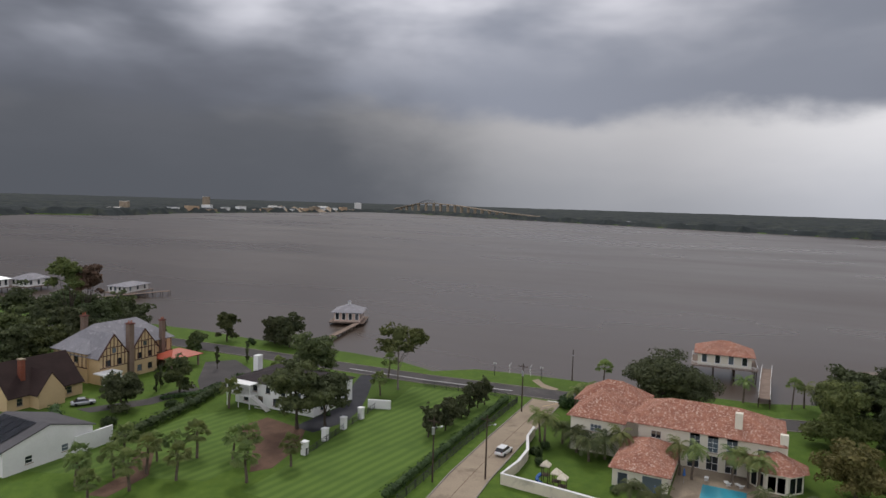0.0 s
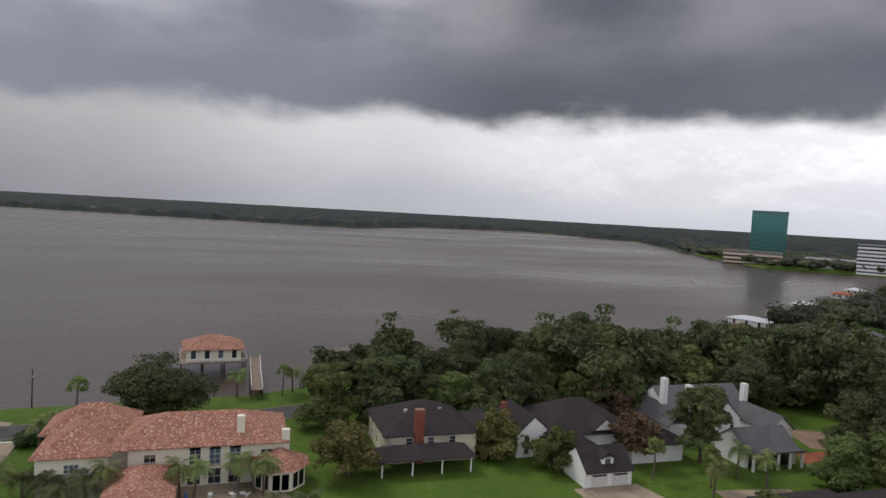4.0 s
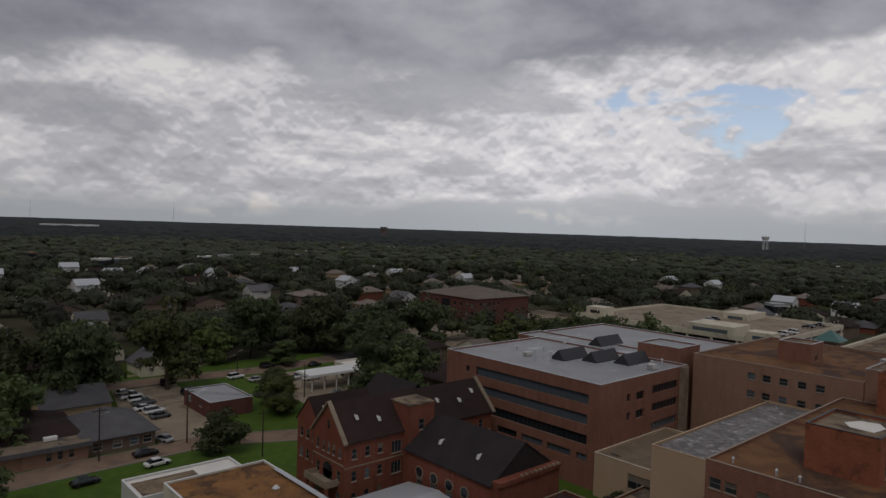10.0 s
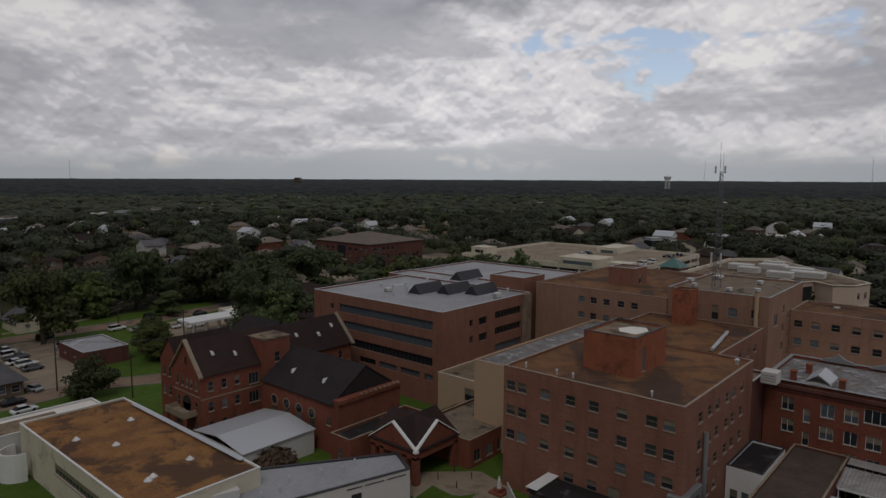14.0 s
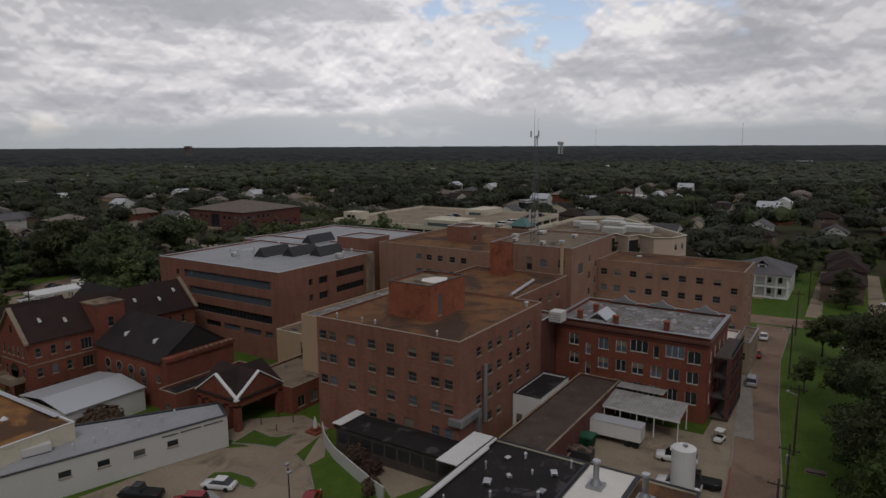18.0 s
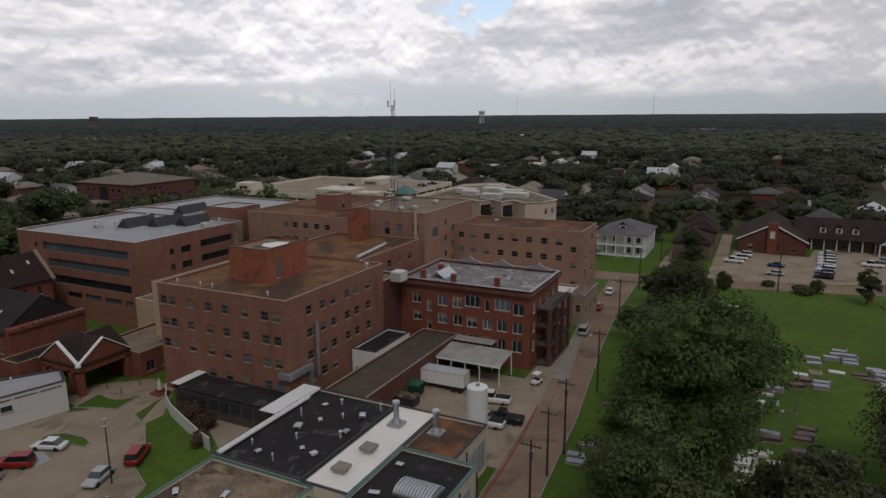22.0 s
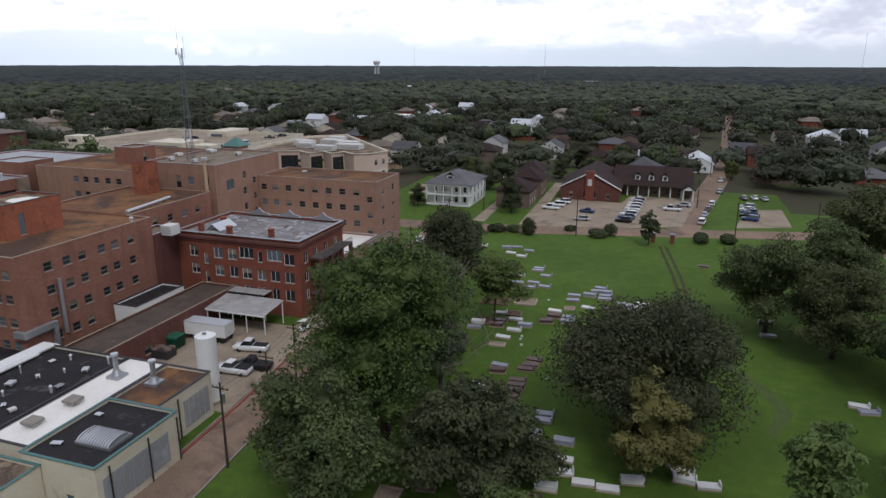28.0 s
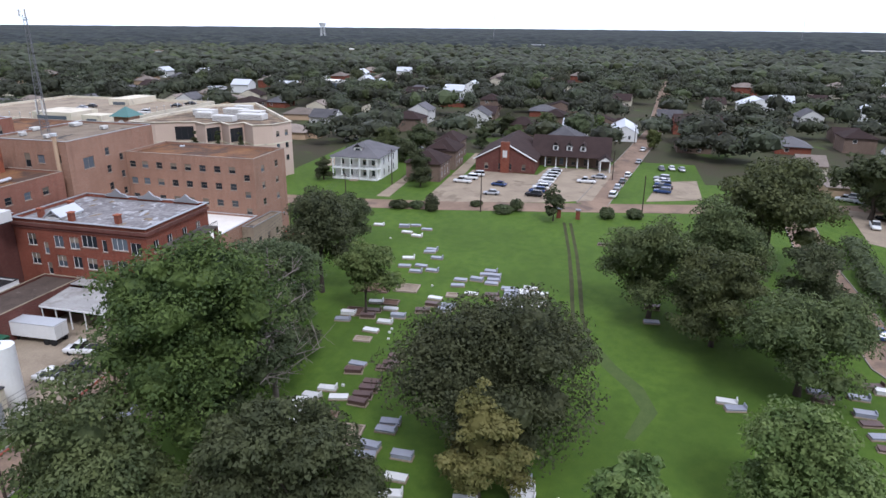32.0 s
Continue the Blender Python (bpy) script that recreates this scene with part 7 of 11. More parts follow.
house("small white house with white metal roof and dormers", (300, 312, -72, -62), 5.6, 2.8, "white", "alu", "gable", "y", openings={"w": grid([2.5, 7.5], [3.4, 1.0], 1.0, 1.4)})
house("long white house with pale metal roof", (305, 330, -92, -82), 3.6, 2.6, "white", "alu", "gable", "x", openings={"w": grid([3, 7], [1.0], 1.0, 1.4)})
house("brown brick house with dark roof and brick path", (331, 343, -128, -108), 5.6, 2.6, "brick_red", "shingle", "gable", "y", openings={"w": grid([3, 6, 13, 16], [3.4, 0.8], 1.1, 1.4)})
house("dark cottage with low hipped roof", (285, 298, -118, -106), 2.8, 3.0, "brick_brown", "shingle", "hip", openings={"w": grid([3, 8], [0.8], 1.1, 1.2)})
house("red brick house beside a car park", (186, 204, -180, -166), 3.2, 2.4, "brick_red", "shingle_grey", "gable", "x", openings={"w": grid([4, 9], [0.9], 1.4, 1.3), "n": grid([4, 9, 14], [0.9], 1.4, 1.3)})
house("white gabled house far along the street", (420, 440, -168, -150), 4.4, 3.6, "white", "alu", "gable", "x")

# car parks on that side
slab("pavement", [(190.5, -37), (233, -39), (231, -60), (244, -62), (246, -84), (203, -78), (197, -64)], "concrete_pale", "worn pale concrete car park before the office", "car park", 0.05)
slab("pavement", [(206, -92), (232, -97), (236, -108), (212, -107)], "concrete_pale", "small concrete car park with pale lines", "car park", 0.05)
slab("pavement", [(192, -24.2), (262, -22), (262, -20.5), (192, -20.5)], "concrete_pale", "concrete lane between houses", "lane", 0.045)
slab("pavement", [(192, -38.5), (262, -37), (262, -33.8), (192, -34.2)], "concrete_pale", "concrete lane beside the townhouses", "lane", 0.045)
slab("pavement", [(172, -150), (205, -158), (212, -142), (182, -138)], "concrete_pale", "pale concrete car park behind a hedge", "car park", 0.05)
slab("pavement", [(228, 2), (262, 6), (262, 14), (225, 12)], "concrete_pale", "pale car park behind the white house", "car park", 0.045)
slab("yard", [(77.6, -19.6), (96, -18.6), (124, -15.2), (124, -13), (106, -13), (106, 2), (78, 2)], "concrete_pale", "stained concrete delivery yard", "yard", 0.05)
slab("pavement", [(108, -19.8), (150, -13.6), (150, -12.2), (108, -17.0)], "kerb", "narrow concrete footway", "footway", 0.12)
bm = strip([(56, -20.9), (80, -19.9), (97, -18.3)], 0.22, -0.1, 0.2)
tagged(part("red_kerb", bm, "red_kerb"), "worn red-painted kerb", "kerb", kind="structure")

# ---------------------------------------------------------------- clinics on the other street
cl = thing("clinic_house", "low clinic with brown hipped roof and carport", "clinic", (25, 143, 0))
walls(cl, (17.8, 33.0, 134.0, 152.0), 0, 3.2, "brick_tan", {"s": [(0.8, 4.6, 0.1, 2.7, None), (8.4, 9.3, 0.9, 2.4), (10.2, 11.1, 0.9, 2.4), (12.0, 12.9, 0.9, 2.4)]})
part("roof", hip(19.5, 33.0, 139, 156, 3.6, 3.2, 0.6), "shingle", cl)
part("flat_roof", boxes((17.4, 33.4, 133.4, 141.0, 3.2, 3.5)), "roof_dirt", cl)
part("fascia", boxes((17.2, 33.6, 133.1, 133.38, 2.75, 3.55)), "shingle_grey", cl)
roof_box((27.5, 137.5, 3.5), (2.2, 1.0, 0.8), "white", "white air unit on a low roof")
house("low brick clinic with grey hipped roof", (31.8, 45.2, 135.0, 152.0), 3.1, 3.2, "brick_brown", "shingle_grey", "hip", name="clinic_house", category="clinic", openings={"s": grid([3, 6.5, 9.5, 12], [0.8], 1.6, 1.5)}, over=0.8)
house("rear clinic wing with grey gable roof", (30, 44, 160, 174), 3.4, 2.8, "stucco", "shingle_grey", "gable", "x", name="clinic_house", category="clinic", openings={"w": grid([4, 9], [0.9], 1.2, 1.4)})
block("brick_store", "low red brick building with pale flat roof", "store", (60.2, 70.4, 144.6, 160.0), 0, 3.6, "brick_dark", "roof_grey", {"w": grid([4, 10], [1.8], 1.6, 0.9)}, rise=0.2)
house("wide low building with brown hipped roof", (118, 142, 128, 148), 3.6, 3.4, "brick_brown", "shingle", "hip", name="low_hall", category="hall")
dr = thing("bank_canopy", "white flat drive-through canopy on posts", "canopy", (102, 158, 0))
part("canopy_roof", boxes((90.5, 106, 152.5, 160, 3.9, 4.5)), "white", dr)
for x in (91.5, 95.3, 99.1, 103):
    for y in (153.3, 159.2):
        part("post", boxes((x - 0.15, x + 0.15, y - 0.15, y + 0.15, 0, 3.9)), "stone_white", dr)
block("bank", "low building with white flat roof", "bank", (106.2, 117.5, 152.5, 165.5), 0, 3.9, "cream", "roof_white", {"w": grid([4, 9], [0.9], 2.0, 1.8, (2, 1))}, rise=0.5, cap="white")
slab("pavement", [(46, 134.8), (61, 134.8), (64, 160), (66, 182), (50, 182), (46, 160)], "concrete_pale", "tan concrete car park of the clinics", "car park", 0.05)
slab("pavement", [(84, 140), (118, 138), (120, 176), (84, 178)], "concrete_pale", "concrete forecourt of the drive-through", "car park", 0.045)
slab("pavement", [(120, 178), (160, 178), (160, 196), (120, 196)], "asphalt", "grey kerbside parking", "car park", 0.033)
slab("pavement", [(4, 140), (17, 140), (19, 168), (4, 170)], "concrete", "cracked brown car park", "car park", 0.045)
tagged(part("footpath", strip([(58, 197), (70, 197.5), (78, 199), (88, 203), (96, 210)], 1.6, -0.1, 0.05), "concrete_pale"), "pale curving park footpath", "path", kind="structure")

# ---------------------------------------------------------------- garden things
def palm_mesh(rs, fans, reach, kind):
    """Fronds of a palm about the head of its trunk: feathered arcs, or fans on stalks."""
    V, F = [], []

    def quad(a, b, c, d):
        n = len(V)
        V.extend([tuple(p) for p in (a, b, c, d)])
        F.append((n, n + 1, n + 2, n + 3))

    for i in range(fans):
        az = 2 * math.pi * i / fans * 2.38 + rs.uniform(-0.2, 0.2)
        tilt = radians(rs.uniform(-25, 75) if kind == "fan" else rs.uniform(5, 70))
        L = reach * rs.uniform(0.8, 1.1)
        out, side = Vector((math.cos(az), math.sin(az), 0)), Vector((-math.sin(az), math.cos(az), 0))
        if kind == "fan":
            tip = out * L * 0.55 * math.cos(tilt) + Vector((0, 0, L * 0.55 * math.sin(tilt)))
            quad(side * 0.03, tip + side * 0.03, tip - side * 0.03, side * -0.03)
            ax = (tip.normalized() + Vector((0, 0, -0.25))).normalized()
            for k in range(9):
                w = (k - 4) * 0.30
                d = ax * math.cos(w) + side * math.sin(w) + Vector((0, 0, -0.18 * abs(k - 4) * 0.4))
                n = d.cross(side if abs(k - 4) < 3 else ax).normalized()
                s = d.cross(n).normalized() * L * 0.06
                m, e = tip + d * L * 0.28, tip + d * L * 0.5 + Vector((0, 0, -0.10 * L))
                quad(tip, m + s, e, m - s)
        else:
            p, d = Vector((0, 0, 0)), (out * math.cos(tilt) + Vector((0, 0, math.sin(tilt)))).normalized()
            for k in range(9):
                q = p + d * L / 9
                d = (d + Vector((0, 0, -0.20 - 0.02 * k))).normalized()
                l = L * 0.26 * math.sin(math.pi * (k + 1.2) / 10.5)
                for sg in (1, -1):
                    for h in (0.0, 0.5):
                        b = p.lerp(q, h)
                        e = b + side * sg * l * 0.85 + d * l * 0.55 + Vector((0, 0, -l * 0.38))
                        w = (q - p) * 0.24
                        quad(b - w * 0.6, b + w, e + w * 0.3, e - w * 0.1)
                p = q
    return V, F


def palm_kind(label, height, reach, kind, seed, leaf="leaf_palm"):
    rs = np.random.RandomState(seed)
    root = thing("palm_tree", label, "palm", (0, -400, 0), 0, "garden palms")
    bm = bmesh.new()
    p = Vector((0, 0, -0.2))
    for i in range(6):
        q = Vector((0.10 * math.sin(i * 0.5), 0.06 * i, height * (i + 1) / 6))
        tube(p, q, 0.24 - 0.014 * i, 0.23 - 0.014 * i, 9, bm, cap=False)
        p = q
    t = part("trunk", bm, "palm_bark")
    t.parent = root
    v, f = palm_mesh(rs, 34 if kind == "fan" else 24, reach, kind)
    c = part("fronds", raw_mesh("fronds", v, f, leaf), leaf)
    c.parent, c.location = root, p
    return root


M["palm_bark"] = surface("fibrous_palm_bark", (0.17, 0.135, 0.105), (0.085, 0.066, 0.052), 0.95, 9.0, 1.2, 0.9, 0.6, 14.0)
M["hedge"] = foliage("hedge_leaves", (0.022, 0.048, 0.016), (0.060, 0.105, 0.032))
M["terracotta"] = surface("mottled_clay_tiles", (0.33, 0.150, 0.100), (0.19, 0.082, 0.058), 0.85, 3.2, 0.5, 0.9, 0.5, 6.0, stain=(0.50, 0.35, 0.28), stain_scale=2.6, stain_at=(0.53, 0.60))
M["slate"] = surface("grey_slate_roof", (0.25, 0.245, 0.26), (0.16, 0.155, 0.17), 0.8, 4.0, 0.4, 0.8, 0.4, 6.0, stain=(0.33, 0.32, 0.33), stain_scale=0.8)
M["timber"] = surface("dark_timber", (0.085, 0.036, 0.026), (0.05, 0.024, 0.02), 0.8, 5.0, 0.8, 0.8)
M["butter"] = surface("yellow_stucco", (0.56, 0.42, 0.24), (0.46, 0.34, 0.20), 0.85, 3.0, 0.3, 0.6)
M["deck_wood"] = surface("weathered_deck_boards", (0.25, 0.19, 0.15), (0.14, 0.105, 0.085), 0.9, 5.0, 0.6, 0.8)
M["red_tin"] = surface("red_metal_roof", (0.40, 0.075, 0.035), (0.28, 0.06, 0.03), 0.5, 3.0, 0.5, 0.6)
M["pool"] = gloss("pool_water", (0.05, 0.30, 0.38), 0.05)
M["dark_drive"] = surface("black_asphalt_drive", (0.055, 0.055, 0.062), (0.035, 0.035, 0.04), 0.9, 5.0, 0.3, 0.8)
M["solar"] = gloss("solar_panel", (0.012, 0.014, 0.022), 0.15)
PALM_FAN = palm_kind("sabal palm with a round head of fan leaves", 4.2, 2.3, "fan", 5)
PALM_TALL = palm_kind("tall sabal palm near the shore", 8.0, 2.6, "fan", 6)
PALM_DATE = palm_kind("date palm with arching grey-green fronds", 3.2, 3.6, "feather", 7, "leaf_mid")
PALM_QUEEN = palm_kind("queen palm with drooping bright fronds", 5.6, 3.4, "feather", 8)
PALM_USED = set()


def put_copy(kind, x, y, turn=0.0, scale=1.0, z=0.0):
    m = pose(x, y, z, 0, 0, turn) @ Matrix.Scale(scale, 4)
    if kind.name in PALM_USED:
        return copy_thing(kind, m)
    PALM_USED.add(kind.name)
    kind.matrix_basis = m
    return kind


def hedge(points, width, height, label, name="hedge", leaf="hedge", density=26, seed=3, size=0.2):
    """A clipped or rough hedge along a line: one leafy mass."""
    rs = np.random.RandomState(seed)
    lobes = []
    for (x0, y0), (x1, y1) in zip(points, points[1:]):
        n = max(2, int(math.dist((x0, y0), (x1, y1)) / (width * 0.5)))
        for k in range(n):
            t = (k + rs.uniform(0, 0.6)) / n
            lobes.append((x0 + (x1 - x0) * t, y0 + (y1 - y0) * t, height * rs.uniform(0.46, 0.56), width * rs.uniform(0.5, 0.62), height * rs.uniform(0.46, 0.56)))
    me = crown_mesh(seed, lobes, int(density * len(lobes)), size, leaf, name, inner=0.8)
    return tagged(part(name, me, leaf), label, "hedge", kind="structure")


def shrub(label, at, r, h, leaf="hedge", seed=1, name="shrub", count=420, group=""):
    rs = np.random.RandomState(seed)
    lobes = [(at[0], at[1], h * 0.45, r * 0.8, h * 0.5)] + [(at[0] + r * 0.5 * math.cos(a), at[1] + r * 0.5 * math.sin(a), h * rs.uniform(0.3, 0.6), r * 0.5, h * 0.34) for a in rs.uniform(0, 6.28, 6)]
    ob = part(name, crown_mesh(seed, lobes, count, max(0.16, r * 0.13), leaf, name, inner=0.75), leaf)
    return tagged(ob, label, "shrub" if name == "shrub" else "tree", group)


def fence(points, height, step, material, label, rails=(0.25, 0.9), pickets=0.0, name="fence"):
    root = thing(name, label, "fence", (*points[0], 0))
    for (x0, y0), (x1, y1) in zip(points, points[1:]):
        d = math.dist((x0, y0), (x1, y1))
        n = max(1, round(d / step))
        for k in range(n):
            x, y = x0 + (x1 - x0) * k / n, y0 + (y1 - y0) * k / n
            part("post", boxes((x - 0.06, x + 0.06, y - 0.06, y + 0.06, 0, height)), material, root)
        for r in rails:
            part("rail", tube((x0, y0, height * r), (x1, y1, height * r), 0.035, 0.035, 4), material, root)
        if pickets:
            m = int(d / pickets)
            bm = bmesh.new()
            for k in range(m):
                x, y = x0 + (x1 - x0) * k / m, y0 + (y1 - y0) * k / m
                tube((x, y, 0.05), (x, y, height), 0.02, 0.02, 4, bm, cap=False)
            part("picket_panel", bm, material, root)
    return root


def utility_pole(x, y, h=10.0, arm=0.0, lamp=False, box=False, label="weathered wooden utility pole with cross-arm", mat="pole"):
    root = thing("utility_pole", label, "utility pole", (x, y, 0), 0, "utility poles")
    part("shaft", tube((x, y, -0.2), (x, y, h), 0.16, 0.10, 9), mat, root)
    dx_, dy_ = 1.1 * math.cos(arm), 1.1 * math.sin(arm)
    bm = tube((x - dx_, y - dy_, h - 0.7), (x + dx_, y + dy_, h - 0.7), 0.07, 0.07, 6)
    for k in (-0.9, -0.35, 0.35, 0.9):
        tube((x + dx_ * k, y + dy_ * k, h - 0.64), (x + dx_ * k, y + dy_ * k, h - 0.42), 0.05, 0.03, 6, bm)
    part("cross_arm", bm, mat, root)
    if box:
        part("transformer", tube((x + 0.38, y + 0.1, h - 2.6), (x + 0.38, y + 0.1, h - 1.5), 0.24, 0.24, 12), "steel", root)
    if lamp:
        part("lamp_arm", tube((x, y, h - 1.6), (x + 1.4 * math.cos(arm), y + 1.4 * math.sin(arm), h - 1.2), 0.035, 0.03, 6), "steel", root)
        part("lamp_head", boxes((x + 1.4 * math.cos(arm) - 0.3, x + 1.4 * math.cos(arm) + 0.3, y + 1.4 * math.sin(arm) - 0.14, y + 1.4 * math.sin(arm) + 0.14, h - 1.3, h - 1.15)), "steel", root)
    return root


def wires(points, sag=0.5, label="slack overhead wires between wooden poles", n=(-0.8, 0.0, 0.8)):
    root = thing("overhead_line", label, "overhead line", points[0])
    for o in n:
        bm, last = bmesh.new(), None
        for a, b in zip(points, points[1:]):
            a, b = Vector(a), Vector(b)
            s = Vector((-(b - a).y, (b - a).x, 0)).normalized() * o
            for k in range(9):
                t = k / 8
                p = a.lerp(b, t) + s + Vector((0, 0, -4 * sag * t * (1 - t)))
                ring = [bm.verts.new(p + Vector((0, c * 0.02, d * 0.02))) for c, d in ((1, 0), (0, 1), (-1, 0), (0, -1))]
                if last:
                    for i in range(4):
                        bm.faces.new((last[i], last[(i + 1) % 4], ring[(i + 1) % 4], ring[i]))
                last = ring
        part("wire", bm, "steel_dark", root)
    return root


# ---------------------------------------------------------------- vehicles
def car_mesh(length, width, profile, half_top=0.78):
    """A rounded body drawn from side stations: x, sill height, shoulder height, half width."""
    bm = bmesh.new()
    rows = []
    for x, z0, z1, w in profile:
        w *= width / 2
        pts = [(w * 0.86, z0), (w * 0.99, z0 + 0.12), (w, (z0 + z1) / 2), (w * 0.95, z1 - 0.06), (w * 0.84, z1)]
        rows.append([bm.verts.new((x * length, s * a, b)) for s, seq in ((1, pts), (-1, pts[::-1])) for a, b in seq])
    for a, b in zip(rows, rows[1:]):
        for i in range(10):
            bm.faces.new((a[i], a[(i + 1) % 10], b[(i + 1) % 10], b[i]))
    bm.faces.new(rows[0][::-1])
    bm.faces.new(rows[-1])
    bmesh.ops.recalc_face_normals(bm, faces=bm.faces)
    return bm


CAR_PAINT = {}


def paint(color):
    if color not in CAR_PAINT:
        CAR_PAINT[color] = gloss("car_paint", color, 0.22, 0.1)
    return CAR_PAINT[color]


CARS = {}


def car(style, color, cname, x, y, turn, group="parked cars", z=0.05, where="parked on concrete"):
    """A parked car; each style and colour is built once and then copied."""
    key = (style, color)
    m = pose(x, y, z, 0, 0, turn)
    if key in CARS:
        return copy_thing(CARS[key], m)
    L, Wd, H = {"sedan": (4.6, 1.8, 1.45), "suv": (4.8, 1.92, 1.78), "pickup": (5.6, 1.98, 1.85), "hatch": (4.2, 1.78, 1.5), "van": (5.2, 2.0, 2.1)}[style]
    root = thing({"sedan": "car", "suv": "suv", "pickup": "pickup_truck", "hatch": "car", "van": "van"}[style], cname + " " + {"sedan": "saloon car", "suv": "sport utility vehicle", "pickup": "pickup truck", "hatch": "hatchback car", "van": "delivery van"}[style] + " " + where, "car" if style != "pickup" else "truck", (0, 0, 0), 0, group)
    sh = {"sedan": 0.92, "suv": 1.08, "pickup": 1.1, "hatch": 0.95, "van": 1.15}[style]
    b = part("body", car_mesh(L, Wd, [(-0.5, 0.42, sh - 0.2, 0.86), (-0.47, 0.26, sh - 0.02, 0.94), (-0.3, 0.22, sh, 1.0), (0.18, 0.22, sh, 1.0), (0.30, 0.22, sh - 0.05, 1.0), (0.46, 0.26, sh - 0.18, 0.93), (0.5, 0.4, sh - 0.3, 0.82)]), paint(color), None, smooth=True)
    b.parent = root
    roofs = {"sedan": (-0.40, -0.22, 0.08, 0.24), "suv": (-0.485, -0.43, 0.06, 0.22), "pickup": (-0.06, -0.03, 0.16, 0.28), "hatch": (-0.48, -0.36, 0.08, 0.26), "van": (-0.49, -0.47, 0.24, 0.40)}[style]
    bm = bmesh.new()
    lo, hi, wl, wh_ = sh - 0.05, H - 0.05, Wd * 0.44, Wd * 0.36
    a = [bm.verts.new((roofs[i] * L, s * w, zz)) for i, w, zz in ((0, wl, lo), (1, wh_, hi), (2, wh_, hi), (3, wl, lo)) for s in (1, -1)]
    for q in ((0, 1, 3, 2), (2, 3, 5, 4), (4, 5, 7, 6), (0, 2, 4, 6), (1, 7, 5, 3)):
        bm.faces.new([a[i] for i in q])
    bmesh.ops.recalc_face_normals(bm, faces=bm.faces)
    p = part("glazing", bm, "car_glass")
    p.parent = root
    p = part("roof_panel", boxes((roofs[1] * L - 0.05, roofs[2] * L + 0.05, -wh_ - 0.03, wh_ + 0.03, hi - 0.01, hi + 0.06), bevel=0.02), paint(color))
    p.parent = root
    if style == "pickup":
        p = part("load_bed", boxes((-0.48 * L, -0.08 * L, -Wd * 0.40, Wd * 0.40, sh - 0.02, sh + 0.012)), "rubber")
        p.parent = root
    wheel = None
    for wx in (-0.30, 0.31):
        for s in (1, -1):
            if wheel is None:
                bm = bmesh.new()
                tube((0, -0.11, 0), (0, 0.11, 0), 0.33, 0.33, 16, bm)
                wheel = mesh_of("wheel", bm)
            p = part("wheel", wheel, "rubber")
            p.parent, p.location = root, (wx * L, s * Wd * 0.44, 0.33)
    for s in (1, -1):
        p = part("headlight", boxes((0.462 * L, 0.488 * L, s * Wd * 0.33 - 0.16, s * Wd * 0.33 + 0.16, sh - 0.34, sh - 0.2), bevel=0.02), "lamp")
        p.parent = root
        p = part("tail_light", boxes((-0.497 * L, -0.478 * L, s * Wd * 0.36 - 0.1, s * Wd * 0.36 + 0.1, sh - 0.34, sh - 0.12), bevel=0.02), "lamp_red")
        p.parent = root
    root.matrix_basis = m
    CARS[key] = root
    return root


WHITE, RED, SILVER, BLACK, BLUE, GREY, BEIGE = (0.75, 0.75, 0.74), (0.28, 0.012, 0.012), (0.42, 0.43, 0.45), (0.012, 0.012, 0.014), (0.03, 0.06, 0.16), (0.11, 0.115, 0.125), (0.36, 0.31, 0.25)
PAINTS = [(WHITE, "white"), (SILVER, "silver"), (BLACK, "black"), (GREY, "grey"), (RED, "red"), (BLUE, "dark blue"), (BEIGE, "beige")]

# ---------------------------------------------------------------- lake side: lawns, drives, hedges
def mown():
    """Mown lawn with stripes along the plot."""
    m = bpy.data.materials.new("mown_lawn")
    m.use_nodes = True
    N = Nodes(m.node_tree)
    geo = N.add("ShaderNodeNewGeometry").outputs["Position"]
    s = N.add("ShaderNodeSeparateXYZ")
    N.put(s.inputs[0], geo)
    wave = N.math("SINE", N.math("ADD", N.math("MULTIPLY", N.math("ADD", s.outputs[1], N.math("MULTIPLY", s.outputs[0], 0.13)), 3.1), N.math("MULTIPLY", N.noise(geo, 0.15, 3.0), 3.0)))
    col = N.mix(N.smooth(wave, -0.9, 0.9), (0.076, 0.130, 0.024, 1), (0.106, 0.168, 0.032, 1))
    col = N.mix(N.math("MULTIPLY", N.smooth(N.noise(geo, 0.12, 5.0, 0.6), 0.45, 0.7), 0.5), col, (0.060, 0.105, 0.022, 1))
    col = N.mix(N.math("MULTIPLY", N.smooth(N.noise(geo, 9.0, 3.0, 0.7), 0.4, 0.8), 0.35), col, (0.045, 0.085, 0.018, 1))
    b = N.add("ShaderNodeBsdfPrincipled")
    N.put(b.inputs["Base Color"], col)
    b.inputs["Roughness"].default_value = 0.9
    b.inputs["Specular IOR Level"].default_value = 0.15
    N.tree.links.new(b.outputs[0], N.add("ShaderNodeOutputMaterial").inputs[0])
    return m


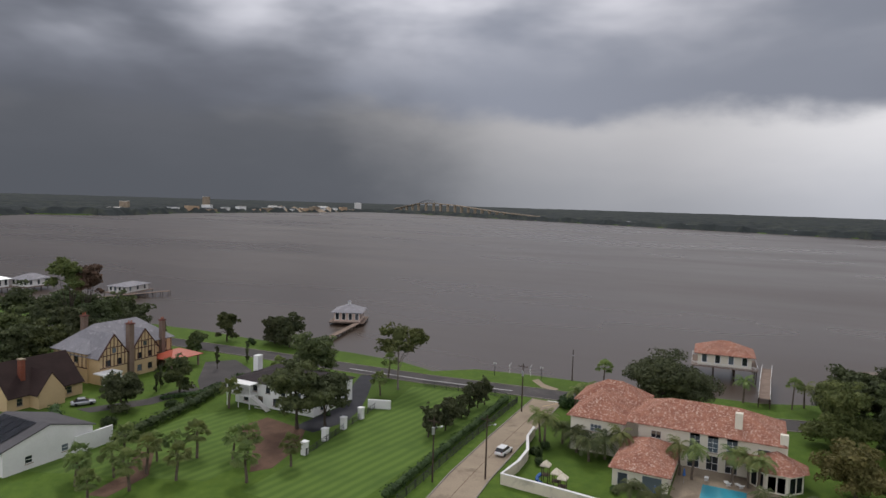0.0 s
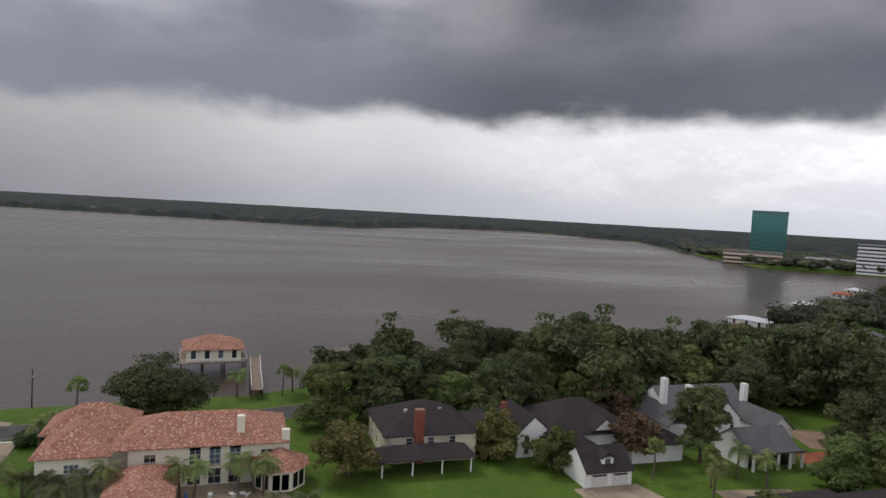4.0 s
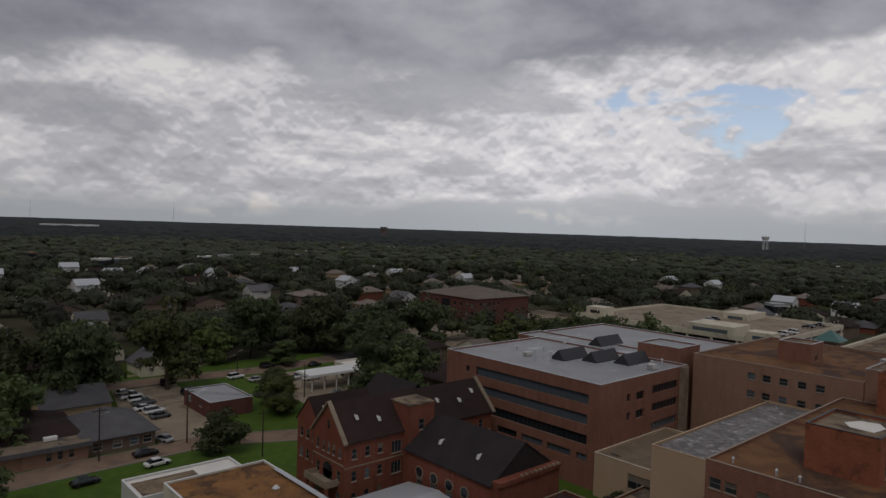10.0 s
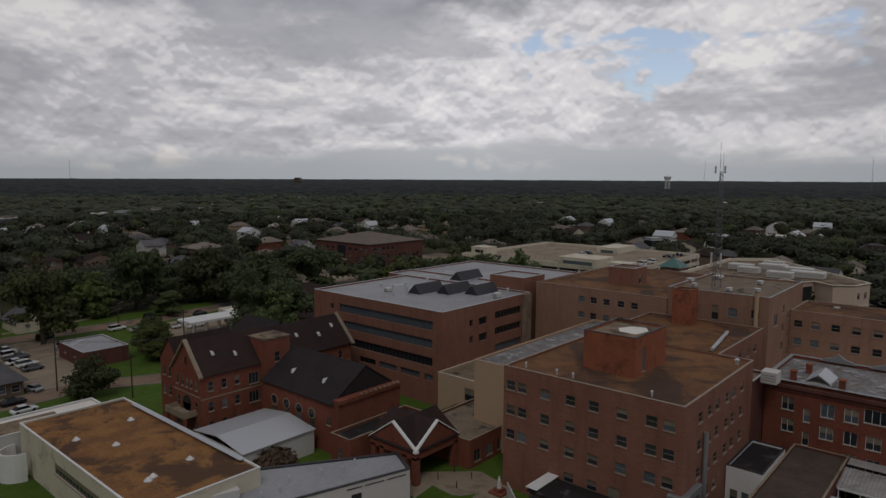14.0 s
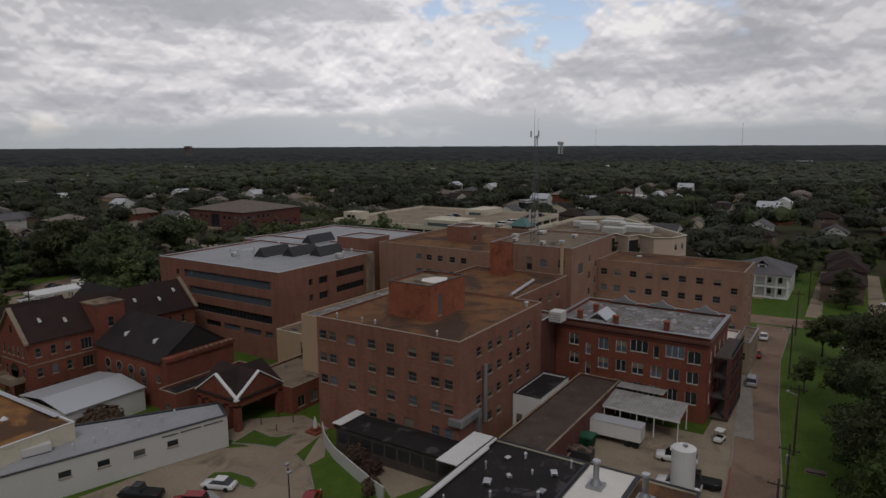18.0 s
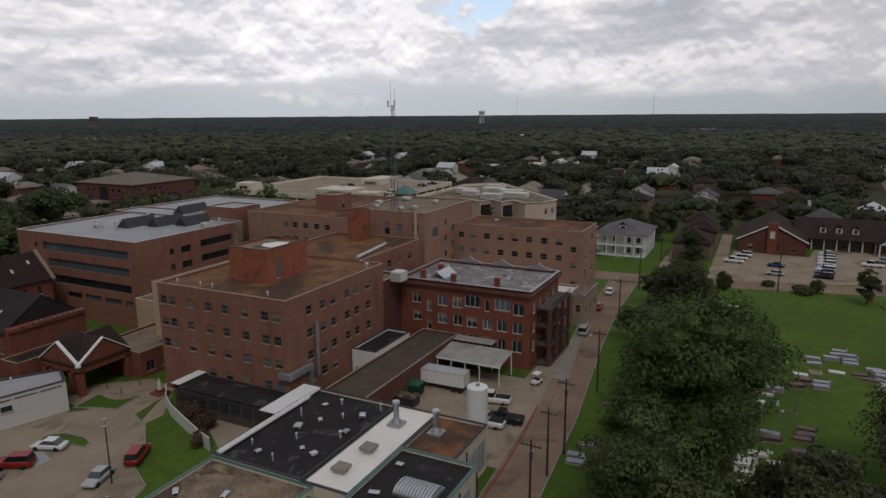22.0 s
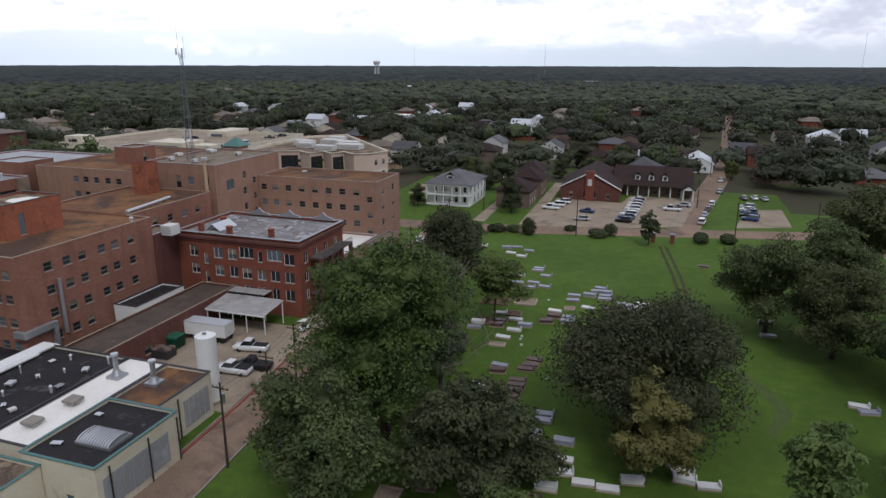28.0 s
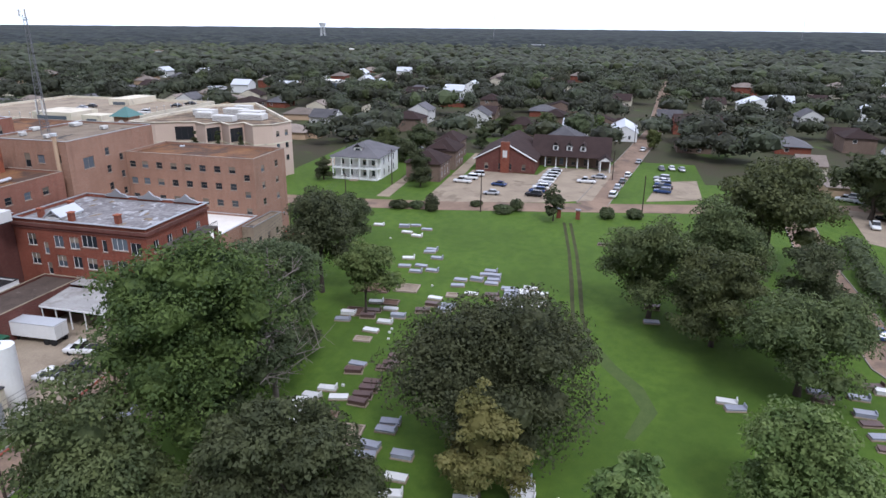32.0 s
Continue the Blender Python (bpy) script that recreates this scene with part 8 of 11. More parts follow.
M["mown"] = mown()
slab("lawn", [(-58, -64.5), (-58, -47.5), (-120, -47.0), (-123, -60), (-121, -70), (-104, -67.2)], "mown", "mown green lawn with pale mower stripes", "lawn", 0.012)
slab("lawn", [(-88, -92), (-70, -72), (-58, -72), (-46, -100), (-62, -96), (-78, -98)], "mown", "mown garden lawn behind a hedge", "lawn", 0.012)
slab("bare_earth", [(-86, -84), (-79, -85), (-73, -76), (-64, -68.5), (-67, -66.5), (-76, -68.5), (-84, -73)], "dirt", "patch of bare brown earth", "ground", 0.02)
slab("bare_earth", [(-62, -88), (-55, -81), (-47, -80), (-46, -83), (-53, -84.5), (-61, -91)], "dirt", "strip of bare brown earth under palms", "ground", 0.02)
street("driveway", [(-124, -84), (-116, -81), (-108, -77), (-100, -73.5), (-92, -72.5), (-84, -73.5)], [4.6, 4.4, 4.4, 4.6, 7, 5], "dark_drive", "dark asphalt drive beside the white house", 0.03, kerb=False)
slab("driveway", [(-118, -123), (-112, -112), (-104, -106), (-96, -106), (-93, -110), (-98, -116), (-105, -122), (-112, -128)], "asphalt", "grey asphalt turning court with planted circle", "driveway", 0.03)
slab("driveway", [(-93, -110), (-80, -110), (-70, -116), (-70, -120), (-82, -114), (-95, -114)], "asphalt", "grey asphalt drive before the old house", "driveway", 0.028)
hedge([(-122, -46.2), (-104, -45.6), (-88, -45.2), (-66, -44.6)], 1.9, 1.7, "clipped dark green hedge beside the side street", seed=4)
hedge([(-94, -105), (-84, -101.5), (-72, -99), (-61, -96.5)], 3.0, 2.4, "broad rough hedge round a garden", seed=6, size=0.26)
hedge([(-66, -121), (-61, -112), (-56, -100)], 2.6, 2.2, "rough hedge round a garden", seed=7, size=0.26)
hedge([(-98, -108), (-90, -107), (-83, -111)], 1.6, 1.1, "low clipped hedge along the drive", seed=8)
fence([(-66, -42.3), (-90, -43.2), (-122, -43.8), (-124.2, -50), (-122.5, -68)], 1.5, 3.0, "steel_dark", "dark iron fence round the lawn", pickets=0.16)
fence([(-74, -65.0), (-102, -68.6)], 1.3, 3.4, "steel_dark", "dark iron fence between white posts", pickets=0.2)
for x, y in ((-74.3, -65.6), (-81.4, -66.5), (-88.3, -67.2), (-95.0, -67.6)):
    g_ = thing("gate_post", "white masonry post with flat cap", "post", (x, y, 0), 0, "white garden posts")
    part("shaft", boxes((x - 0.5, x + 0.5, y - 0.5, y + 0.5, 0, 2.2), bevel=0.04), "white", g_)
    part("cap", boxes((x - 0.6, x + 0.6, y - 0.6, y + 0.6, 2.2, 2.4), bevel=0.04), "white", g_)
for a, b in (((-101.6, -70.2), (-103.4, -65.6)), ((-101.5, -77.5), (-103.2, -83.0))):
    tagged(part("garden_wall", strip([a, b], 0.4, 0, 1.9), "white"), "low white masonry gate wall", "wall", kind="structure")
wall_pts = [(-104, -33.9), (-98.5, -33.4), (-92, -31.2), (-86.5, -30.9), (-80.2, -31.5), (-79.6, -24.0), (-78.5, -14.5)]
tagged(part("garden_wall", strip(wall_pts, 0.35, 0, 1.7), "cream"), "cream masonry garden wall with coping", "wall", kind="structure")
tagged(part("wall_coping", strip(wall_pts, 0.5, 1.7, 1.82), "stone_white"), "pale stone coping on the garden wall", "wall", kind="structure")
for x, y, b in ((-116.6, -40.9, True), (-80.6, -34.4, False), (-75.4, -41.3, True)):
    utility_pole(x, y, 10.5, 1.5, x > -100, b)
utility_pole(-147.5, -38.2, 8.0, 0.3, True)
for x, y in ((-141.5, -57.0), (-143.6, -45.1)):
    lp = thing("lamp_post", "black twin-globe lamp post on the shore lawn", "lamp post", (x, y, 0), 0, "shore lamps")
    part("post", tube((x, y, 0), (x, y, 3.2), 0.09, 0.06, 8), "steel_dark", lp)
    for s in (-0.3, 0.3):
        p = part("globe", tube((x, y + s, 3.0), (x, y + s, 3.4), 0.16, 0.10, 8), "lamp", lp)
slab("path", [(-142, -47), (-137, -43), (-136, -39), (-138, -39), (-140, -43), (-144, -46)], "concrete_pale", "curved concrete path on the shore lawn", "path", 0.05)
for x, y in ((-145.5, -54.2), (-146.2, -48.8)):
    an = thing("boat_davit", "white curved boat hoist on the shore", "boat hoist", (x, y, 0), 0, "boat hoists")
    part("arm", tube((x, y, -0.4), (x - 0.5, y - 0.4, 2.0), 0.08, 0.06, 6), "white", an)
    part("hook_arm", tube((x - 0.5, y - 0.4, 2.0), (x - 1.2, y - 0.1, 2.6), 0.06, 0.05, 6), "white", an)
street("road_line", [(-127.0, -92), (-127.9, -70), (-130.5, -48)], 0.25, "stone_white", "worn white road edge line", 0.036, kerb=False)
street("road_line", [(-127.6, -35.0), (-122.5, -38.1)], 0.2, "butter", "yellow centre line at the junction", 0.052, kerb=False)
street("road_line", [(-127.4, -35.6), (-127.2, -38.4)], 0.5, "stone_white", "white stop line at the junction", 0.052, kerb=False)
street("road_joint", [(-122, -38.1), (-100, -37.75), (-80, -36.95), (-40, -34.5)], 0.09, "dirt", "dark joint along the concrete street", 0.049, kerb=False)
car("hatch", WHITE, "white", -92.3, -35.7, 174, where="on the pale side street")
car("sedan", SILVER, "silver", -72.5, -121.5, 150, where="on the asphalt drive")

# ---------------------------------------------------------------- the Tudor house
td = thing("tudor_house", "half-timbered Tudor house with grey slate roofs and brick chimneys", "house", (-95, -139, 0))
walls(td, (-107.0, -83.0, -147.0, -135.0), 0, 7.0, "butter", {"n": grid([2.5, 6.5, 12.0, 17.5, 21.5], [4.4, 1.0], 1.3, 1.6), "e": grid([3, 8], [4.4, 1.0], 1.3, 1.6)}, trim="timber")
part("roof", hip(-107.0, -83.0, -147.0, -135.0, 7.0, 5.4, 0.6), "slate", td)
for (x0, x1, y1, rise, ea) in ((-90.5, -83.4, -131.0, 4.6, 6.6), (-99.6, -92.6, -131.8, 4.4, 6.6)):
    walls(td, (x0, x1, -135.2, y1), 0, ea, "butter", {"n": grid([2.0, 5.0], [4.0, 1.0], 1.3, 1.5)}, trim="timber")
    part("roof", gable(x0, x1, -141.0, y1, ea, rise, "y", 0.5), "slate", td)
    part("gable", gable_wall(x0, x1, -136.0, y1, ea, rise - 0.05, "y", ends=(1,)), "butter", td)
    part("verge_board", gable(x0, x1, y1 - 0.05, y1 + 0.25, ea - 0.02, rise, "y", 0.55, 0.28, 0.0), "timber", td)
    xm = (x0 + x1) / 2
    for k in range(-3, 4):
        x = xm + k * 0.95
        part("timber_stud", boxes((x - 0.09, x + 0.09, y1, y1 + 0.08, ea - 2.8, ea + max(0.1, rise * (1 - abs(k) * 0.95 / (xm - x0)) - 0.1))), "timber", td)
    for z in (ea - 2.9, ea - 0.1, ea + 1.6):
        w = (xm - x0) * (1 if z < ea else 0.6)
        part("timber_beam", boxes((xm - w, xm + w, y1, y1 + 0.1, z, z + 0.2)), "timber", td)
    part("gable_window", boxes((xm - 0.45, xm + 0.45, y1 + 0.02, y1 + 0.1, ea + 0.4, ea + 1.5)), "glass", td)
for z in (3.4, 6.7):
    part("timber_beam", boxes((-82.98, -82.88, -146.9, -135.0, z, z + 0.22)), "timber", td)
    part("timber_beam", boxes((-107.0, -99.7, -134.98, -134.88, z, z + 0.22)), "timber", td)
for k in range(9):
    part("timber_stud", boxes((-82.98, -82.9, -146.6 + 1.4 * k, -146.42 + 1.4 * k, 3.6, 7.0)), "timber", td)
for k in range(5):
    part("timber_stud", boxes((-106.8 + 1.5 * k, -106.62 + 1.5 * k, -134.98, -134.9, 3.6, 7.0)), "timber", td)
for x, y, w, z in ((-91.6, -131.4, 1.1, 13.0), (-88.0, -143.0, 1.0, 14.2), (-103.5, -134.4, 0.9, 11.8)):
    c = part("chimney", boxes((x - w * 0.6, x + w * 0.6, y - w * 0.6, y + w * 0.6, 0 if y > -135 else 6, z)), "brick_brown", td)
    part("chimney_cap", boxes((x - w * 0.75, x + w * 0.75, y - w * 0.75, y + w * 0.75, z, z + 0.3)), "brick_dark", c)
    for s_ in (-0.3, 0.3):
        part("chimney_pot", tube((x + s_ * w, y, z + 0.3), (x + s_ * w, y, z + 0.9), 0.16, 0.13, 8), "cotta", c)
part("porch_roof", boxes((-86.5, -81.6, -131.0, -127.4, 3.0, 3.3)), "white", td)
for x in (-86.2, -84.0, -81.9):
    part("porch_post", boxes((x - 0.15, x + 0.15, -127.8, -127.5, 0, 3.0)), "white", td)
cp = thing("carport", "open porch with red metal roof on posts", "carport", (-104, -130, 0))
part("roof", hip(-109.5, -100.0, -134.4, -127.0, 3.0, 1.7, 0.4), "red_tin", cp)
for x in (-109.0, -104.8, -100.5):
    for y in (-133.8, -127.5):
        part("post", boxes((x - 0.2, x + 0.2, y - 0.2, y + 0.2, 0, 3.05)), "brick_brown", cp)
# brown cottage and white workshop
ct = house("old cottage with steep brown roof and brick chimney", (-77.6, -61.6, -140.5, -129.0), 3.2, 5.6, "butter", "shingle", "gable", "x", {"n": grid([2.5, 5.5, 8.5, 13], [0.8], 1.2, 1.5), "e": grid([3.5, 8], [0.8], 1.2, 1.5)}, chimney=(-66.0, -131.5, 9.6), trim="timber")
part("wing_roof", gable(-71.6, -66.1, -133.0, -126.0, 3.2, 3.8, "y", 0.4), "shingle", ct)
gable_ends("wing_gable", (-71.6, -66.1, -133.0, -126.0, 3.2, 3.7, "y"), "butter", ct)
part("wing_wall", boxes((-71.6, -66.1, -133.0, -126.0, 0, 3.2)), "butter", ct)
ws = house("white workshop with dark solar panels on its roof", (-58.5, -43.5, -111.0, -99.0), 4.0, 2.2, "white", "shingle_grey", "gable", "y", {"n": grid([4, 10], [1.0], 1.2, 1.2)}, name="workshop", category="workshop")
for k in range(4):
    bm = bmesh.new()
    y0 = -110.2 + 2.2 * k
    vs = [bm.verts.new(p) for p in ((-50.3, y0, 6.32), (-50.3, y0 + 2.1, 6.32), (-44.7, y0 + 2.1, 4.68), (-44.7, y0, 4.68))]
    bmesh.ops.solidify(bm, geom=[bm.faces.new(vs)], thickness=0.06)
    part("solar_panel", bm, "solar", ws)
part("garden_wall", boxes((-62.0, -55.0, -98.8, -98.4, 0, 3.0)), "white", ws)

# ---------------------------------------------------------------- white house with outside stair
wt2 = thing("white_house", "white two-storey house with low dark roof and outside stair", "house", (-98, -87, 0))
walls(wt2, (-104.5, -90.6, -97.0, -76.2), 0, 5.2, "white", {"e": grid([3.0, 7, 11, 14, 17.5], [0.7], 1.3, 1.5) + grid([5.5, 9, 13, 17], [3.1], 1.2, 1.3), "n": grid([3, 7, 11], [3.1, 0.7], 1.2, 1.4)}, trim="steel_dark")
part("roof", hip(-104.5, -90.6, -97.0, -76.2, 5.2, 1.6, 0.5), "shingle_dark", wt2)
part("chimney", boxes((-99.0, -97.4, -98.2, -96.9, 0, 8.6)), "white", wt2)
part("balcony", boxes((-90.4, -87.8, -97.0, -90.5, 2.6, 2.8)), "white", wt2)
part("balcony_roof", boxes((-90.4, -87.6, -97.2, -90.3, 5.0, 5.2)), "white", wt2)
for y in (-96.8, -93.7, -90.7):
    part("balcony_post", boxes((-88.0, -87.85, y, y + 0.15, 0, 5.0)), "white", wt2)
for k in range(9):
    part("balcony_rail", boxes((-87.98, -87.9, -96.9 + 0.7 * k, -96.82 + 0.7 * k, 2.8, 3.7)), "white", wt2)
st = part("stair", boxes((-89.25, -89.2, -90.4, -86.1, 0.1, 0.25), bevel=0.01), "grey_wall", wt2)
for k in range(13):
    part("step", boxes((-89.2, -88.0, -90.4 + 0.33 * k, -90.06 + 0.33 * k, 2.35 - 0.18 * k, 2.6 - 0.18 * k)), "grey_wall", st)
part("stair_rail", tube((-88.0, -90.4, 3.6), (-88.0, -86.1, 1.2), 0.04, 0.04, 6), "white", st)

# ---------------------------------------------------------------- boathouses and pier
def pile_house(name, label, at, turn, size, floor, eave, rise, wall, roof, posts=(3, 4), rail=False, cupola=False):
    """A house on piles over the water, with deck and hipped roof."""
    w, d = size
    root = thing(name, label, "boathouse", (*at, 0), turn)

    def own(n, bm, mt):
        p = part(n, bm, mt)
        p.parent = root
        return p

    own("deck", boxes((-w / 2 - 1.6, w / 2 + 1.6, -d / 2 - 1.6, d / 2 + 1.6, floor - 0.25, floor)), "deck_wood")
    own("wall", boxes((-w / 2, w / 2, -d / 2, d / 2, floor, eave)), wall)
    own("roof", hip(-w / 2, w / 2, -d / 2, d / 2, eave, rise, 1.0), roof)
    for i in range(posts[0]):
        for j in range(posts[1]):
            x, y = (-w / 2 - 1.2) + (w + 2.4) * i / (posts[0] - 1), (-d / 2 - 1.2) + (d + 2.4) * j / (posts[1] - 1)
            own("pile", tube((x, y, -3.5), (x, y, floor - 0.2), 0.16, 0.14, 8), "pole")
    for sx in (1, -1):
        for k in range(4):
            y = -d / 2 + d * (k + 0.5) / 4
            own("window", boxes((sx * w / 2 - 0.04, sx * w / 2 + 0.04, y - 0.6, y + 0.6, floor + 0.8, eave - 0.4)), "glass")
            own("window_frame", boxes((sx * w / 2 - 0.03, sx * w / 2 + 0.03, y - 0.75, y + 0.75, floor + 0.65, eave - 0.25)), "white")
        for k in range(3):
            x = -w / 2 + w * (k + 0.5) / 3
            own("window", boxes((x - 0.6, x + 0.6, sx * d / 2 - 0.04, sx * d / 2 + 0.04, floor + 0.8, eave - 0.4)), "glass")
    if rail:
        R = []
        for sx in (1, -1):
            R += [(sx * (w / 2 + 1.5) - 0.04, sx * (w / 2 + 1.5) + 0.04, -d / 2 - 1.5, d / 2 + 1.5, floor + 0.9, floor + 1.0)] + [(sx * (w / 2 + 1.5) - 0.03, sx * (w / 2 + 1.5) + 0.03, -d / 2 - 1.5 + k * 0.3, -d / 2 - 1.44 + k * 0.3, floor, floor + 0.9) for k in range(int((d + 3) / 0.3))]
            R += [(-w / 2 - 1.5, w / 2 + 1.5, sx * (d / 2 + 1.5) - 0.04, sx * (d / 2 + 1.5) + 0.04, floor + 0.9, floor + 1.0)]
        own("railing", boxes(*R), "white")
    if cupola:
        own("cupola", boxes((-0.5, 0.5, -0.5, 0.5, eave + rise - 0.3, eave + rise + 0.9)), "white")
        own("cupola_roof", hip(-0.5, 0.5, -0.5, 0.5, eave + rise + 0.9, 0.6, 0.2), "slate")
    return root


def jetty(points, width, z, label, rail=""):
    root = thing("jetty", label, "jetty", (*points[0], 0))
    part("deck", strip(points, width, z - 0.2, z), "deck_wood", root)
    for (x0, y0), (x1, y1) in zip(points, points[1:]):
        n = max(2, int(math.dist((x0, y0), (x1, y1)) / 3.2))
        d = Vector((x1 - x0, y1 - y0, 0)).normalized()
        s = Vector((-d.y, d.x, 0)) * width * 0.46
        for k in range(n + 1):
            for sg in (1, -1):
                x, y = x0 + (x1 - x0) * k / n + s.x * sg, y0 + (y1 - y0) * k / n + s.y * sg
                part("pile", tube((x, y, -3.4), (x, y, z - 0.1), 0.13, 0.12, 7), "pole", root)
                if rail and k < n:
                    part("rail_post", boxes((x - 0.05, x + 0.05, y - 0.05, y + 0.05, z, z + 1.0)), rail, root)
        if rail:
            for sg in (1, -1):
                for h in (0.55, 1.0):
                    part("rail", tube((x0 + s.x * sg, y0 + s.y * sg, z + h), (x1 + s.x * sg, y1 + s.y * sg, z + h), 0.05, 0.05, 4), rail, root)
    return root


pile_house("boathouse", "tan boathouse with grey hipped roof on piles", (-189.0, -134.6), 25, (10.8, 9.6), -0.5, 3.0, 2.4, "pink", "slate", cupola=True)
jetty([(-139, -117), (-160, -121.5), (-184, -127.5)], 2.0, -0.3, "narrow timber jetty to the boathouse")
pile_house("boathouse", "grey open boathouse with flat grey roof", (-187, -253), 15, (15, 9), 0.4, 3.2, 1.4, "grey_wall", "slate", (4, 3))
jetty([(-142, -246), (-170, -246), (-198, -240)], 2.0, 0.3, "long grey timber jetty")
pile_house("boathouse", "white boathouse on the far bank", (-172, -300), 10, (12, 9), 0.6, 3.8, 2.4, "white", "slate")
pile_house("boathouse", "white boathouse with white roof", (-158, -305), 10, (9, 8), 0.6, 4.2, 2.0, "white", "alu")
pile_house("pier_house", "cream pier house with clay tile roof and white railings", (-182.5, -4.5), 4, (11, 13.5), 2.0, 5.3, 2.9, "cream_tile", "terracotta", rail=True)
jetty([(-148, 5.8), (-165, 6.0), (-180, 6.4)], 2.6, 2.2, "brown boarded pier with white railings", "white")
pile_house("boathouse", "grey boathouse among trees on the bank", (-181, 33), 0, (9, 9), 0.6, 3.0, 1.8, "grey_wall", "shingle_tan")
pile_house("boathouse", "boathouse with orange roof on piles", (-214, 199), 20, (12, 10), 0.5, 3.4, 2.2, "white", "cotta")
pile_house("boathouse", "open boathouse with white metal roof", (-232, 222), 20, (17, 9), 0.5, 4.2, 1.4, "white", "alu")
jetty([(-206, 190), (-225, 200)], 2.0, 0.5, "timber jetty beside the orange boathouse")
for k in range(5):
    pile_house("boathouse", "small boathouse beside the lake gardens", (-262 - 26 * k, 268 + 44 * k), 30, (11, 8), 0.5, 3.4, 1.8, ("white", "butter", "grey_wall", "white", "cream")[k], ("shingle_tan", "alu", "shingle_grey", "cotta", "alu")[k])

# ---------------------------------------------------------------- the mansion with clay tiles
mn = thing("mansion", "large cream villa with mottled clay tile roofs", "house", (-109, -6, 0))
walls(mn, (-117.0, -103.2, -14.5, 8.4), 0, 6.4, "cream_tile", {"e": [(2.2, 3.9, 4.0, 5.3, (2, 1))] + [(y, y + 1.7, 3.2, 5.7, (2, 3)) for y in (8.6, 11.5, 14.5)] + [(19.2, 21.0, 3.9, 5.2, (2, 1))] + [(y, y + 1.9, 0.1, 2.6, (2, 2)) for y in (8.4, 11.4, 14.4)] + [(2.4, 4.2, 0.2, 2.5, (2, 2)), (18.0, 20.5, 0.2, 2.5, (2, 2))], "n": grid([4, 9], [3.8, 1.0], 1.2, 1.5)}, trim="white")
for y in (-5.05, -2.15, 0.85):
    arch = bmesh.new()
    ring = [arch.verts.new((-103.12, y + 0.85 * math.cos(a * math.pi / 10), 5.68 + 0.8 * math.sin(a * math.pi / 10))) for a in range(11)]
    bmesh.ops.solidify(arch, geom=[arch.faces.new(ring)], thickness=0.05)
    part("arch_pane", arch, "glass", mn)
part("roof", hip(-117.0, -103.2, -16.5, 8.4, 6.4, 3.3, 0.7), "terracotta", mn)
walls(mn, (-115.5, -101.2, -26.2, -17.0), 0, 6.4, "cream_tile", {"e": [(3.6, 5.6, 3.9, 5.2, (3, 2)), (3.8, 5.4, 1.0, 2.3, (2, 1))], "s": grid([3, 7, 11], [3.8, 1.0], 1.2, 1.5)}, trim="white")
part("roof", hip(-115.5, -101.2, -26.2, -17.0, 6.4, 3.2, 0.7), "terracotta", mn)
walls(mn, (-114.0, -105.0, -17.2, -14.3), 0, 6.4, "cream_tile", {})
part("roof", hip(-120.5, -111.0, -27.5, -15.0, 6.6, 3.4, 0.6), "terracotta", mn)
part("wall", boxes((-120.4, -111.2, -27.2, -15.2, 0, 6.5)), "cream_tile", mn)
walls(mn, (-103.3, -89.0, -16.0, -7.6), 0, 3.1, "cream_tile", {"e": [(0.8, 2.4, 0.05, 2.3, (1, 1)), (4.6, 7.6, 0.05, 2.5, (1, 1))], "n": grid([6, 10], [0.3], 1.6, 2.1)}, trim="white")
part("roof", hip(-103.6, -89.0, -16.0, -7.6, 3.1, 2.2, 0.6), "terracotta", mn)
part("chimney", boxes((-106.0, -104.9, 1.0, 2.2, 6.5, 10.1)), "cream_tile", mn)
part("chimney", boxes((-104.0, -103.0, 7.9, 9.1, 4.0, 8.2)), "cream_tile", mn)
octo = [(-102.6 + 4.4 * math.cos(radians(22.5 + 45 * k)), 7.6 + 4.2 * math.sin(radians(22.5 + 45 * k))) for k in range(8)]
part("bay_wall", prism(octo, 0, 3.4), "cream_tile", mn)
bm = bmesh.new()
lo = [bm.verts.new((-102.6 + 5.2 * math.cos(radians(22.5 + 45 * k)), 7.6 + 5.0 * math.sin(radians(22.5 + 45 * k)), 3.3)) for k in range(8)]
tip = bm.verts.new((-102.6, 7.6, 5.6))
bm.faces.new(lo[::-1])
for k in range(8):
    bm.faces.new((lo[k], lo[(k + 1) % 8], tip))
part("bay_roof", bm, "terracotta", mn)
part("bay_roof", hip(-110.0, -101.5, -0.2, 7.6, 3.2, 1.9, 0.3), "terracotta", mn)
for k in range(8):
    a, b = Vector((*octo[k], 0)), Vector((*octo[(k + 1) % 8], 0))
    d = (b - a).normalized()
    o = Vector((d.y, -d.x, 0)) * 0.03
    for t0, t1 in ((0.12, 0.46), (0.54, 0.88)):
        bm = bmesh.new()
        tq = [a.lerp(b, t0) + o, a.lerp(b, t1) + o]
        vs = [bm.verts.new((q.x, q.y, z)) for q, z in ((tq[0], 0.3), (tq[1], 0.3), (tq[1], 2.7), (tq[0], 2.7))]
        bmesh.ops.solidify(bm, geom=[bm.faces.new(vs)], thickness=-0.04)
        part("bay_window", bm, "glass", mn)
slab("patio", [(-103.0, -7.4), (-103.0, 4.0), (-97.0, 9.0), (-84.0, 9.0), (-84.0, -7.2)], "concrete_pale", "pale stone patio round the pool", "patio", 0.05)
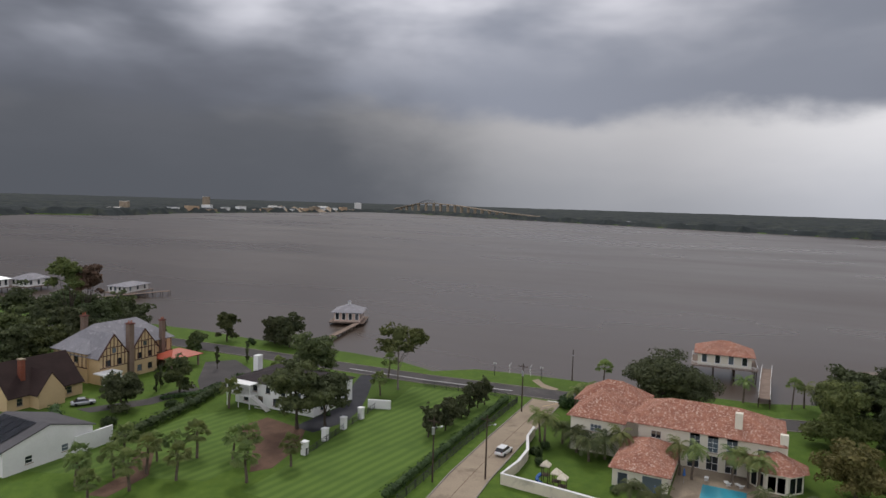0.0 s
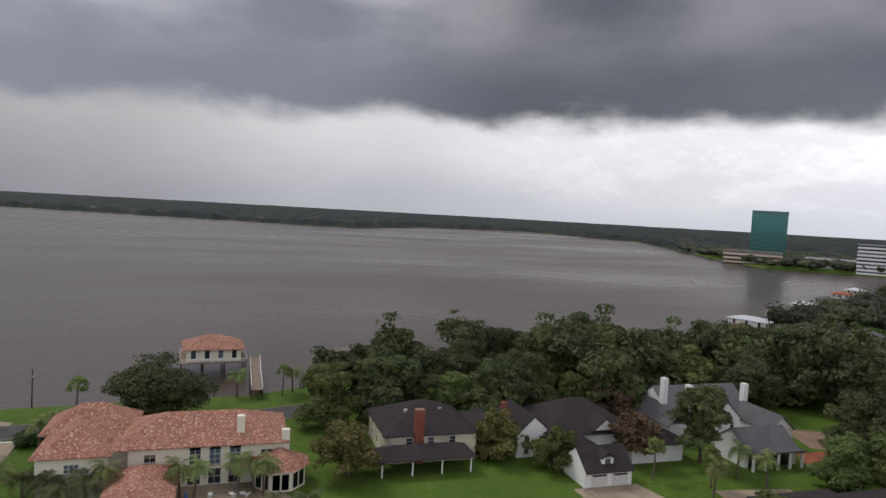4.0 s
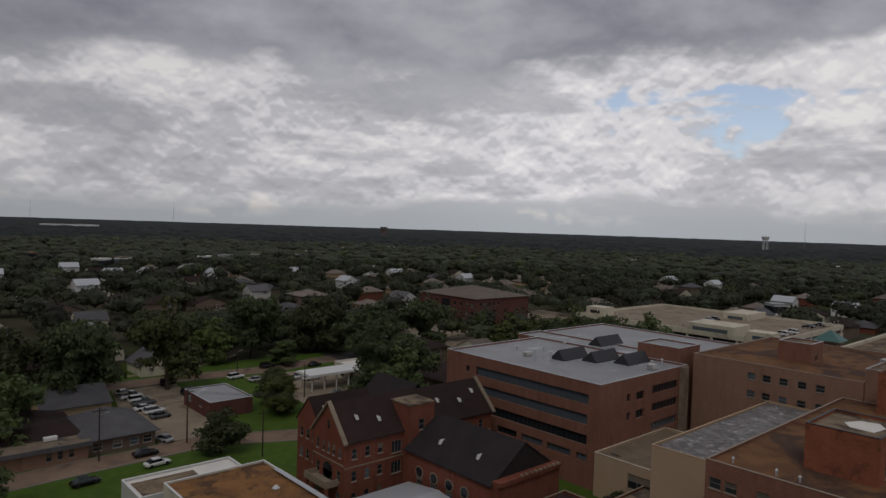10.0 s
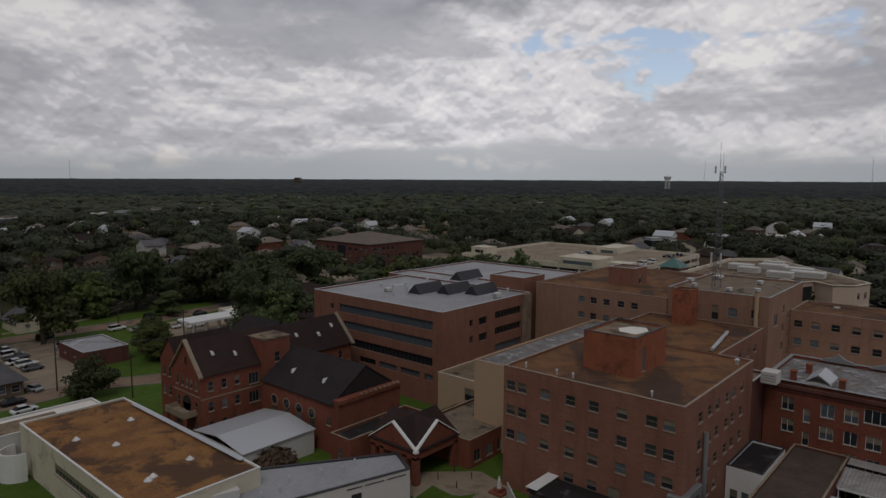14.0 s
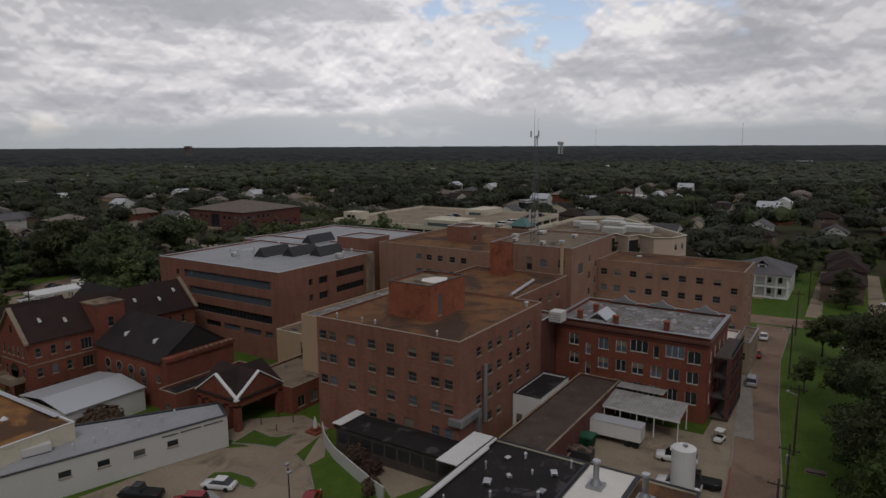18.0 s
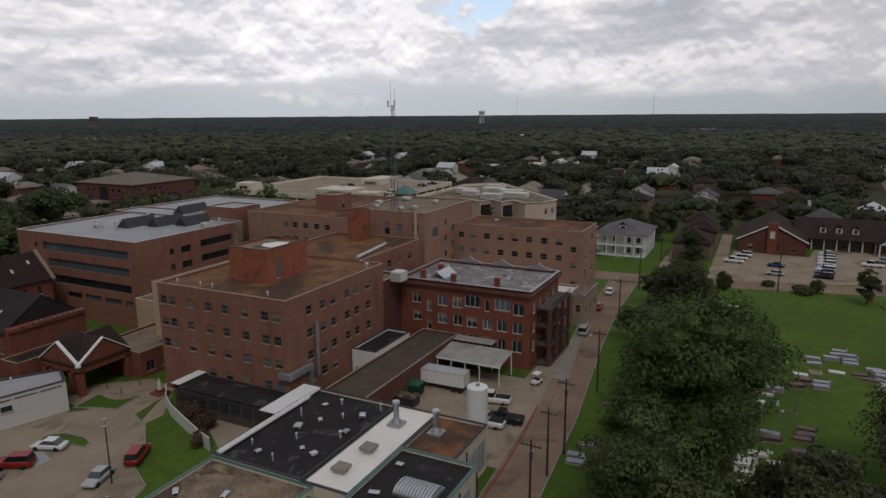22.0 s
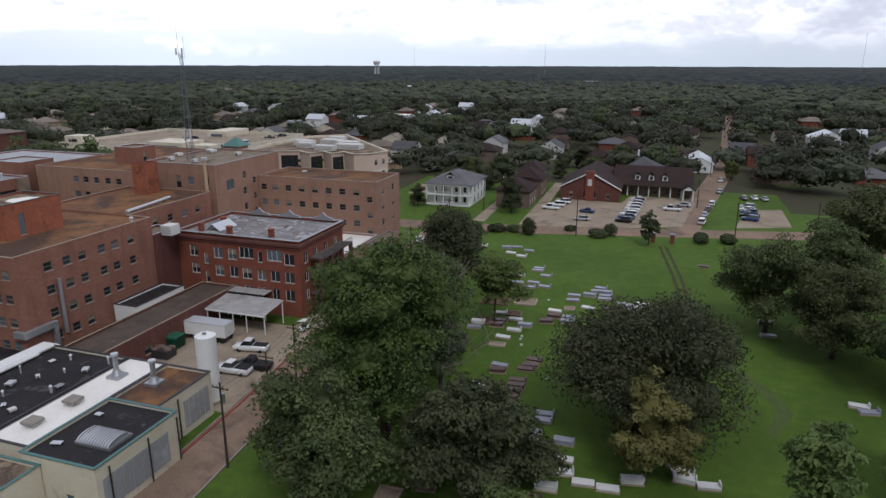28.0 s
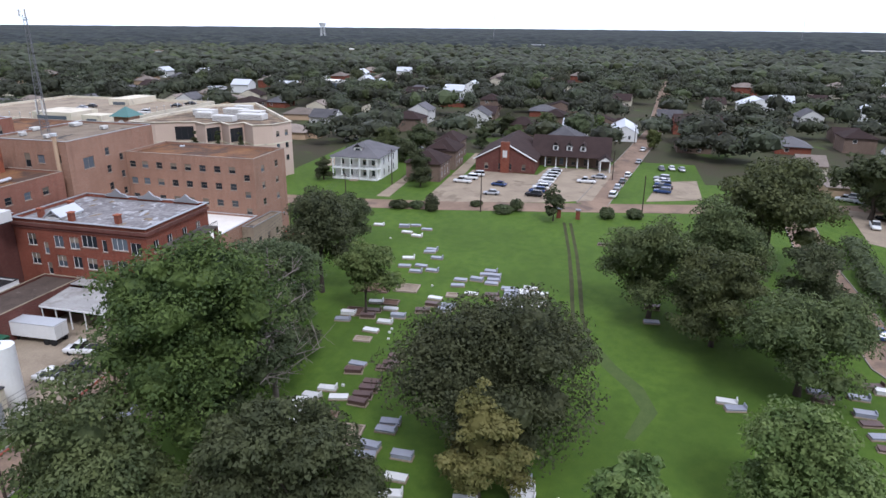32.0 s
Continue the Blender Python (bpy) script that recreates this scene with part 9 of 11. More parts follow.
tagged(part("pool_water", prism([(-96.5, -3.0), (-88.0, -3.0), (-86.5, -1.0), (-86.5, 3.5), (-96.5, 3.5)], 0.02, 0.075), "pool"), "blue swimming pool water", "pool", kind="structure")
for k, (x, y) in enumerate(((-98.6, -2.6), (-98.3, 0.6), (-98.2, 2.4))):
    sl = thing("sun_lounger", "white sun lounger beside the pool", "lounger", (x, y, 0.05), 20 * k, "pool loungers")
    for n, b in (("seat", (-0.9, 0.5, -0.32, 0.32, 0.28, 0.36)), ("leg", (-0.8, -0.72, -0.3, 0.3, 0, 0.28)), ("leg", (0.38, 0.46, -0.3, 0.3, 0, 0.28))):
        p = part(n, boxes(b), "white")
        p.parent = sl
    p = part("backrest", boxes((-0.05, 0.65, -0.32, 0.32, -0.04, 0.04)), "white")
    p.parent, p.location, p.rotation_euler = sl, (0.5, 0, 0.33), (0, radians(-40), 0)
for k, (x, y) in enumerate(((-95.5, -5.8), (-86.0, -9.0))):
    um = thing("parasol", "closed blue garden parasol", "parasol", (x, y, 0))
    part("pole", tube((x, y, 0), (x, y, 2.6), 0.03, 0.03, 6), "steel", um)
    part("canopy", tube((x, y, 1.3), (x, y, 2.5), 0.26, 0.08, 8), "blue_paint", um)
ps = thing("playset", "wooden climbing frame with pale roofs and blue slide", "playset", (-83, -24, 0))
for x, y, h in ((-84.5, -25.6, 2.9), (-83.0, -23.4, 2.6), (-81.6, -22.0, 2.6)):
    for sx in (-0.5, 0.5):
        for sy in (-0.5, 0.5):
            part("post", boxes((x + sx - 0.05, x + sx + 0.05, y + sy - 0.05, y + sy + 0.05, 0, h)), "pole", ps)
    part("platform", boxes((x - 0.6, x + 0.6, y - 0.6, y + 0.6, 1.2, 1.3)), "pole", ps)
    part("roof", hip(x - 0.6, x + 0.6, y - 0.6, y + 0.6, h, 0.8, 0.15), "cream", ps)
for k in range(6):
    a, b = k / 6, (k + 1) / 6
    part("slide", tube((-83.6 - 0.6 * math.cos(a * 4), -26.2 - 0.5 * math.sin(a * 4), 1.3 - a * 1.1), (-83.6 - 0.6 * math.cos(b * 4), -26.2 - 0.5 * math.sin(b * 4), 1.3 - b * 1.1), 0.3, 0.3, 8), "blue_paint", ps)

# ---------------------------------------------------------------- houses along the shaded street
h = house("dark-roofed house with cream walls and red chimney", (-122.0, -106.5, 26.0, 42.5), 5.0, 4.0, "cream", "shingle_dark", "hip", openings={"e": grid([4, 8, 12], [3.2], 1.2, 1.2), "s": grid([3, 7, 12], [3.2, 0.9], 1.3, 1.4)})
part("chimney", boxes((-107.0, -105.7, 30.8, 32.4, 0, 9.6)), "brick_red", h)
part("porch_roof", hip(-106.5, -100.5, 23.5, 40.0, 2.9, 1.6, 0.4), "shingle_dark", h)
for y in (24.0, 29.2, 34.4, 39.6):
    part("porch_post", boxes((-101.0, -100.8, y - 0.1, y + 0.1, 0, 2.9)), "white", h)
for y in (30.5, 37.0):
    part("roof_vent", tube((-112.0, y, 7.2), (-112.0, y, 7.9), 0.28, 0.36, 10), "alu", h)
walls(h, (-122, -108, 42.7, 52.0), 0, 3.2, "brick_red", {"e": grid([4], [0.9], 1.4, 1.4)})
part("wing_roof", hip(-122, -108, 42.0, 52.0, 3.2, 2.6, 0.5), "shingle_dark", h)
h = house("rambling white house with dark hipped roofs", (-120.0, -104.0, 56.0, 75.0), 4.4, 4.6, "white", "shingle_dark", "hip", openings={"e": grid([4, 9, 14], [0.9], 1.3, 1.5)})
walls(h, (-113.0, -105.5, 50.2, 57.0), 0, 4.4, "white", {"e": grid([2, 5], [2.6, 0.7], 1.0, 1.3)})
part("wing_roof", gable(-118.0, -105.5, 50.2, 57.0, 4.4, 3.0, "x", 0.4), "shingle_dark", h)
gable_ends("wing_gable", (-113.0, -105.5, 50.2, 57.0, 4.4, 2.9, "x"), "white", h)
walls(h, (-106.0, -99.5, 56.0, 62.0), 0, 3.2, "white", {"e": grid([3], [0.8], 1.2, 1.4)})
part("wing_roof", hip(-108.0, -99.5, 55.0, 64.0, 3.2, 2.6, 0.4), "shingle_dark", h)
part("wing_roof", hip(-109.0, -98.5, 70.0, 82.0, 3.6, 3.0, 0.5), "shingle_dark", h)
part("wing_wall", boxes((-108.5, -99.0, 70.5, 81.5, 0, 3.6)), "white", h)
gable_ends("front_gable", (-108.5, -103.6, 65.0, 70.0, 5.0, 2.0, "x"), "white", h)
part("gable_roof", gable(-110.0, -103.5, 65.0, 70.0, 5.0, 2.1, "x", 0.4), "shingle_dark", h)
part("chimney", boxes((-111.6, -110.5, 49.2, 50.1, 0, 8.8)), "brick_red", h)
h = house("white double garage with dormer", (-98.0, -91.0, 56.0, 65.0), 3.0, 2.7, "white", "shingle_dark", "gable", "y", name="garage", category="garage")
for y in (57.2, 61.2):
    part("garage_door", boxes((-90.98, -90.9, y, y + 3.0, 0.05, 2.3)), "grey_wall", h)
    part("door_lights", boxes((-90.9, -90.87, y + 0.2, y + 2.8, 1.85, 2.15)), "glass", h)
dm = part("dormer", boxes((-93.5, -91.6, 59.4, 61.6, 3.2, 4.6)), "white", h)
part("dormer_roof", gable(-94.6, -91.5, 59.4, 61.6, 4.6, 0.9, "x", 0.2), "shingle_dark", dm)
part("dormer_window", boxes((-91.58, -91.52, 60.0, 61.0, 3.5, 4.5)), "glass", dm)
h = house("white colonial house with steep grey roofs and tall white chimneys", (-122.0, -111.5, 87.0, 108.0), 5.2, 4.0, "white", "shingle_grey", "gable", "y", {"e": grid([3, 7, 13, 18], [3.0, 0.8], 1.1, 1.4), "s": grid([3, 7], [3.0, 0.8], 1.1, 1.4)})
for x, y, z in ((-113.0, 87.0, 12.0), (-112.0, 92.5, 10.6), (-112.5, 107.5, 10.4)):
    c = part("chimney", boxes((x - 0.7, x + 0.7, y - 0.5, y + 0.5, 0, z)), "white", h)
walls(h, (-112.0, -106.0, 94.0, 101.0), 0, 5.0, "white", {"e": grid([2, 5], [3.0, 0.8], 1.0, 1.4)})
part("wing_roof", gable(-114.0, -106.0, 94.0, 101.0, 5.0, 3.4, "x", 0.4), "shingle_grey", h)
gable_ends("wing_gable", (-112.0, -106.0, 94.0, 101.0, 5.0, 3.3, "x"), "white", h)
part("wing_roof", gable(-118.0, -106.5, 84.0, 89.5, 4.0, 2.6, "x", 0.4), "shingle_grey", h)
part("wing_wall", boxes((-117.0, -106.8, 84.2, 89.3, 0, 4.0)), "white", h)
part("wing_roof", gable(-112.0, -101.0, 104.0, 110.0, 4.0, 2.6, "x", 0.4), "shingle_grey", h)
gable_ends("wing_gable", (-111.0, -101.2, 104.0, 110.0, 4.0, 2.5, "x"), "white", h)
part("wing_wall", boxes((-111.0, -101.2, 104.0, 110.0, 0, 4.0)), "white", h)
h = house("grey-roofed carriage house with white columns", (-101.5, -93.5, 91.0, 103.0), 3.4, 2.8, "white", "shingle_grey", "gable", "y", name="carriage_house", category="garage")
part("porch_roof", boxes((-93.5, -91.4, 91.0, 103.0, 3.1, 3.4)), "shingle_grey", h)
# no real hole: a dark sheet on the wall imitates the shaded bays
part("opening", boxes((-93.48, -93.42, 91.8, 102.2, 0.05, 2.9)), "car_glass", h)
for k in range(5):
    part("column", boxes((-91.9, -91.5, 91.1 + 2.85 * k, 91.5 + 2.85 * k, 0, 3.1)), "white", h)
h = house("red brick house with wide dark slate roof", (-73.0, -58.5, 89.0, 104.0), 4.0, 3.6, "brick_red", "shingle_dark", "hip", openings={"e": grid([3, 7, 11], [1.0], 1.2, 1.5), "s": grid([3, 9], [1.0], 1.2, 1.5)})
part("wing_roof", hip(-76.0, -60.0, 76.0, 91.0, 3.4, 2.8, 0.5), "shingle_dark", h)
part("wing_wall", boxes((-75.5, -60.5, 76.5, 90.5, 0, 3.4)), "brick_red", h)
part("roof_vent", tube((-66.0, 95.0, 6.6), (-66.0, 95.0, 7.4), 0.2, 0.2, 8), "alu", h)
slab("patio", [(-86, 78), (-77, 76), (-77, 90), (-84, 92)], "concrete_pale", "pale patio beside a small pool", "patio", 0.05)
tagged(part("pool_water", prism([(-83, 82), (-79, 81), (-79, 86.5), (-82.5, 87)], 0.02, 0.075), "pool"), "small blue garden pool", "pool", kind="structure")
slab("driveway", [(-91, 54), (-84, 54), (-83, 68), (-91, 66)], "concrete_pale", "stained concrete drive before the garage", "driveway", 0.04)
slab("path", [(-91, 104), (-86, 104), (-84, 112), (-90, 116), (-98, 116), (-98, 108)], "cotta", "red brick garden path", "path", 0.04)
slab("driveway", [(-112, 118), (-100, 114), (-97, 120), (-108, 126)], "concrete", "brown drive beside the open lawn", "driveway", 0.035)
h = house("brick house with white gable and red chimney", (-128.0, -112.0, 160.0, 174.0), 5.4, 3.6, "brick_brown", "shingle_dark", "gable", "y", {"e": grid([3, 7, 11], [3.0, 0.8], 1.1, 1.4)}, chimney=(-111.0, 172.0, 10.0))
gable_ends("front_gable", (-114.0, -110.5, 163.0, 168.0, 5.2, 2.2, "x"), "white", h)
part("gable_roof", gable(-118.0, -110.3, 163.0, 168.0, 5.2, 2.3, "x", 0.4), "shingle_dark", h)
house("low house with faded red roof", (-108.0, -94.0, 152.0, 163.0), 3.2, 2.6, "white", "cotta", "hip")
house("grey-roofed house beside the red roof", (-92.0, -80.0, 160.0, 172.0), 3.2, 2.6, "grey_wall", "shingle_grey", "gable", "x")
house("pale house with tan hipped roof", (-152.0, -138.0, 254.0, 268.0), 4.2, 3.0, "stucco", "shingle_tan", "hip")
house("low brick house with tan roof beside a lawn", (-50.0, -36.0, 148.0, 160.0), 3.0, 2.6, "brick_brown", "shingle_tan", "gable", "x")
house("white cottage with grey roof beside a lawn", (-37.0, -24.0, 156.0, 167.0), 3.2, 2.6, "white", "shingle_grey", "gable", "y")
house("tan house on the lake bank", (-192.0, -178.0, 205.0, 218.0), 4.0, 2.8, "stucco", "shingle_tan", "hip")
HOUSES.extend([(-114, 35, 10), (-112, 47, 8), (-112, 65, 11), (-103, 76, 7), (-94, 60, 7), (-88, 60, 5), (-116, 97, 12), (-104, 107, 6), (-97, 97, 7), (-92, 97, 5), (-66, 97, 9), (-68, 83, 9), (-81, 84, 6), (-120, 167, 10), (-101, 157, 9), (-86, 166, 8), (-145, 261, 9), (-43, 154, 9), (-30, 161, 8), (-185, 211, 9), (-112, 132, 9), (-104, 120, 7), (-37, 178, 7), (-29, 200, 7), (-85, 72, 4)])

# palms, by garden
for x, y in ((-69.1, -64.3), (-60.8, -66.2), (-67.6, -72.4), (-64, -80.1), (-59.7, -84.6), (-56.8, -92.1 + 3), (-52, -85), (-47.1, -87.2), (-86.4, -94.8), (-110.8, -72.8), (-124.5, -78.8), (-66.5, -74.5), (-61.5, -82), (-56, -76), (-50, -79), (-110, -97), (-108.5, -100), (-49, -93.0 + 4), (-44, -80), (-55.5, -82)):
    put_copy(PALM_FAN, x, y, 37 * x, 0.9 + 0.25 * abs(math.sin(x * 7)))
for x, y in ((-138.2, -28.4), (-150.2, 11.5), (-87, 78), (-92, 70)):
    put_copy(PALM_TALL, x, y, 31 * x, 0.85)
for x, y in ((-99.7, -24.5), (-99.0, -19.3), (-96.8, -21.6), (-102.8, -28.0), (-86, 6), (-88, 10), (-82, -12), (-80, -8)):
    put_copy(PALM_DATE, x, y, 53 * x, 1.0)
for x, y in ((-100.2, -30.7), (-99.2, -16.6), (-98.4, -6.8), (-97.6, -4.8), (-98.6, 1.2), (-98.8, 3.6), (-97.5, 5.0), (-101.5, -32.0), (-121, -30.5), (-124, -28.5), (-150, 1.5), (-153, 14), (-85, 88), (-84, 76), (-90, 86)):
    put_copy(PALM_QUEEN, x, y, 71 * y, 0.95)

# trees of the lake gardens
tree("oak_tree", "broad grey-green oak before the white house", (-83.8, -74.8), 13.5, 5.6, "leaf_olive" if "leaf_olive" in M else "leaf_mid", 0.34, 15, 6500, 0.36, 0.34, 101, spread=0.75)
tree("oak_tree", "leaning oak with open crown beside the drive", (-86.5, -70.2), 11.5, 4.6, "leaf_oak", 0.3, 13, 4600, 0.36, 0.28, 102, spread=0.75)
tree("oak_tree", "dull green oak behind the white house", (-108, -90), 12.5, 6.4, "leaf_mid", 0.1, 15, 6000, 0.4, 0.3, 103, spread=0.75)
tree("cypress_tree", "tall pale-trunked tree with thin high crown", (-117.0, -71.7), 16.5, 5.0, "leaf_light", 0.52, 11, 2300, 0.36, 0.22, 104, bark="bark_pale", spread=0.85, inner=0.4)
for i, (x, y, hh, r) in enumerate(((-134, -142, 9, 3.4), (-139.5, -128, 8, 4.6), (-138, -121, 10.5, 5.0), (-119.5, -139, 6, 2.8), (-124, -170, 12, 5.4), (-118, -178, 13, 6.0), (-130, -186, 12, 6), (-108, -168, 13, 6.4), (-98, -164, 14, 6.5), (-88, -160, 13, 6.2), (-78, -156, 12.5, 6.0), (-112, -186, 14, 6.6), (-125, -200, 12, 6), (-66, -152, 12, 5.6), (-113, -156, 11, 5), (-134, -215, 11, 6), (-120, -222, 13, 6.6), (-100, -180, 14, 6.5), (-86, -168, 14, 6.5))):
    tree("tree", ("leafy green tree on the lake shore", "dark dense tree in the lake woods")[i > 4], (x, y), hh, r, ("leaf_mid", "leaf_oak", "leaf_oak")[i % 3], 0.08, 12, 2600, 0.5, seed=110 + i, group="lake trees")
for i, (x, y) in enumerate(((-107, -176), (-110.5, -174))):
    tree("pine_tree", "tall pine with high open crown by the lake", (x, y), 25.0 - 2 * i, 4.8, ("leaf_light", "leaf_red")[i], 0.62, 11, 2600, 0.42, 0.3, 131 + i, spread=0.8)
tree("tree", "round bushy dark tree beside the drive", (-74.5, -112.5), 7.5, 4.6, "leaf_oak", 0.02, 14, 4600, 0.32, 0.2, 141)
tree("tree", "conical green tree beside the drive", (-89.0, -112.0), 9.0, 3.6, "leaf_mid", 0.03, 14, 3800, 0.32, 0.2, 142, spread=0.55)
for i, (x, y, hh) in enumerate(((-108.4, -120.2, 6.5), (-117.6, -118.6, 6.0), (-124.8, -158, 7.0), (-89.5, -118.5, 6), (-86.5, -116.5, 5.5), (-93, -120, 6))):
    tree("cypress_tree", "slim dark columnar cypress", (x, y), hh, 0.8, "leaf_oak", 0.02, 7, 620, 0.26, 0.1, 150 + i, spread=0.3, group="columnar cypresses")
for i, (x, y, hh) in enumerate(((-92.9, -51.2, 6.4), (-97.7, -49.9, 6.0), (-95.4, -51.0, 5.6), (-100.8, -50.3, 6.6), (-106.1, -50.3, 5.2), (-111.5, -51.0, 6.8), (-114.0, -50.0, 6.2), (-116.8, -49.6, 7.0))):
    tree("magnolia_tree", "dark bushy magnolia on the mown lawn", (x, y), hh, 1.9, "leaf_oak", 0.02, 11, 1500, 0.28, 0.14, 160 + i, spread=0.5, group="lawn magnolias")
tree("oak_tree", "broad live oak between villa and lake", (-137.0, -15.0), 10.5, 9.0, "leaf_oak", 0.14, 20, 11000, 0.36, 0.5, 171, spread=0.78)
tree("tree", "tall bright green tree beside the villa", (-128.0, 19.0), 13.0, 6.4, "leaf_light", 0.05, 15, 7500, 0.36, 0.34, 172)
tree("tree", "olive-green tree before the dark roofs", (-102.4, 18.7), 9.0, 5.4, "leaf_yellow", 0.04, 14, 5200, 0.34, 0.26, 173)
for i, (x, y, hh, r) in enumerate(((-146, 22, 12, 6.6), (-142, 32, 13, 7), (-152, 30, 12, 6.5), (-134, 34, 12.5, 6.5), (-152, 44, 12, 6.8), (-140, 46, 13.5, 7), (-128, 30, 10, 5))):
    tree("oak_tree", "dark live oak on the lake bank", (x, y), hh, r, "leaf_oak", 0.06, 14, 3800, 0.48, seed=180 + i, group="lake trees")
tree("tree", "yellow-green leafy tree beside the garage", (-106.5, 46.3), 9.5, 5.0, "leaf_yellow", 0.04, 13, 4600, 0.36, 0.24, 191)
tree("tree", "light green tree beside the white garage", (-99.5, 54.5), 7.5, 4.4, "leaf_light", 0.04, 13, 4000, 0.34, 0.22, 192)
tree("tree", "tall dense green tree on the shaded street", (-97.5, 84.2), 15.0, 6.0, "leaf_mid", 0.06, 15, 6500, 0.38, 0.34, 193)
tree("tree", "rusty brown tree behind the garage", (-99.5, 71.5), 9.5, 5.2, "leaf_red", 0.06, 13, 4600, 0.38, 0.24, 194)
tree("tree", "reddish tree behind the dark roofs", (-121.5, 80.5), 9.5, 5.0, "leaf_red", 0.06, 13, 3600, 0.4, 0.24, 195)
tree("tree", "bright light green tree above the slate roof", (-50.0, 99.5), 15.0, 6.6, "leaf_light", 0.08, 15, 7500, 0.36, 0.34, 196)
tree("tree", "light green young tree in a garden", (-69.5, 72.5), 7.5, 3.8, "leaf_light", 0.06, 12, 3600, 0.34, 0.2, 197)
for i, (x, y, r, hh) in enumerate(((-97.8, -29.8, 1.0, 1.8), (-95, -31, 0.8, 1.4), (-93, -29.6, 0.9, 2.6), (-90.5, -28.6, 0.9, 1.5), (-66.4, -105.3, 1.8, 2.4), (-81, -105.5, 1.4, 1.6), (-85, -104.8, 1.2, 1.4), (-101, -106, 2.4, 2.6), (-98.5, -104, 2.2, 2.4), (-112.5, -90, 2.0, 3.0), (-134.5, -132, 1.0, 1.4), (-137, -135, 1.1, 1.5), (-97.5, -13.8 - 4, 0.8, 0.9), (-125, -33, 2.4, 3.2), (-128, -26, 2.6, 3.4), (-86, -15, 1.0, 1.2), (-93, -74.6, 0.9, 0.9))):
    shrub("rounded green garden shrub", (x, y), r, hh, "hedge", 200 + i, count=int(260 + 120 * r), group="garden shrubs")

# ---------------------------------------------------------------- the cemetery
def tomb_kinds(material, tone):
    """Three shapes of grave: plain slab, slab with headstone, double slab on a kerb."""
    out = []
    for k in range(3):
        g0 = thing("grave", tone + (" flat slab tomb on the grass", " slab tomb with upright headstone", " raised tomb with stepped base")[k], "grave", (0, -420, 0), 0, "cemetery graves")
        bs = part("base", boxes((-0.62, 0.62, -1.28, 1.28, -0.1, 0.14), bevel=0.03), "concrete_pale")
        bs.parent = g0
        h = (0.32, 0.36, 0.62)[k]
        b = part("vault", boxes((-0.5, 0.5, -1.12, 1.12, 0.14, h), bevel=0.025), material)
        b.parent = g0
        t = part("slab", boxes((-0.56, 0.56, -1.2, 1.2, h, h + 0.09), bevel=0.025), material)
        t.parent = g0
        if k:
            s = part("headstone", boxes((-0.45, 0.45, -1.26, -1.1, h - 0.2, h + (0.55 if k == 1 else 0.3)), bevel=0.03), material)
            s.parent = g0
        out.append(g0)
    return out


GRAVE_USED = set()


def bury(kinds, places, z=0.0):
    for i, (x, y) in enumerate(places):
        k = kinds[int(abs(x * 7.3 + y * 3.1)) % 3]
        m = pose(x, y, z, 0, 0, 4 + 9 * math.sin(x * 1.7 + y))
        if k.name in GRAVE_USED:
            copy_thing(k, m)
        else:
            GRAVE_USED.add(k.name)
            k.matrix_basis = m


M["granite_blue"] = surface("polished_blue_grey_granite", (0.30, 0.31, 0.36), (0.21, 0.215, 0.25), 0.35, 9.0, 0.8, 0.6)
M["granite_red"] = surface("dark_red_brown_granite", (0.115, 0.07, 0.062), (0.07, 0.045, 0.04), 0.45, 9.0, 0.8, 0.6)
GREY_T, DARK_T, WHITE_T = tomb_kinds("granite_blue", "blue-grey granite"), tomb_kinds("granite_red", "dark brown granite"), tomb_kinds("stone_white", "whitewashed")
bury(GREY_T, [(90.1, -58.8), (88.5, -58.8), (85.0, -58.1), (83.5, -58.1), (84.3, -62.1), (102.2, -50.0), (150.3, -47.1), (151.8, -47.2), (165.9, -36.7), (167.5, -39.0), (165.2, -42.3), (138.7, -47.5), (141.0, -44.6), (141.9, -47.7)])
bury(GREY_T, [(139.9, -50.4), (133.9, -56.8), (136.7, -56.7), (142.5, -61.3), (139.9, -62.4), (138.2, -62.6), (136.4, -62.5), (83.8, -74.9), (127.0, -89.9), (110.7, -109.6), (110.4, -114.3), (106.2, -113.7), (101.6, -113.9), (103.7, -98.7), (115.2, -42.4), (84.9, -27.5), (83.1, -27.9), (87.9, -28.3)])
bury(DARK_T, [(96.3, -53.8), (94.6, -53.6), (93.0, -53.6), (102.1, -54.0), (103.7, -54.4), (124.3, -54.7), (131.2, -63.5), (129.4, -64.6), (165.0, -81.7), (132.7, -90.2), (108.6, -109.7), (114.0, -117.1), (104.3, -113.8), (99.1, -114.0), (117.2, -45.9), (69.6, -57.0), (75.8, -47.0), (84.2, -31.7), (101.6, -28.2)])
bury(WHITE_T, [(93.1, -47.4), (91.4, -47.0), (89.7, -47.1), (80.8, -62.5), (78.2, -62.8), (112.6, -48.1), (120.9, -48.5), (162.0, -38.6), (165.7, -30.6), (127.2, -54.4), (130.7, -60.0), (126.4, -66.6), (128.0, -67.2), (134.3, -68.3), (132.4, -69.1), (133.1, -71.7)])
bury(WHITE_T, [(126.5, -69.8), (82.4, -75.4), (81.0, -75.6), (105.1, -97.9), (112.5, -118.0), (117.4, -42.5), (77.1, -65.2), (76.9, -67.8), (75.0, -61.5), (79.0, -70.2), (80.6, -78.0), (123.0, -45.2), (160.0, -41.5), (145.5, -44.0)])
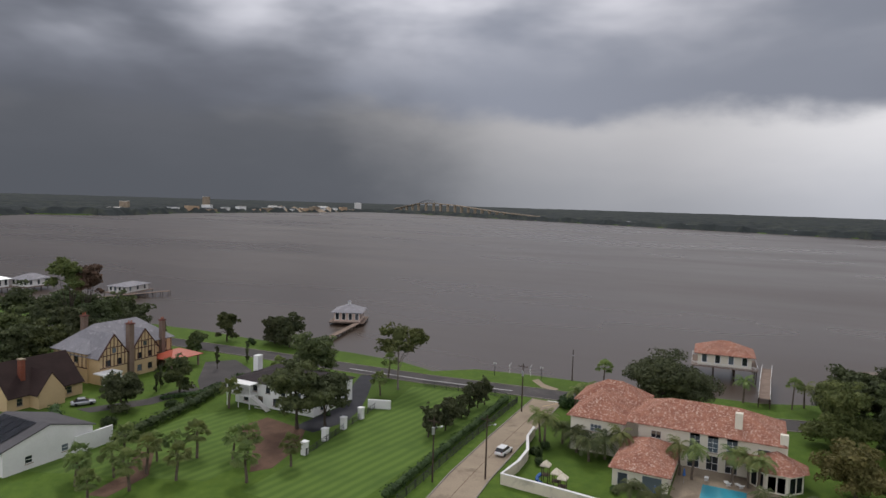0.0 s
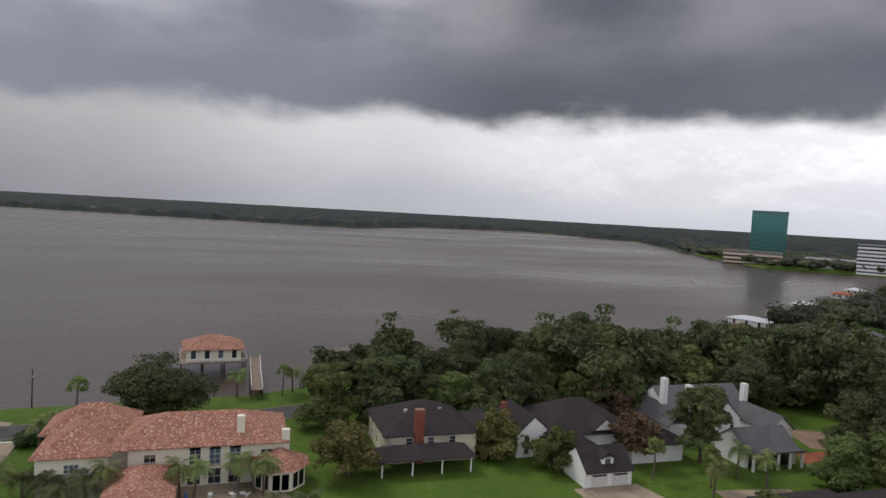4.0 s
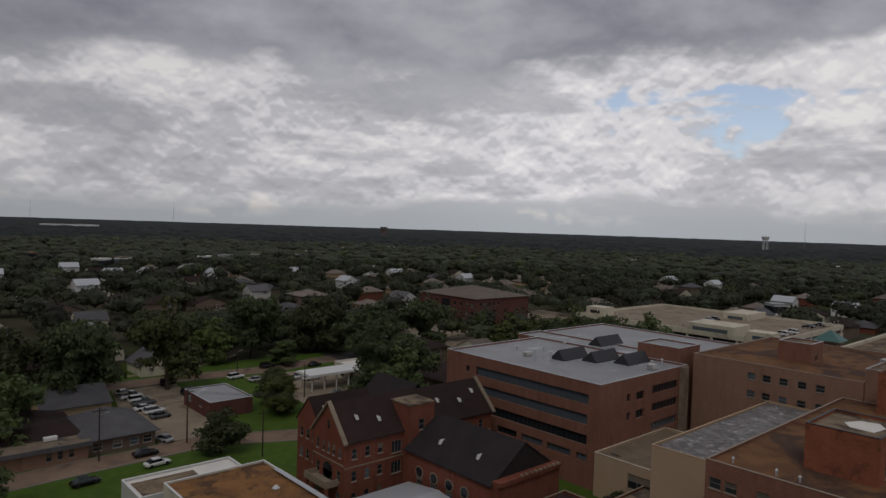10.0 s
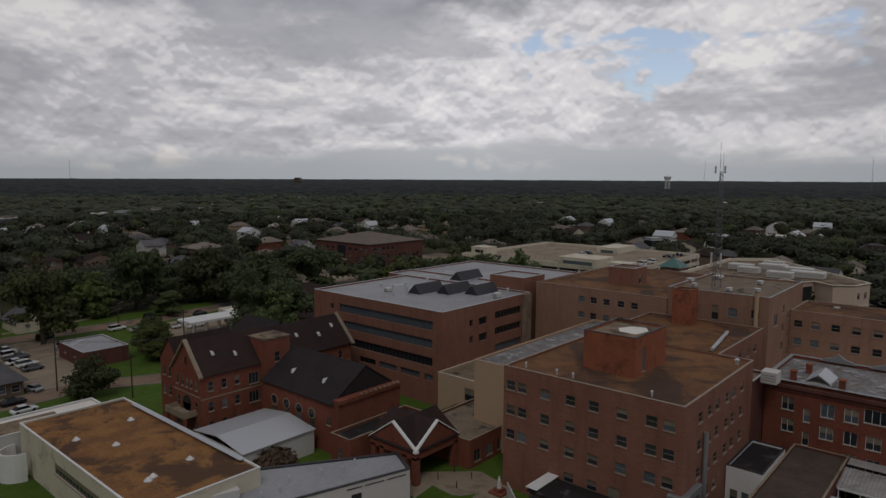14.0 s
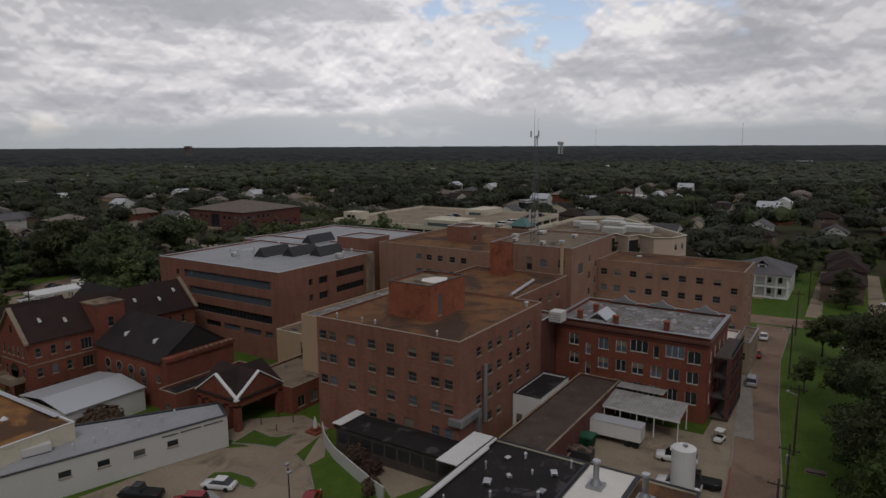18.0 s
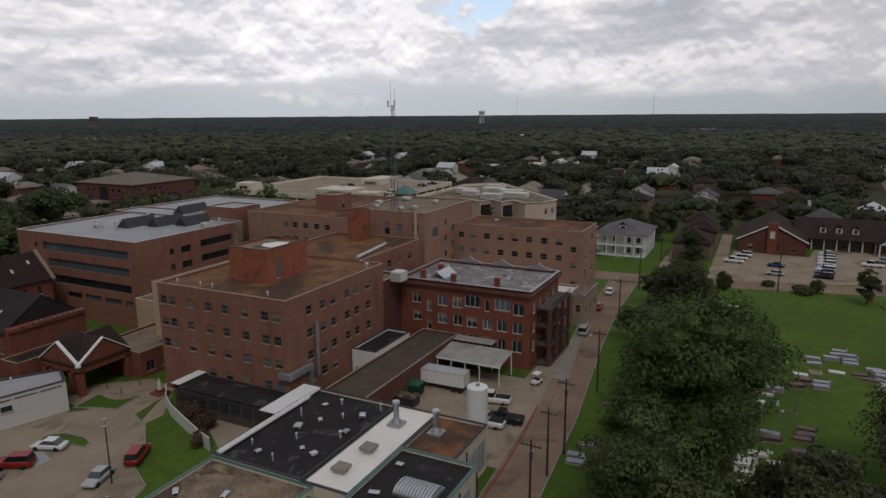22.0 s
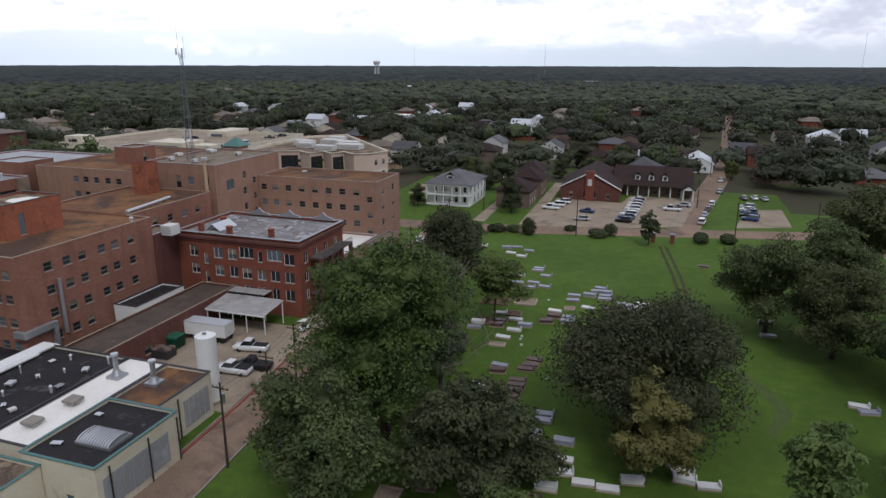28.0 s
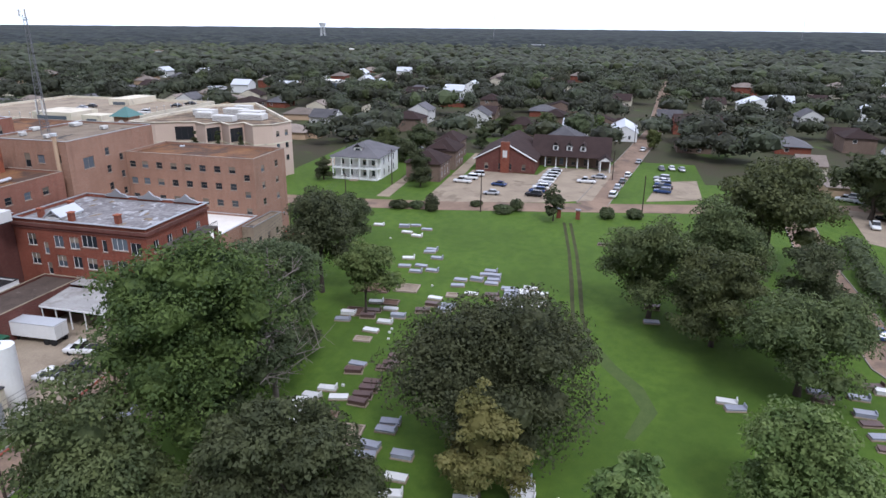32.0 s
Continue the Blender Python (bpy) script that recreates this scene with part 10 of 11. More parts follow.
for i, (x, y, w, d) in enumerate(((89.0, -50.6, 3.0, 3.6), (86.6, -54.8, 4.0, 3.2), (83.0, -54.4, 2.4, 2.6), (109.6, -47.9, 1.6, 2.6), (123.6, -47.6, 2.2, 2.8), (130.4, -48.4, 3.6, 4.2), (129.0, -42.9, 3.8, 5.4), (129.4, -56.8, 1.8, 2.0), (73.9, -37.9, 2.6, 3.0), (74.6, -42.6, 2.2, 2.8), (77.3, -51.5, 3.0, 3.0), (68.5, -46.0, 3.0, 2.6), (118.6, -43.0, 3.2, 3.0), (66.5, -64.0, 2.6, 2.6))):
    pt = thing("grave_plot", "old brick-edged grave plot with brown earth", "grave", (x, y, 0), 4, "grave plots")
    for b in ((-w / 2, w / 2, -d / 2, -d / 2 + 0.25), (-w / 2, w / 2, d / 2 - 0.25, d / 2), (-w / 2, -w / 2 + 0.25, -d / 2 + 0.25, d / 2 - 0.25), (w / 2 - 0.25, w / 2, -d / 2 + 0.25, d / 2 - 0.25)):
        p = part("edging", boxes((*b, -0.1, 0.28), bevel=0.02), ("brick_brown", "sill")[i % 2])
        p.parent = pt
    p = part("infill", boxes((-w / 2 + 0.25, w / 2 - 0.25, -d / 2 + 0.25, d / 2 - 0.25, -0.1, 0.12)), ("dirt", "concrete_pale")[i % 2])
    p.parent = pt
for x, y in ((112.8, -51.0), (114.0, -51.0), (110.6, -51.6), (132.7, -52.4), (157.1, -36.3), (96.5, -50.2), (100.2, -57.5)):
    tagged(part("grave_marker", boxes((x - 0.12, x + 0.12, y - 0.2, y + 0.2, -0.05, 0.3), bevel=0.04), "stone_white"), "small white grave marker in the grass", "grave marker", "grave markers")
for off in (-0.75, 0.75):
    tagged(part("wheel_track", strip([(180 + off * 0.1, -73.0 + off), (158, -75.7 + off), (142, -77.2 + off), (126.7, -78.4 + off), (118.7, -79.8 + off)], [0.75, 0.65, 0.8, 0.65, 0.3], -0.05, 0.012), "rut"), "worn earth wheel track across the lawn", "track", kind="structure")
M["thin_grass"] = surface("thin_worn_grass", (0.085, 0.115, 0.035), (0.06, 0.09, 0.028), 0.95, 4.0, 0.5, 0.9)
tagged(part("worn_grass", strip([(119, -80), (110.9, -83.6), (105.7, -87.0), (100.6, -88.5), (94, -86.0)], [1.6, 2.0, 2.2, 2.0, 1.2], -0.05, 0.008), "thin_grass"), "curved strip of thin worn grass", "track", kind="structure")
for y in (-70.6, -75.2):
    gp = thing("gate_pillar", "brick gate pillar with stone cap", "pillar", (184.0, y, 0), 0, "gate pillars")
    part("shaft", boxes((183.5, 184.5, y - 0.5, y + 0.5, 0, 2.2)), "brick_red", gp)
    part("cap", boxes((183.35, 184.65, y - 0.65, y + 0.65, 2.2, 2.45), bevel=0.05), "stone", gp)
for i, (x, y, r, hh) in enumerate(((181.9, -30.3, 2.6, 2.2), (183.1, -34.4, 2.2, 2.0), (181.6, -39.0, 2.2, 4.6), (184.6, -56.8, 2.6, 2.2), (187.0, -60.1, 2.0, 3.4), (186.0, -82.0, 2.2, 3.0), (188.5, -88.5, 2.4, 2.6), (189.0, -49.0, 1.8, 1.6), (57.9, 66.6, 3.6, 4.0))):
    shrub("dark bushy shrub beside the street" if i < 8 else "reddish bush beside white roofs", (x, y), r, hh, "leaf_oak" if i < 8 else "leaf_red", 240 + i, count=int(500 + 150 * r), group="verge shrubs")
hedge([(100, -138), (122, -128.5), (150, -129), (178, -133)], 5.0, 3.6, "tall rough hedge along the lane", seed=21, leaf="leaf_oak", size=0.4, density=60)

# ---------------------------------------------------------------- delivery yard
tr = thing("semi_trailer", "long white box trailer parked at the dock", "trailer", (97.0, -2.2, 0), 92)


def own(root, n, bm, mt, label=""):
    p = part(n, bm, mt)
    p.parent = root
    if label:
        p["label"] = label
    return p


own(tr, "box_body", boxes((-4.1, 4.1, -1.25, 1.25, 1.0, 3.2), bevel=0.05), "white")
own(tr, "roof_edge", boxes((-4.15, 4.15, -1.29, 1.29, 3.16, 3.26)), "alu")
own(tr, "chassis", boxes((-4.0, 4.0, -0.5, 0.5, 0.75, 1.0)), "steel_dark")
for s in (-0.6, 0.6):
    own(tr, "rear_door", boxes((-4.16, -4.11, s - 0.58, s + 0.58, 1.1, 3.05)), "grey_wall")
for x in (-3.4, -2.3):
    for s in (-1, 1):
        own(tr, "wheel", tube((x, s * 1.2, 0.5), (x, s * 0.85, 0.5), 0.5, 0.5, 16), "rubber")
for s in (-0.6, 0.6):
    own(tr, "landing_leg", boxes((3.0, 3.15, s - 0.07, s + 0.07, 0.05, 0.9)), "steel_dark")
sk = thing("dumpster", "large lidded green steel waste container", "dumpster", (92.4, 2.2, 0), 92)
bm = bmesh.new()
lo = [bm.verts.new(p) for p in ((-2.6, -1.1, 0.15), (2.6, -1.1, 0.15), (2.6, 1.1, 0.15), (-2.6, 1.1, 0.15))]
hi = [bm.verts.new(p) for p in ((-2.9, -1.15, 1.9), (2.9, -1.15, 1.9), (2.9, 1.15, 1.9), (-2.9, 1.15, 1.9))]
bm.faces.new(lo[::-1])
for i in range(4):
    bm.faces.new((lo[i], lo[(i + 1) % 4], hi[(i + 1) % 4], hi[i]))
bmesh.ops.solidify(bm, geom=bm.faces[:], thickness=0.06)
own(sk, "hull", bm, "green_paint")
for k in range(6):
    own(sk, "rib", boxes((-2.4 + 0.95 * k, -2.3 + 0.95 * k, -1.24, 1.24, 0.3, 1.86)), "green_paint")
own(sk, "rim", boxes((-2.98, 2.98, -1.24, -1.12, 1.86, 1.98), (-2.98, 2.98, 1.12, 1.24, 1.86, 1.98)), "green_paint")
own(sk, "lid", boxes((-2.9, 2.9, -1.18, 1.18, 1.98, 2.2), bevel=0.06), "green_paint")
gc = thing("golf_cart", "small white utility cart with roof", "cart", (104.8, -15.5, 0.06), 170)
own(gc, "body", boxes((-1.1, 1.1, -0.55, 0.55, 0.3, 0.75), bevel=0.06), "white")
own(gc, "seat", boxes((-0.4, 0.2, -0.5, 0.5, 0.75, 1.0), bevel=0.05), "rubber")
own(gc, "roof", boxes((-0.8, 0.8, -0.6, 0.6, 1.85, 1.93), bevel=0.03), "white")
for x in (-0.7, 0.7):
    for s in (-0.5, 0.5):
        own(gc, "roof_post", tube((x, s, 0.7), (x * 0.95, s, 1.86), 0.025, 0.025, 6), "steel_dark")
        own(gc, "wheel", tube((x, s * 1.15, 0.24), (x, s * 0.8, 0.24), 0.24, 0.24, 12), "rubber")
car("pickup", WHITE, "white", 95.3, -11.6, 100, where="in the delivery yard")
car("pickup", WHITE, "white", 87.8, -13.6, 92)
car("pickup", BLACK, "black", 90.0, -15.6, 95, where="in the delivery yard")
for i, (x, y, c, st, tn) in enumerate(((165.1, -14.2, 0, "sedan", 4), (151.0, -14.6, 4, "sedan", 5), (133.1, -16.0, 1, "suv", 5))):
    car(st, *PAINTS[c], x, y, tn, where="on the brown street")
# office car park and streets beyond
for i, (x, y, c, st, tn) in enumerate(((214.3, -39.7, 0, "pickup", 85), (224.2, -42.1, 0, "suv", 95), (219.2, -41.0, 0, "suv", 90), (213.1, -50.9, 5, "sedan", 80), (202.2, -50.6, 1, "sedan", 92), (203.6, -62.2, 2, "suv", 85), (208.0, -62.7, 5, "suv", 85), (212.3, -63.1, 0, "suv", 86), (216.4, -63.6, 1, "sedan", 84), (220.4, -63.9, 0, "suv", 85), (224.8, -64.2, 0, "suv", 86), (229.2, -64.4, 0, "suv", 85), (233.2, -64.8, 1, "suv", 85), (237.1, -65.0, 0, "sedan", 85), (224.2, -75.5, 0, "pickup", 88), (231.6, -79.0, 1, "sedan", 80))):
    car(st, *PAINTS[c], x, y, tn)
for i, (x, y, c, st, tn) in enumerate(((208.9, -83.4, 0, "suv", -10), (219.0, -84.6, 1, "sedan", -10), (227.5, -86.0, 3, "sedan", -10), (236.7, -87.7, 0, "hatch", -10), (259.9, -91.6, 1, "sedan", -9), (285.0, -93.8, 0, "sedan", -9), (234.7, -97.7, 1, "suv", 80), (231.0, -97.6, 0, "sedan", 80), (226.1, -97.5, 5, "suv", 80), (221.8, -97.2, 2, "pickup", 80), (217.2, -96.8, 5, "suv", 80), (250.1, -98.5, 3, "sedan", 5), (251.3, -101.8, 0, "sedan", 5), (250.4, -104.8, 1, "sedan", 5))):
    car(st, *PAINTS[c], x, y, tn, where="beside a straight street")
for i, (x, y, c, st, tn) in enumerate(((234.7, -146.9, 5, "suv", 70), (224.5, -147.0, 0, "suv", 70), (221.5, -144.9, 0, "pickup", 70), (219.3, -148.2, 1, "sedan", 70), (195.4, -143.4, 0, "pickup", 170), (203.5, -148.4, 2, "sedan", 60), (130.9, -123.0, 5, "hatch", 3), (142.0, -123.4, 2, "sedan", 3), (272.3, 20.9, 0, "suv", 30), (276.3, 18.5, 1, "sedan", 30), (263.9, -11.1, 0, "sedan", 80), (240.0, 8.5, 0, "sedan", 85), (246.0, 9.2, 3, "suv", 85))):
    car(st, *PAINTS[c], x, y, tn, where="among trees and houses")
# clinic car parks
for i, (x, y, c, st, tn) in enumerate(((51.5, 177.0, 6, "sedan", 5), (51.8, 172.6, 0, "pickup", 8), (52.4, 168.6, 0, "suv", 6), (52.4, 164.8, 3, "pickup", 5), (51.2, 160.4, 0, "sedan", 5), (52.2, 156.6, 0, "suv", 6), (52.0, 152.2, 3, "sedan", 6), (63.9, 181.2, 2, "van", 35), (64.9, 169.2, 2, "suv", 30), (47.1, 135.9, 1, "sedan", 110), (41.7, 129.6, 2, "sedan", 4), (29.5, 121.4, 2, "sedan", 8), (41.7, 123.2, 0, "sedan", 6))):
    car(st, *PAINTS[c], x, y, tn, where="near the clinic")
for i, (x, y, c, st, tn) in enumerate(((81.5, 178.1, 0, "suv", 10), (84.8, 172.0, 1, "sedan", 15), (95.2, 186.0, 2, "suv", 5), (95.2, 168.3, 0, "pickup", 5), (98.3, 165.0, 0, "pickup", 5), (95.4, 147.0, 1, "sedan", 70), (97.9, 141.3, 3, "sedan", 70), (108.3, 180.2, 2, "sedan", 5), (133.5, 184.6, 2, "suv", 8), (137.0, 187.0, 0, "sedan", 8), (168, 200, 0, "sedan", 70), (172, 201, 3, "suv", 70), (176, 203, 4, "sedan", 70), (180, 204, 0, "suv", 70), (186, 225, 1, "sedan", 0), (187, 229, 0, "sedan", 0), (188, 236, 2, "suv", 0), (189, 240, 0, "pickup", 0))):
    car(st, *PAINTS[c], x, y, tn, where="beside the park")
for x, y, z0 in ((226, 88, 12.2), (232, 88.4, 12.2), (240, 88, 12.2), (262, 90, 12.2), (270, 89, 12.2), (245, 120, 12.2), (250, 120, 12.2)):
    car("sedan" if x % 4 else "suv", *PAINTS[int(x) % 4], x, y, 90, z=z0, where="on the garage roof")

# ---------------------------------------------------------------- round drive before the chapel
slab("driveway", [(40.0, 27.0), (50.0, 15.5), (55.4, 17.0), (58.0, 22.5), (62.8, 26.2), (66.4, 30.5), (68.2, 35.0), (66.9, 42.1), (62.2, 47.6), (53.1, 48.5), (44.0, 50.0), (34.0, 48.0)], "concrete_pale", "stained concrete drive and turning circle", "driveway", 0.05)
slab("path", [(68.2, 35.0), (77.5, 37.0), (79.0, 44.0), (73.0, 50.5), (66.5, 49.5), (66.5, 42.5)], "concrete_pale", "pale concrete forecourt before the porch", "path", 0.042)
for pts, lb in (([(56.9, 40.1), (58.1, 35.3), (58.5, 32.8), (59.7, 33.3), (60.3, 35.3), (60.0, 38.6), (58.6, 40.5)], "small lawn island in the drive"), ([(65.8, 45.6), (67.3, 42.4), (68.3, 39.0), (73.0, 39.8), (71.0, 41.3), (70.4, 42.5), (70.7, 46.3)], "lawn wedge beside the forecourt")):
    slab("lawn_island", pts, "lawn", lb, "lawn", 0.10)
    tagged(part("island_kerb", strip(pts + pts[:1], 0.18, -0.05, 0.14), "kerb"), "concrete kerb round a lawn island", "kerb", kind="structure")
tagged(part("drive_kerb", strip([(55.4, 17.0), (58.0, 22.5), (62.8, 26.2), (66.4, 30.5), (68.2, 35.0)], 0.2, -0.05, 0.16), "kerb"), "curved concrete kerb of the drive", "kerb", kind="structure")
slab("parking_mark", [(52.4, 33.6), (54.6, 33.8), (55.6, 38.0), (53.4, 38.0)], "roof_grey", "faded blue-grey painted parking bay", "marking", 0.055)
for i, (x, y, c, st, tn) in enumerate(((49.5, 43.0, 2, "pickup", 115), (47.4, 36.4, 1, "suv", 120), (51.4, 36.2, 4, "suv", 120), (56.3, 36.6, 0, "sedan", 112), (53.9, 23.5, 1, "sedan", 200), (59.6, 23.6, 4, "suv", 30))):
    if (st, PAINTS[c][0]) == ("suv", RED):
        car("suv", RED, "red", x, y, tn, where="in the round drive")
    else:
        car(st, *PAINTS[c], x, y, tn, where="in the round drive")
sp = thing("brick_plinth", "stepped brick base of a garden statue", "plinth", (75.3, 37.8, 0))
part("step", boxes((74.2, 76.4, 36.7, 38.9, 0, 0.35)), "brick_red", sp)
part("plinth", boxes((74.7, 75.9, 37.2, 38.4, 0.35, 0.8)), "brick_red", sp)
bm = bmesh.new()
for a, b, r0, r1 in ((0.8, 1.5, 0.34, 0.26), (1.5, 2.0, 0.26, 0.24), (2.0, 2.3, 0.24, 0.10), (2.3, 2.55, 0.13, 0.10)):
    tube((75.3, 37.8, a), (75.3, 37.8, b), r0, r1, 12, bm)
tagged(part("statue", bm, "stone_white"), "white stone statue on a brick base", "statue")
lp = thing("twin_lamp_post", "tall dark lamp post with two flat heads", "lamp post", (54.1, 21.4, 0))
part("post", tube((54.1, 21.4, 0), (54.1, 21.4, 8.0), 0.1, 0.07, 8), "steel_dark", lp)
for s in (-1, 1):
    part("arm", tube((54.1, 21.4, 7.9), (54.1 + s * 0.5, 21.4 + s * 0.7, 8.0), 0.03, 0.03, 6), "steel_dark", lp)
    part("head", boxes((54.1 + s * 0.6 - 0.3, 54.1 + s * 0.6 + 0.3, 21.4 + s * 0.8 - 0.2, 21.4 + s * 0.8 + 0.2, 7.95, 8.1)), "steel", lp)
for x, y in ((72.7, 47.0), (76.2, 46.8), (72.4, 43.2), (76.1, 43.4)):
    tagged(part("bollard", tube((x, y, 0), (x, y, 1.1), 0.07, 0.07, 8), "steel_dark"), "short dark post before the porch", "bollard", "porch bollards")

# ---------------------------------------------------------------- poles and wires
line = [(67.7, -27.0), (78.7, -25.5), (84.8, -25.9), (105.9, -25.2), (140.0, -21.5), (171.8, -20.0), (206.1, -20.3)]
for i, (x, y) in enumerate(line):
    utility_pole(x, y, 10.5 if i != 1 else 9.0, 1.5, i in (3, 4), i in (0, 2), "dark wooden utility pole on the street verge")
wires([(x, y, 9.8) for x, y in line if x != 78.7])
for x, y, hh in ((34.2, 131.7, 10), (50.4, 132.2, 11), (58.9, 116.6, 9), (82.3, 179.0, 9), (86.9, 149.4, 9), (183.6, -51.2, 10), (192.5, -90.5, 10), (198.0, -110.0, 10), (231.0, -83.0, 9), (300.0, -91.0, 9)):
    utility_pole(x, y, hh, 0.1, x in (82.3, 34.2), x in (50.4,), "dark wooden utility pole beside a street")
wires([(10, 129, 9.4), (34.2, 131.7, 9.4), (50.4, 132.2, 10.4), (72, 121, 9.4)])
tree("tree", "round dark tree beside the white roof edge", (53.5, 123.1), 8.0, 5.0, "leaf_oak", 0.08, 13, 4200, 0.34, 0.24, 261)

# small court behind the curved fence
slab("patio", [(66.2, 16.2), (73.0, 13.4), (77.0, 13.4), (77.0, 29.0), (74.0, 28.0), (71.0, 23.5)], "concrete_pale", "stained concrete court beside the canopy", "patio", 0.045)
tagged(part("curved_fence", strip([(75.6, 36.6), (72.4, 33.0), (70.3, 29.5), (68.0, 24.0), (66.0, 19.0), (65.2, 16.6)], 0.15, 0, 1.9), "grey_wall"), "curved grey-white screen fence", "fence", kind="structure")
for i, (x, y, r, hh) in enumerate(((72.6, 29.2, 1.8, 2.8), (70.4, 26.0, 2.0, 3.0), (68.4, 22.0, 1.8, 2.6), (64.8, 19.2, 1.5, 2.2))):
    shrub("brown half-bare bush behind a fence", (x + 1.0, y), r, hh, "leaf_red", 270 + i, count=520, group="court bushes")
slab("path", [(66.8, 31.2), (67.6, 32.6), (75.2, 36.6), (75.8, 35.6), (70.0, 31.0)], "concrete_pale", "narrow concrete garden path", "path", 0.04)
ws3 = thing("waste_skip", "open steel skip heaped with brown waste", "skip", (89.0, 1.0, 0), 92)
own(ws3, "hull", boxes((-2.6, 2.6, -1.1, 1.1, 0.1, 1.4)), "steel_dark")
hb = bmesh.new()
rq = np.random.RandomState(77)
for k in range(46):
    x, y, s = rq.uniform(-2.4, 2.4), rq.uniform(-0.95, 0.95), rq.uniform(0.12, 0.3)
    box(hb, x - s, x + s, y - s * 0.7, y + s * 0.7, 1.3, 1.45 + rq.uniform(0, 0.45))
own(ws3, "waste_heap", hb, "deck_wood", "heap of brown boxes and waste")
bn = thing("waste_bin", "blue plastic waste bin on the kerb", "bin", (65.3, -19.6, 0.1))
part("drum", tube((65.3, -19.6, 0.1), (65.3, -19.6, 1.0), 0.28, 0.32, 12), "blue_paint", bn)
part("lid", tube((65.3, -19.6, 1.0), (65.3, -19.6, 1.1), 0.33, 0.2, 12), "blue_paint", bn)

bury(GREY_T, [(129.8, -66.6), (131.4, -66.8), (133.0, -66.6), (134.8, -65.8), (140.6, -60.8), (137.4, -59.6), (124.2, -57.4), (122.4, -57.2), (118.4, -50.6), (147.0, -49.5)])
bury(WHITE_T, [(128.2, -71.4), (129.8, -71.8), (124.8, -67.4), (136.0, -69.6), (93.6, -50.8), (95.2, -48.6), (87.0, -47.6), (116.0, -49.2)])
bury(DARK_T, [(98.2, -53.6), (105.6, -54.6), (100.2, -50.2), (119.6, -46.0), (121.4, -53.8), (72.4, -60.4), (71.0, -49.2), (68.6, -53.0)])

# ---------------------------------------------------------------- the town under the trees
M["town_ground"] = surface("leaf_litter_and_thin_grass", (0.052, 0.062, 0.026), (0.060, 0.047, 0.034), 0.95, 1.2, 0.05, 1.0, stain=(0.062, 0.098, 0.020), stain_scale=0.03, stain_at=(0.56, 0.66))
for pts in ([(262, -330), (1250, -330), (1250, 800), (262, 800)], [(86, 200), (261.9, 200), (261.9, 800), (86, 800)], [(-70, 215), (85.9, 215), (85.9, 800), (-70, 800)], [(228, -200), (261.9, -200), (261.9, -110), (232, -110)], [(206, 17), (261.9, 17), (261.9, 199.9), (206, 199.9)]):
    tagged(part("ground", prism(pts, -0.2, 0.012), "town_ground"), "shaded town ground of thin grass and leaf litter", "ground", kind="structure")

def little_house(label, w, d, eave, rise, wall, roof, shape="hip", axis="x", wing=None, far=False):
    """A plain town house: one walled body with its gables, roof, a window on each side."""
    h = thing("house", label, "house", (0, 0, 0), 0, "town houses")
    bm = boxes((-w / 2, w / 2, -d / 2, d / 2, 0, eave))
    if shape == "gable":
        m = [(-w / 2, -d / 2), (-w / 2, d / 2), (w / 2, -d / 2), (w / 2, d / 2)]
        ends = ((m[0], m[1], (-w / 2, 0)), (m[2], m[3], (w / 2, 0))) if axis == "x" else ((m[0], m[2], (0, -d / 2)), (m[1], m[3], (0, d / 2)))
        for p, q, t in ends:
            bm.faces.new([bm.verts.new((*p, eave)), bm.verts.new((*q, eave)), bm.verts.new((*t, eave + rise - 0.05))])
    part("wall", bm, wall, h)
    part("roof", hip(-w / 2, w / 2, -d / 2, d / 2, eave, rise, 0.6) if shape == "hip" else gable(-w / 2, w / 2, -d / 2, d / 2, eave, rise, axis, 0.6), roof, h)
    one = window_meshes(1.5, 1.4, (2, 2))[5]
    for x, y, turn in ((0.22 * w, -d / 2, 0), (-w / 2, 0.18 * d, 270)) if not far else ():
        p = part("window", one, "white", h)
        p.location, p.rotation_euler.z = (x, y, eave - 2.0), radians(turn)
    if wing:
        part("wing_roof", gable(-w / 2 - wing, -w / 2 + 0.2, -d / 2 + 1, 1.5, eave - 0.25, 1.8, "x", 0.5), roof, h)
        part("wing_wall", boxes((-w / 2 - wing, -w / 2 + 0.2, -d / 2 + 1, 1.5, 0, eave - 0.2)), wall, h)
    return h


PROTO = [
    little_house("low tan house with brown hipped roof", 15, 11, 3.0, 2.6, "stucco", "shingle_tan", wing=4),
    little_house("brick bungalow with grey hipped roof", 14, 12, 3.0, 2.8, "brick_red", "shingle_grey"),
    little_house("cream clapboard house with grey gable roof", 12, 9, 3.2, 3.0, "cream", "shingle_grey", "gable", "x"),
    little_house("brown brick house with dark gable roof", 16, 10, 3.0, 2.8, "brick_brown", "shingle", "gable", "y", wing=4),
    little_house("two-storey pale house with grey roof", 12, 10, 6.0, 2.8, "grey_wall", "shingle_grey", "gable", "x"),
    little_house("cream cottage with tan shingle roof", 11, 9, 2.9, 2.4, "cream", "shingle_tan", "gable", "y"),
    little_house("two-storey brown brick house with brown roof", 13, 11, 5.8, 2.8, "brick_brown", "shingle", "hip"),
]
